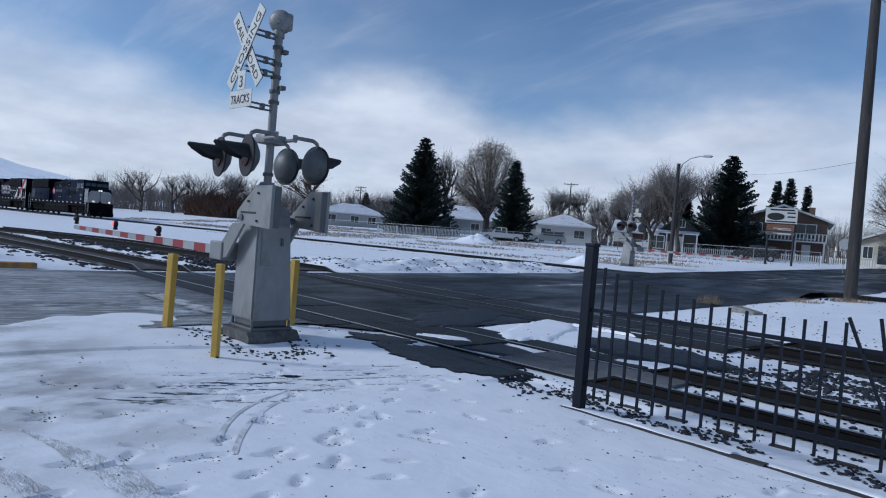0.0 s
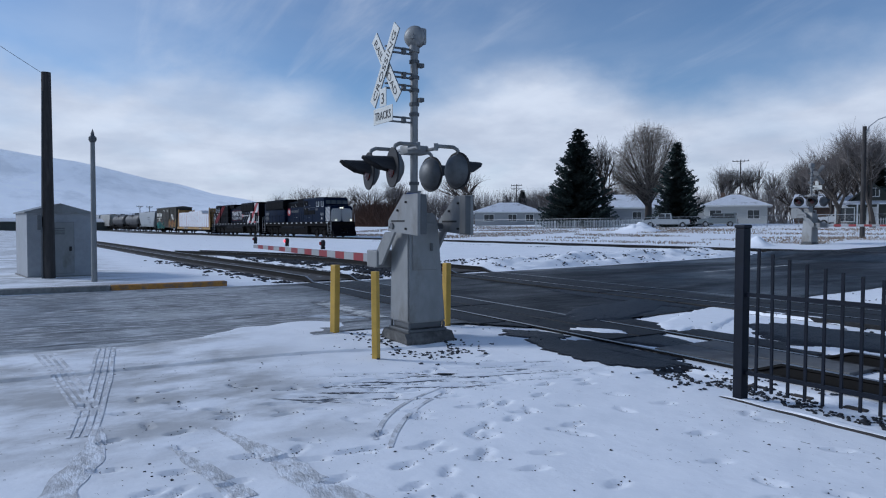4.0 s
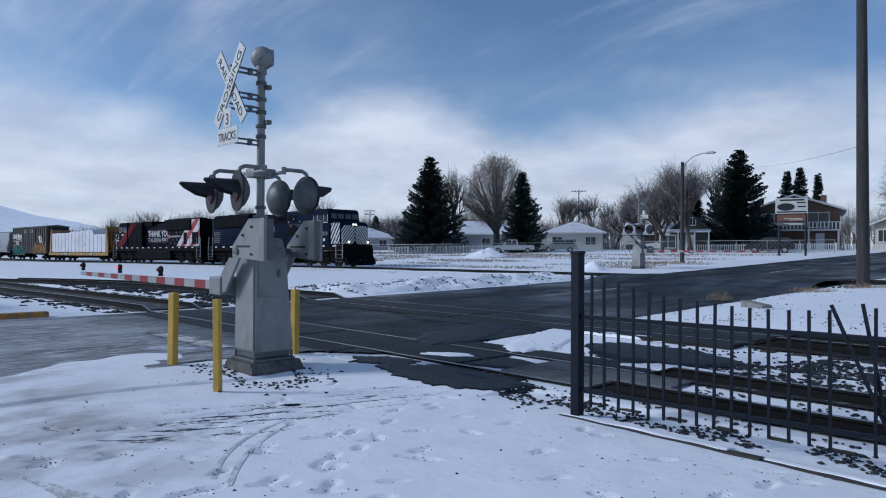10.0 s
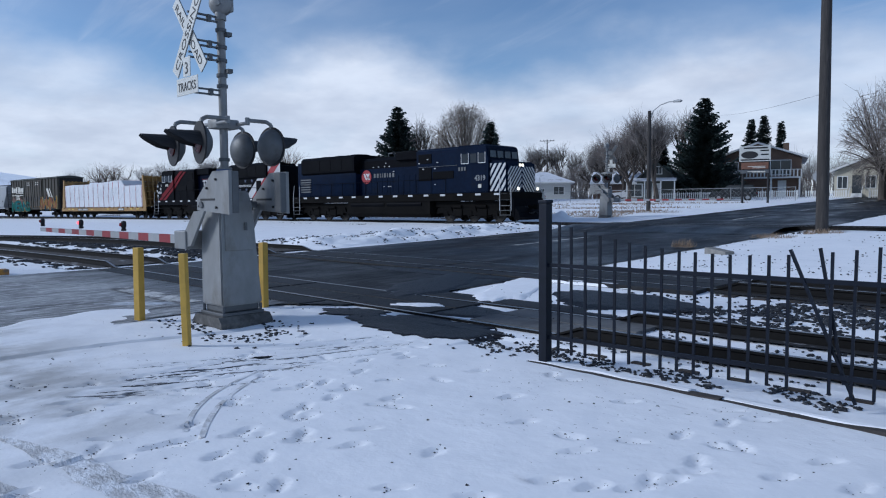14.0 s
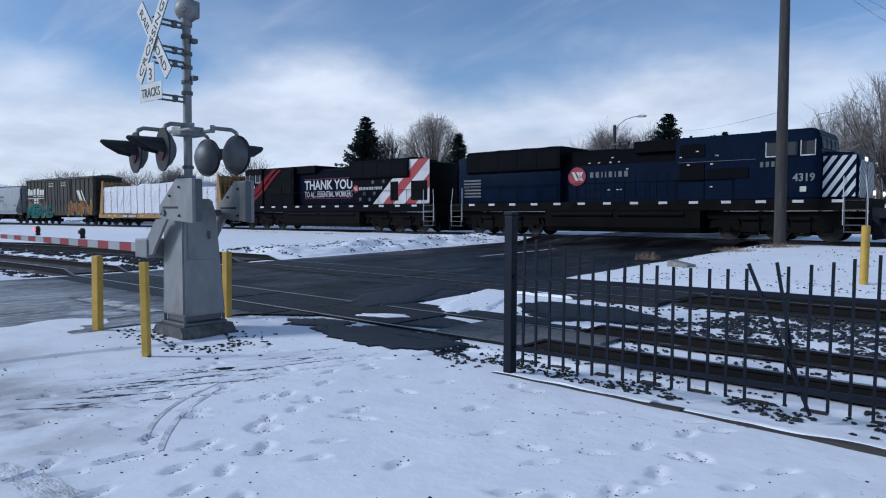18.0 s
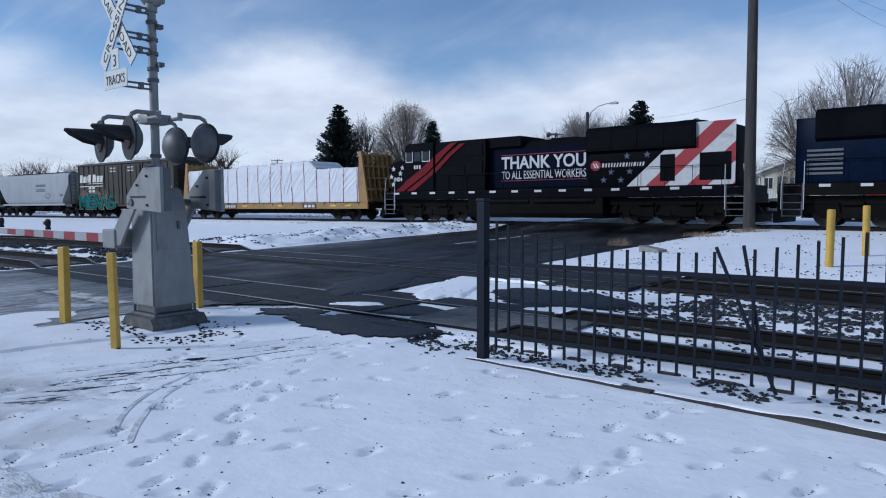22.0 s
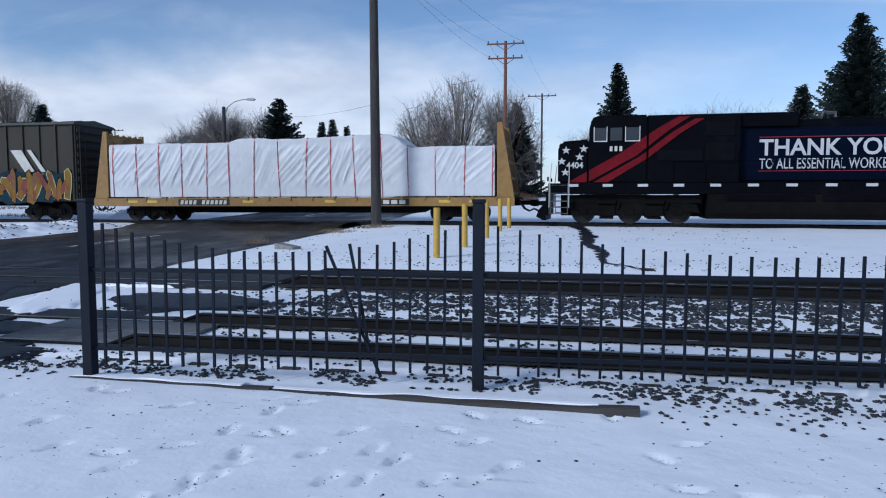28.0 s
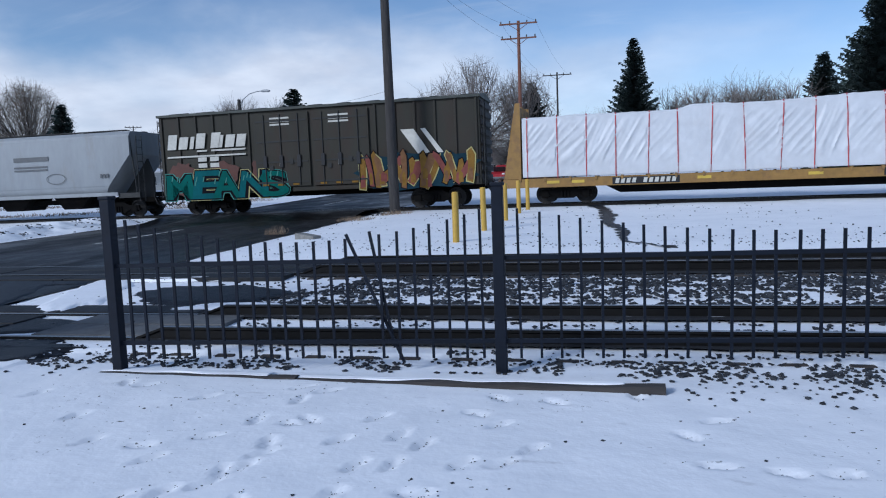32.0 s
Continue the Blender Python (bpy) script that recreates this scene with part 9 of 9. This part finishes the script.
REDWOOD = mat("reddish pole wood", (0.17, 0.075, 0.05), 0.9, 0, 0.25, 6.0, 0.3, stretch=(4, 4, 0.4))
power_pole("power_pole", "reddish wooden power pole with two cross-arms", -4.75, 62.2, 15.6, ((0.25, 1.65), (1.5, 1.55)), 0.2, 0, REDWOOD)
power_pole("power_pole", "distant wooden power pole with one cross-arm", -2.8, 95.4, 15.9, ((0.35, 1.9),), 0.17)
power_pole("power_pole", "distant wooden power pole with two cross-arms", -129.0, 99.0, 11.6, ((0.3, 1.3), (1.1, 1.2)), 0.15, 40)
power_pole("power_pole", "distant wooden power pole with cross-arm", -84.0, 119.0, 14.8, ((0.3, 1.5),), 0.15, 30)
power_pole("power_pole", "far thin wooden pole beside the track", -196.0, 26.0, 6.8, ((0.3, 0.8),), 0.12, 80)
power_pole("power_pole", "far thin wooden pole beside the track", -190.0, 27.5, 6.6, ((0.3, 0.8),), 0.12, 80)


def wire(label, a, b, sag, r=0.007):
    bm = nb()
    a, b = Vector(a), Vector(b)
    pts = [a.lerp(b, i / 16) - Vector((0, 0, sag * 4 * (i / 16) * (1 - i / 16))) for i in range(17)]
    pipe(bm, pts, r, 4)
    tagged(part("overhead_wire", bm, WIRE), label, "wire")


for dx, dz, ex in ((-1.5, -0.1, -0.7), (1.5, -0.1, 0.7), (-1.45, -1.35, -0.3)):
    wire("thin overhead wire between two poles", (-4.75 + dx, 62.1, 15.6 + dz), (-7.45 + ex, 29.9, 12.9 + dz * 0.3), 0.5)
    wire("thin overhead wire between two poles", (-4.75 + dx, 62.1, 15.6 + dz), (-2.8 + dx, 95.3, 15.6 + dz * 0.2), 0.7)
wire("thin service wire over the street", (-37.6, 87.3, 13.0), (-7.45, 29.9, 5.9), 0.5, 0.007)
wire("thin wire running up from the short pole", (-24.3, 0.95, 6.4), (-16.0, -12.0, 14.0), 0.3)

# stop sign seen from behind, and the business sign
ss = thing("stop_sign", "back of a grey octagonal stop sign", "sign", pose(-16.6, 62.2, ground_at(-16.6, 62.2)))
bm = nb()
rod(bm, (0, 0, -0.2), (0, 0, 2.75), 0.035, n=6)
part("post", bm, GALV, ss)
bm = nb()
lathe(bm, [(0, -0.01), (0.46, -0.01), (0.46, 0.01), (0, 0.01)], 8, Matrix.Translation((0, -0.05, 2.4)) @ Matrix.Rotation(radians(90), 4, "X") @ Matrix.Rotation(radians(22.5), 4, "Z"))
part("plate", bm, GALV, ss, "bare metal back")
bs = thing("business_sign", "white roadside business sign over brown and grey boards", "sign", pose(-23.1, 66.2, ground_at(-23.1, 66.2), 0, 0, 18))
for x in (-1.0, 1.15):
    bm = nb()
    rod(bm, (x, 0.1, -0.2), (x, 0.1, 5.2), 0.10, n=8)
    part("post", bm, BLACK, bs)
for z0, z1, m, lab, w in ((3.95, 5.35, WHITE, "white sign board", 1.32), (3.25, 3.85, mat("brown sign", (0.17, 0.08, 0.05), 0.7), "brown sign board", 1.15), (2.85, 3.18, GREYDARK, "grey sign board", 1.2)):
    bm = nb()
    bbox(bm, -w, w, -0.06, 0.04, z0, z1, 0.01)
    b = part("board", bm, m, bs, lab)
    bm = nb()
    if m is WHITE:
        box(bm, -0.95, 1.05, -0.075, -0.065, 5.10, 5.24)
        box(bm, 0.45, 1.15, -0.075, -0.065, 4.86, 4.98)
        box(bm, 0.5, 1.15, -0.075, -0.065, 4.50, 4.62)
        box(bm, -1.2, 1.2, -0.075, -0.065, 4.04, 4.16)
    else:
        for k in range(2):
            box(bm, -0.2 - 0.4 * k, 0.9, -0.075, -0.065, z0 + 0.08 + 0.2 * k * (z1 - z0), z0 + 0.14 + 0.2 * k * (z1 - z0))
    part("lettering_bars", bm, SIGNINK if m is WHITE else DULLWHITE, b, "unreadable lines of lettering")
    if m is WHITE:
        bm = nb()
        lathe(bm, [(0, 0), (1, 0), (1, 0.01), (0, 0.01)], 24, Matrix.Translation((-0.45, -0.064, 4.55)) @ Matrix.Rotation(radians(90), 4, "X") @ Matrix.Diagonal((0.72, 0.34, 1, 1)))
        part("emblem", bm, SIGNINK, b, "dark oval emblem")


# ---- parked vehicles ----
TYRE = mat("tyre rubber", (0.015, 0.015, 0.016), 0.8, 0, 0.2, 8.0, 0.1)


def vehicle(label, x, y, rot, paint, kind):
    z0 = ground_at(x, y) + 0.05
    root = thing("pickup_truck" if kind == "pickup" else "car", label, "vehicle", pose(x, y, z0, 0, 0, rot))
    L = {"pickup": 2.85, "suv": 2.35, "car": 2.3}[kind]
    hgt = {"pickup": 0.5, "suv": 0.5, "car": 0.35}[kind]
    bm = nb()
    t = nb()
    prism(t, [(-L, 0.45), (-L, 0.95), (-L + 0.1, 1.08), (L - 1.2, 1.08), (L - 0.25, 0.98), (L, 0.75), (L, 0.42)], "y", -0.92, 0.92)
    bmesh.ops.bevel(t, geom=t.edges[:], offset=0.07, segments=2, affect="EDGES")
    join(bm, t)
    body = part("body", bm, paint, root, smooth=True)
    x0, x1, top = {"pickup": (-0.75, 1.45, 1.82), "suv": (-2.2, 1.2, 1.72), "car": (-1.5, 1.0, 1.45)}[kind]
    bm = nb()
    t = nb()
    prism(t, [(x0, 1.05), (x0 + 0.18, top), (x1 - 0.75, top), (x1, 1.05)], "y", -0.80, 0.80)
    bmesh.ops.bevel(t, geom=t.edges[:], offset=0.06, segments=2, affect="EDGES")
    join(bm, t)
    cab = part("cabin", bm, paint, root, smooth=True)
    for s in (-1, 1):
        mid = (x0 + x1 - 0.5) / 2
        for a, b in ((x0 + 0.25, mid - 0.05), (mid + 0.05, x1 - 0.55)):
            bm = nb()
            prism(bm, [(a, 1.12), (a + 0.06, top - 0.1), (b - 0.02, top - 0.1), (b + 0.08, 1.12)], "y", s * 0.805 - 0.008, s * 0.805 + 0.008)
            part("side_window", bm, WINDOW, cab, "dark window")
    bm = nb()
    prism(bm, [(-0.70, 0), (0.70, 0), (0.62, 0.62), (-0.62, 0.62)], "y", -0.012, 0.012)
    part("windshield", bm, WINDOW, cab, "dark windshield", at=Matrix.Translation((x1 - 0.04, 0, 1.1)) @ Matrix.Rotation(radians(90), 4, "Z") @ Matrix.Rotation(radians(47 if kind != "pickup" else 44), 4, "X"))
    if kind == "pickup":
        bm = nb()
        box(bm, -2.7, -0.9, -0.78, 0.78, 1.075, 1.085)
        part("bed", bm, TYRE, body, "dark load bed")
    for wx in (-L + 0.9, L - 0.95):
        for s in (-1, 1):
            bm = nb()
            lathe(bm, [(0.2, -0.11), (0.36, -0.11), (0.38, -0.06), (0.38, 0.06), (0.36, 0.11), (0.2, 0.11)], 18, Matrix.Translation((wx, s * 0.84, 0.36)) @ Matrix.Rotation(radians(90), 4, "X"))
            w = part("wheel", bm, TYRE, root, "black tyre")
            bm = nb()
            lathe(bm, [(0, -0.10), (0.2, -0.10), (0.2, 0.10), (0, 0.10)], 12, Matrix.Translation((wx, s * 0.85, 0.36)) @ Matrix.Rotation(radians(90), 4, "X"))
            part("rim", bm, GALV, w, "grey rim")
    for s in (-1, 1):
        for xx, m, lab in ((L - 0.03, TRIM, "headlight"), (-L + 0.03, REDPAINT, "tail_light")):
            bm = nb()
            bbox(bm, xx - 0.05, xx + 0.05, s * 0.72 - 0.14, s * 0.72 + 0.14, 0.75, 0.9, 0.02)
            part(lab, bm, m, root)
    bm = nb()
    box(bm, -L - 0.04, -L + 0.02, -0.85, 0.85, 0.42, 0.56)
    box(bm, L - 0.02, L + 0.05, -0.85, 0.85, 0.38, 0.55)
    part("bumper", bm, GREYDARK, root)
    return root


vehicle("white and silver pickup truck parked behind the fence", -59.6, 70.0, 220, mat("silver paint", (0.45, 0.46, 0.46), 0.35, 0.2, 0.05, 3, 0), "pickup")
vehicle("grey sport utility car parked behind the fence", -55.2, 74.2, 218, mat("grey car paint", (0.20, 0.22, 0.22), 0.35, 0.3, 0.05, 3, 0), "suv")
vehicle("black sport utility car parked beside the street", -28.6, 75.4, 200, mat("black car paint", (0.015, 0.016, 0.018), 0.3, 0.1, 0.05, 3, 0), "suv")
vehicle("white car parked beside the cottage", -43.0, 79.0, 210, mat("white car paint", (0.6, 0.6, 0.6), 0.35, 0.0, 0.05, 3, 0), "car")
vehicle("red sport utility car with snow on its roof", -7.2, 70.4, 255, mat("red car paint", (0.30, 0.012, 0.018), 0.3, 0.1, 0.05, 3, 0), "suv")
vehicle("white pickup truck parked under trees", -9.6, 74.4, 255, mat("white car paint", (0.6, 0.6, 0.6)), "pickup")

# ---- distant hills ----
# distance haze is put into the colour: a paler base and a faint bluish glow
HILL = mat("hazed snowy hillside", (0.74, 0.77, 0.82), 0.95, 0, 0.08, 0.02, 0, (0.52, 0.56, 0.62), (0.46, 0.62), 0.006, emit=((0.80, 0.86, 0.95), 0.17))
vs, fs = [], []
N, M = 150, 10
prof = [(-40, 300), (-12, 262), (-2, 276), (3, 250), (6, 212), (10, 165), (13, 130), (16, 98), (20, 62), (26, 40), (60, 30), (120, 24), (200, 40), (260, 60), (310, 240), (320, 300)]


def ridge(a):
    for (a0, h0), (a1, h1) in zip(prof, prof[1:]):
        if a0 <= a <= a1:
            return h0 + (h1 - h0) * (a - a0) / (a1 - a0)
    return prof[0][1]


for i in range(N + 1):
    a = -40 + 360 * i / N
    for j in range(M + 1):
        R = 2350 + 650 * j / M
        q = (j / M) ** 1.3
        h = ridge(a) * q * (1 + 0.10 * noise.noise(Vector((a * 0.15, j * 0.6, 0)))) + (14 * noise.noise(Vector((a * 0.6, j, 2))) * q)
        # bearing a: 0 looks along -x, growing towards +y
        vs.append((-R * math.cos(radians(a)), R * math.sin(radians(a)), h - (12 if j == 0 else 0)))
for i in range(N):
    for j in range(M):
        k = i * (M + 1) + j
        fs.append((k, k + 1, k + M + 2, k + M + 1))
me = bpy.data.meshes.new("hills")
me.from_pydata(vs, [], fs)
me.polygons.foreach_set("use_smooth", [True] * len(me.polygons))
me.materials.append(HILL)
tagged(new("backdrop_hills", me), "distant snowy hills under cloud, haze added as a faint glow", "hills", kind="structure")


# ---- what moves ----
def motions():
    def run(t):
        """Metres that the train has gone along the main track since its 22nd second."""
        return 4.916 * (t - 22) + 0.00372 * (t - 22) ** 2

    step = 0.12
    fine = [step * i for i in range(int(32 / step) + 1)] + [32]
    for car, at, turned in TRAIN:
        rows = []
        for t in range(33):
            x = run(t) + at
            head = math.atan2(far_y(x + 6) - far_y(x - 6), 12)
            grade = -math.atan2(rail_z(x + 6) - rail_z(x - 6), 12)
            m = Matrix.Translation((x, (far_y(x + 6) + far_y(x - 6)) / 2, rail_z(x))) @ Matrix.Rotation(head, 4, "Z") @ Matrix.Rotation(grade, 4, "Y")
            rows.append((t, m @ Matrix.Rotation(math.pi, 4, "Z") if turned else m))
        walk(car, rows)
        sense = -1 if turned else 1
        for bogie in car.children:
            for w in bogie.children:
                if w.name.startswith("wheelset"):
                    r, a = w.matrix_basis.translation.z, w.matrix_basis.translation.x
                    walk(w, [(t, Matrix.Translation((a, 0, r)) @ Matrix.Rotation(sense * run(t) / r, 4, "Y")) for t in fine])


motions()
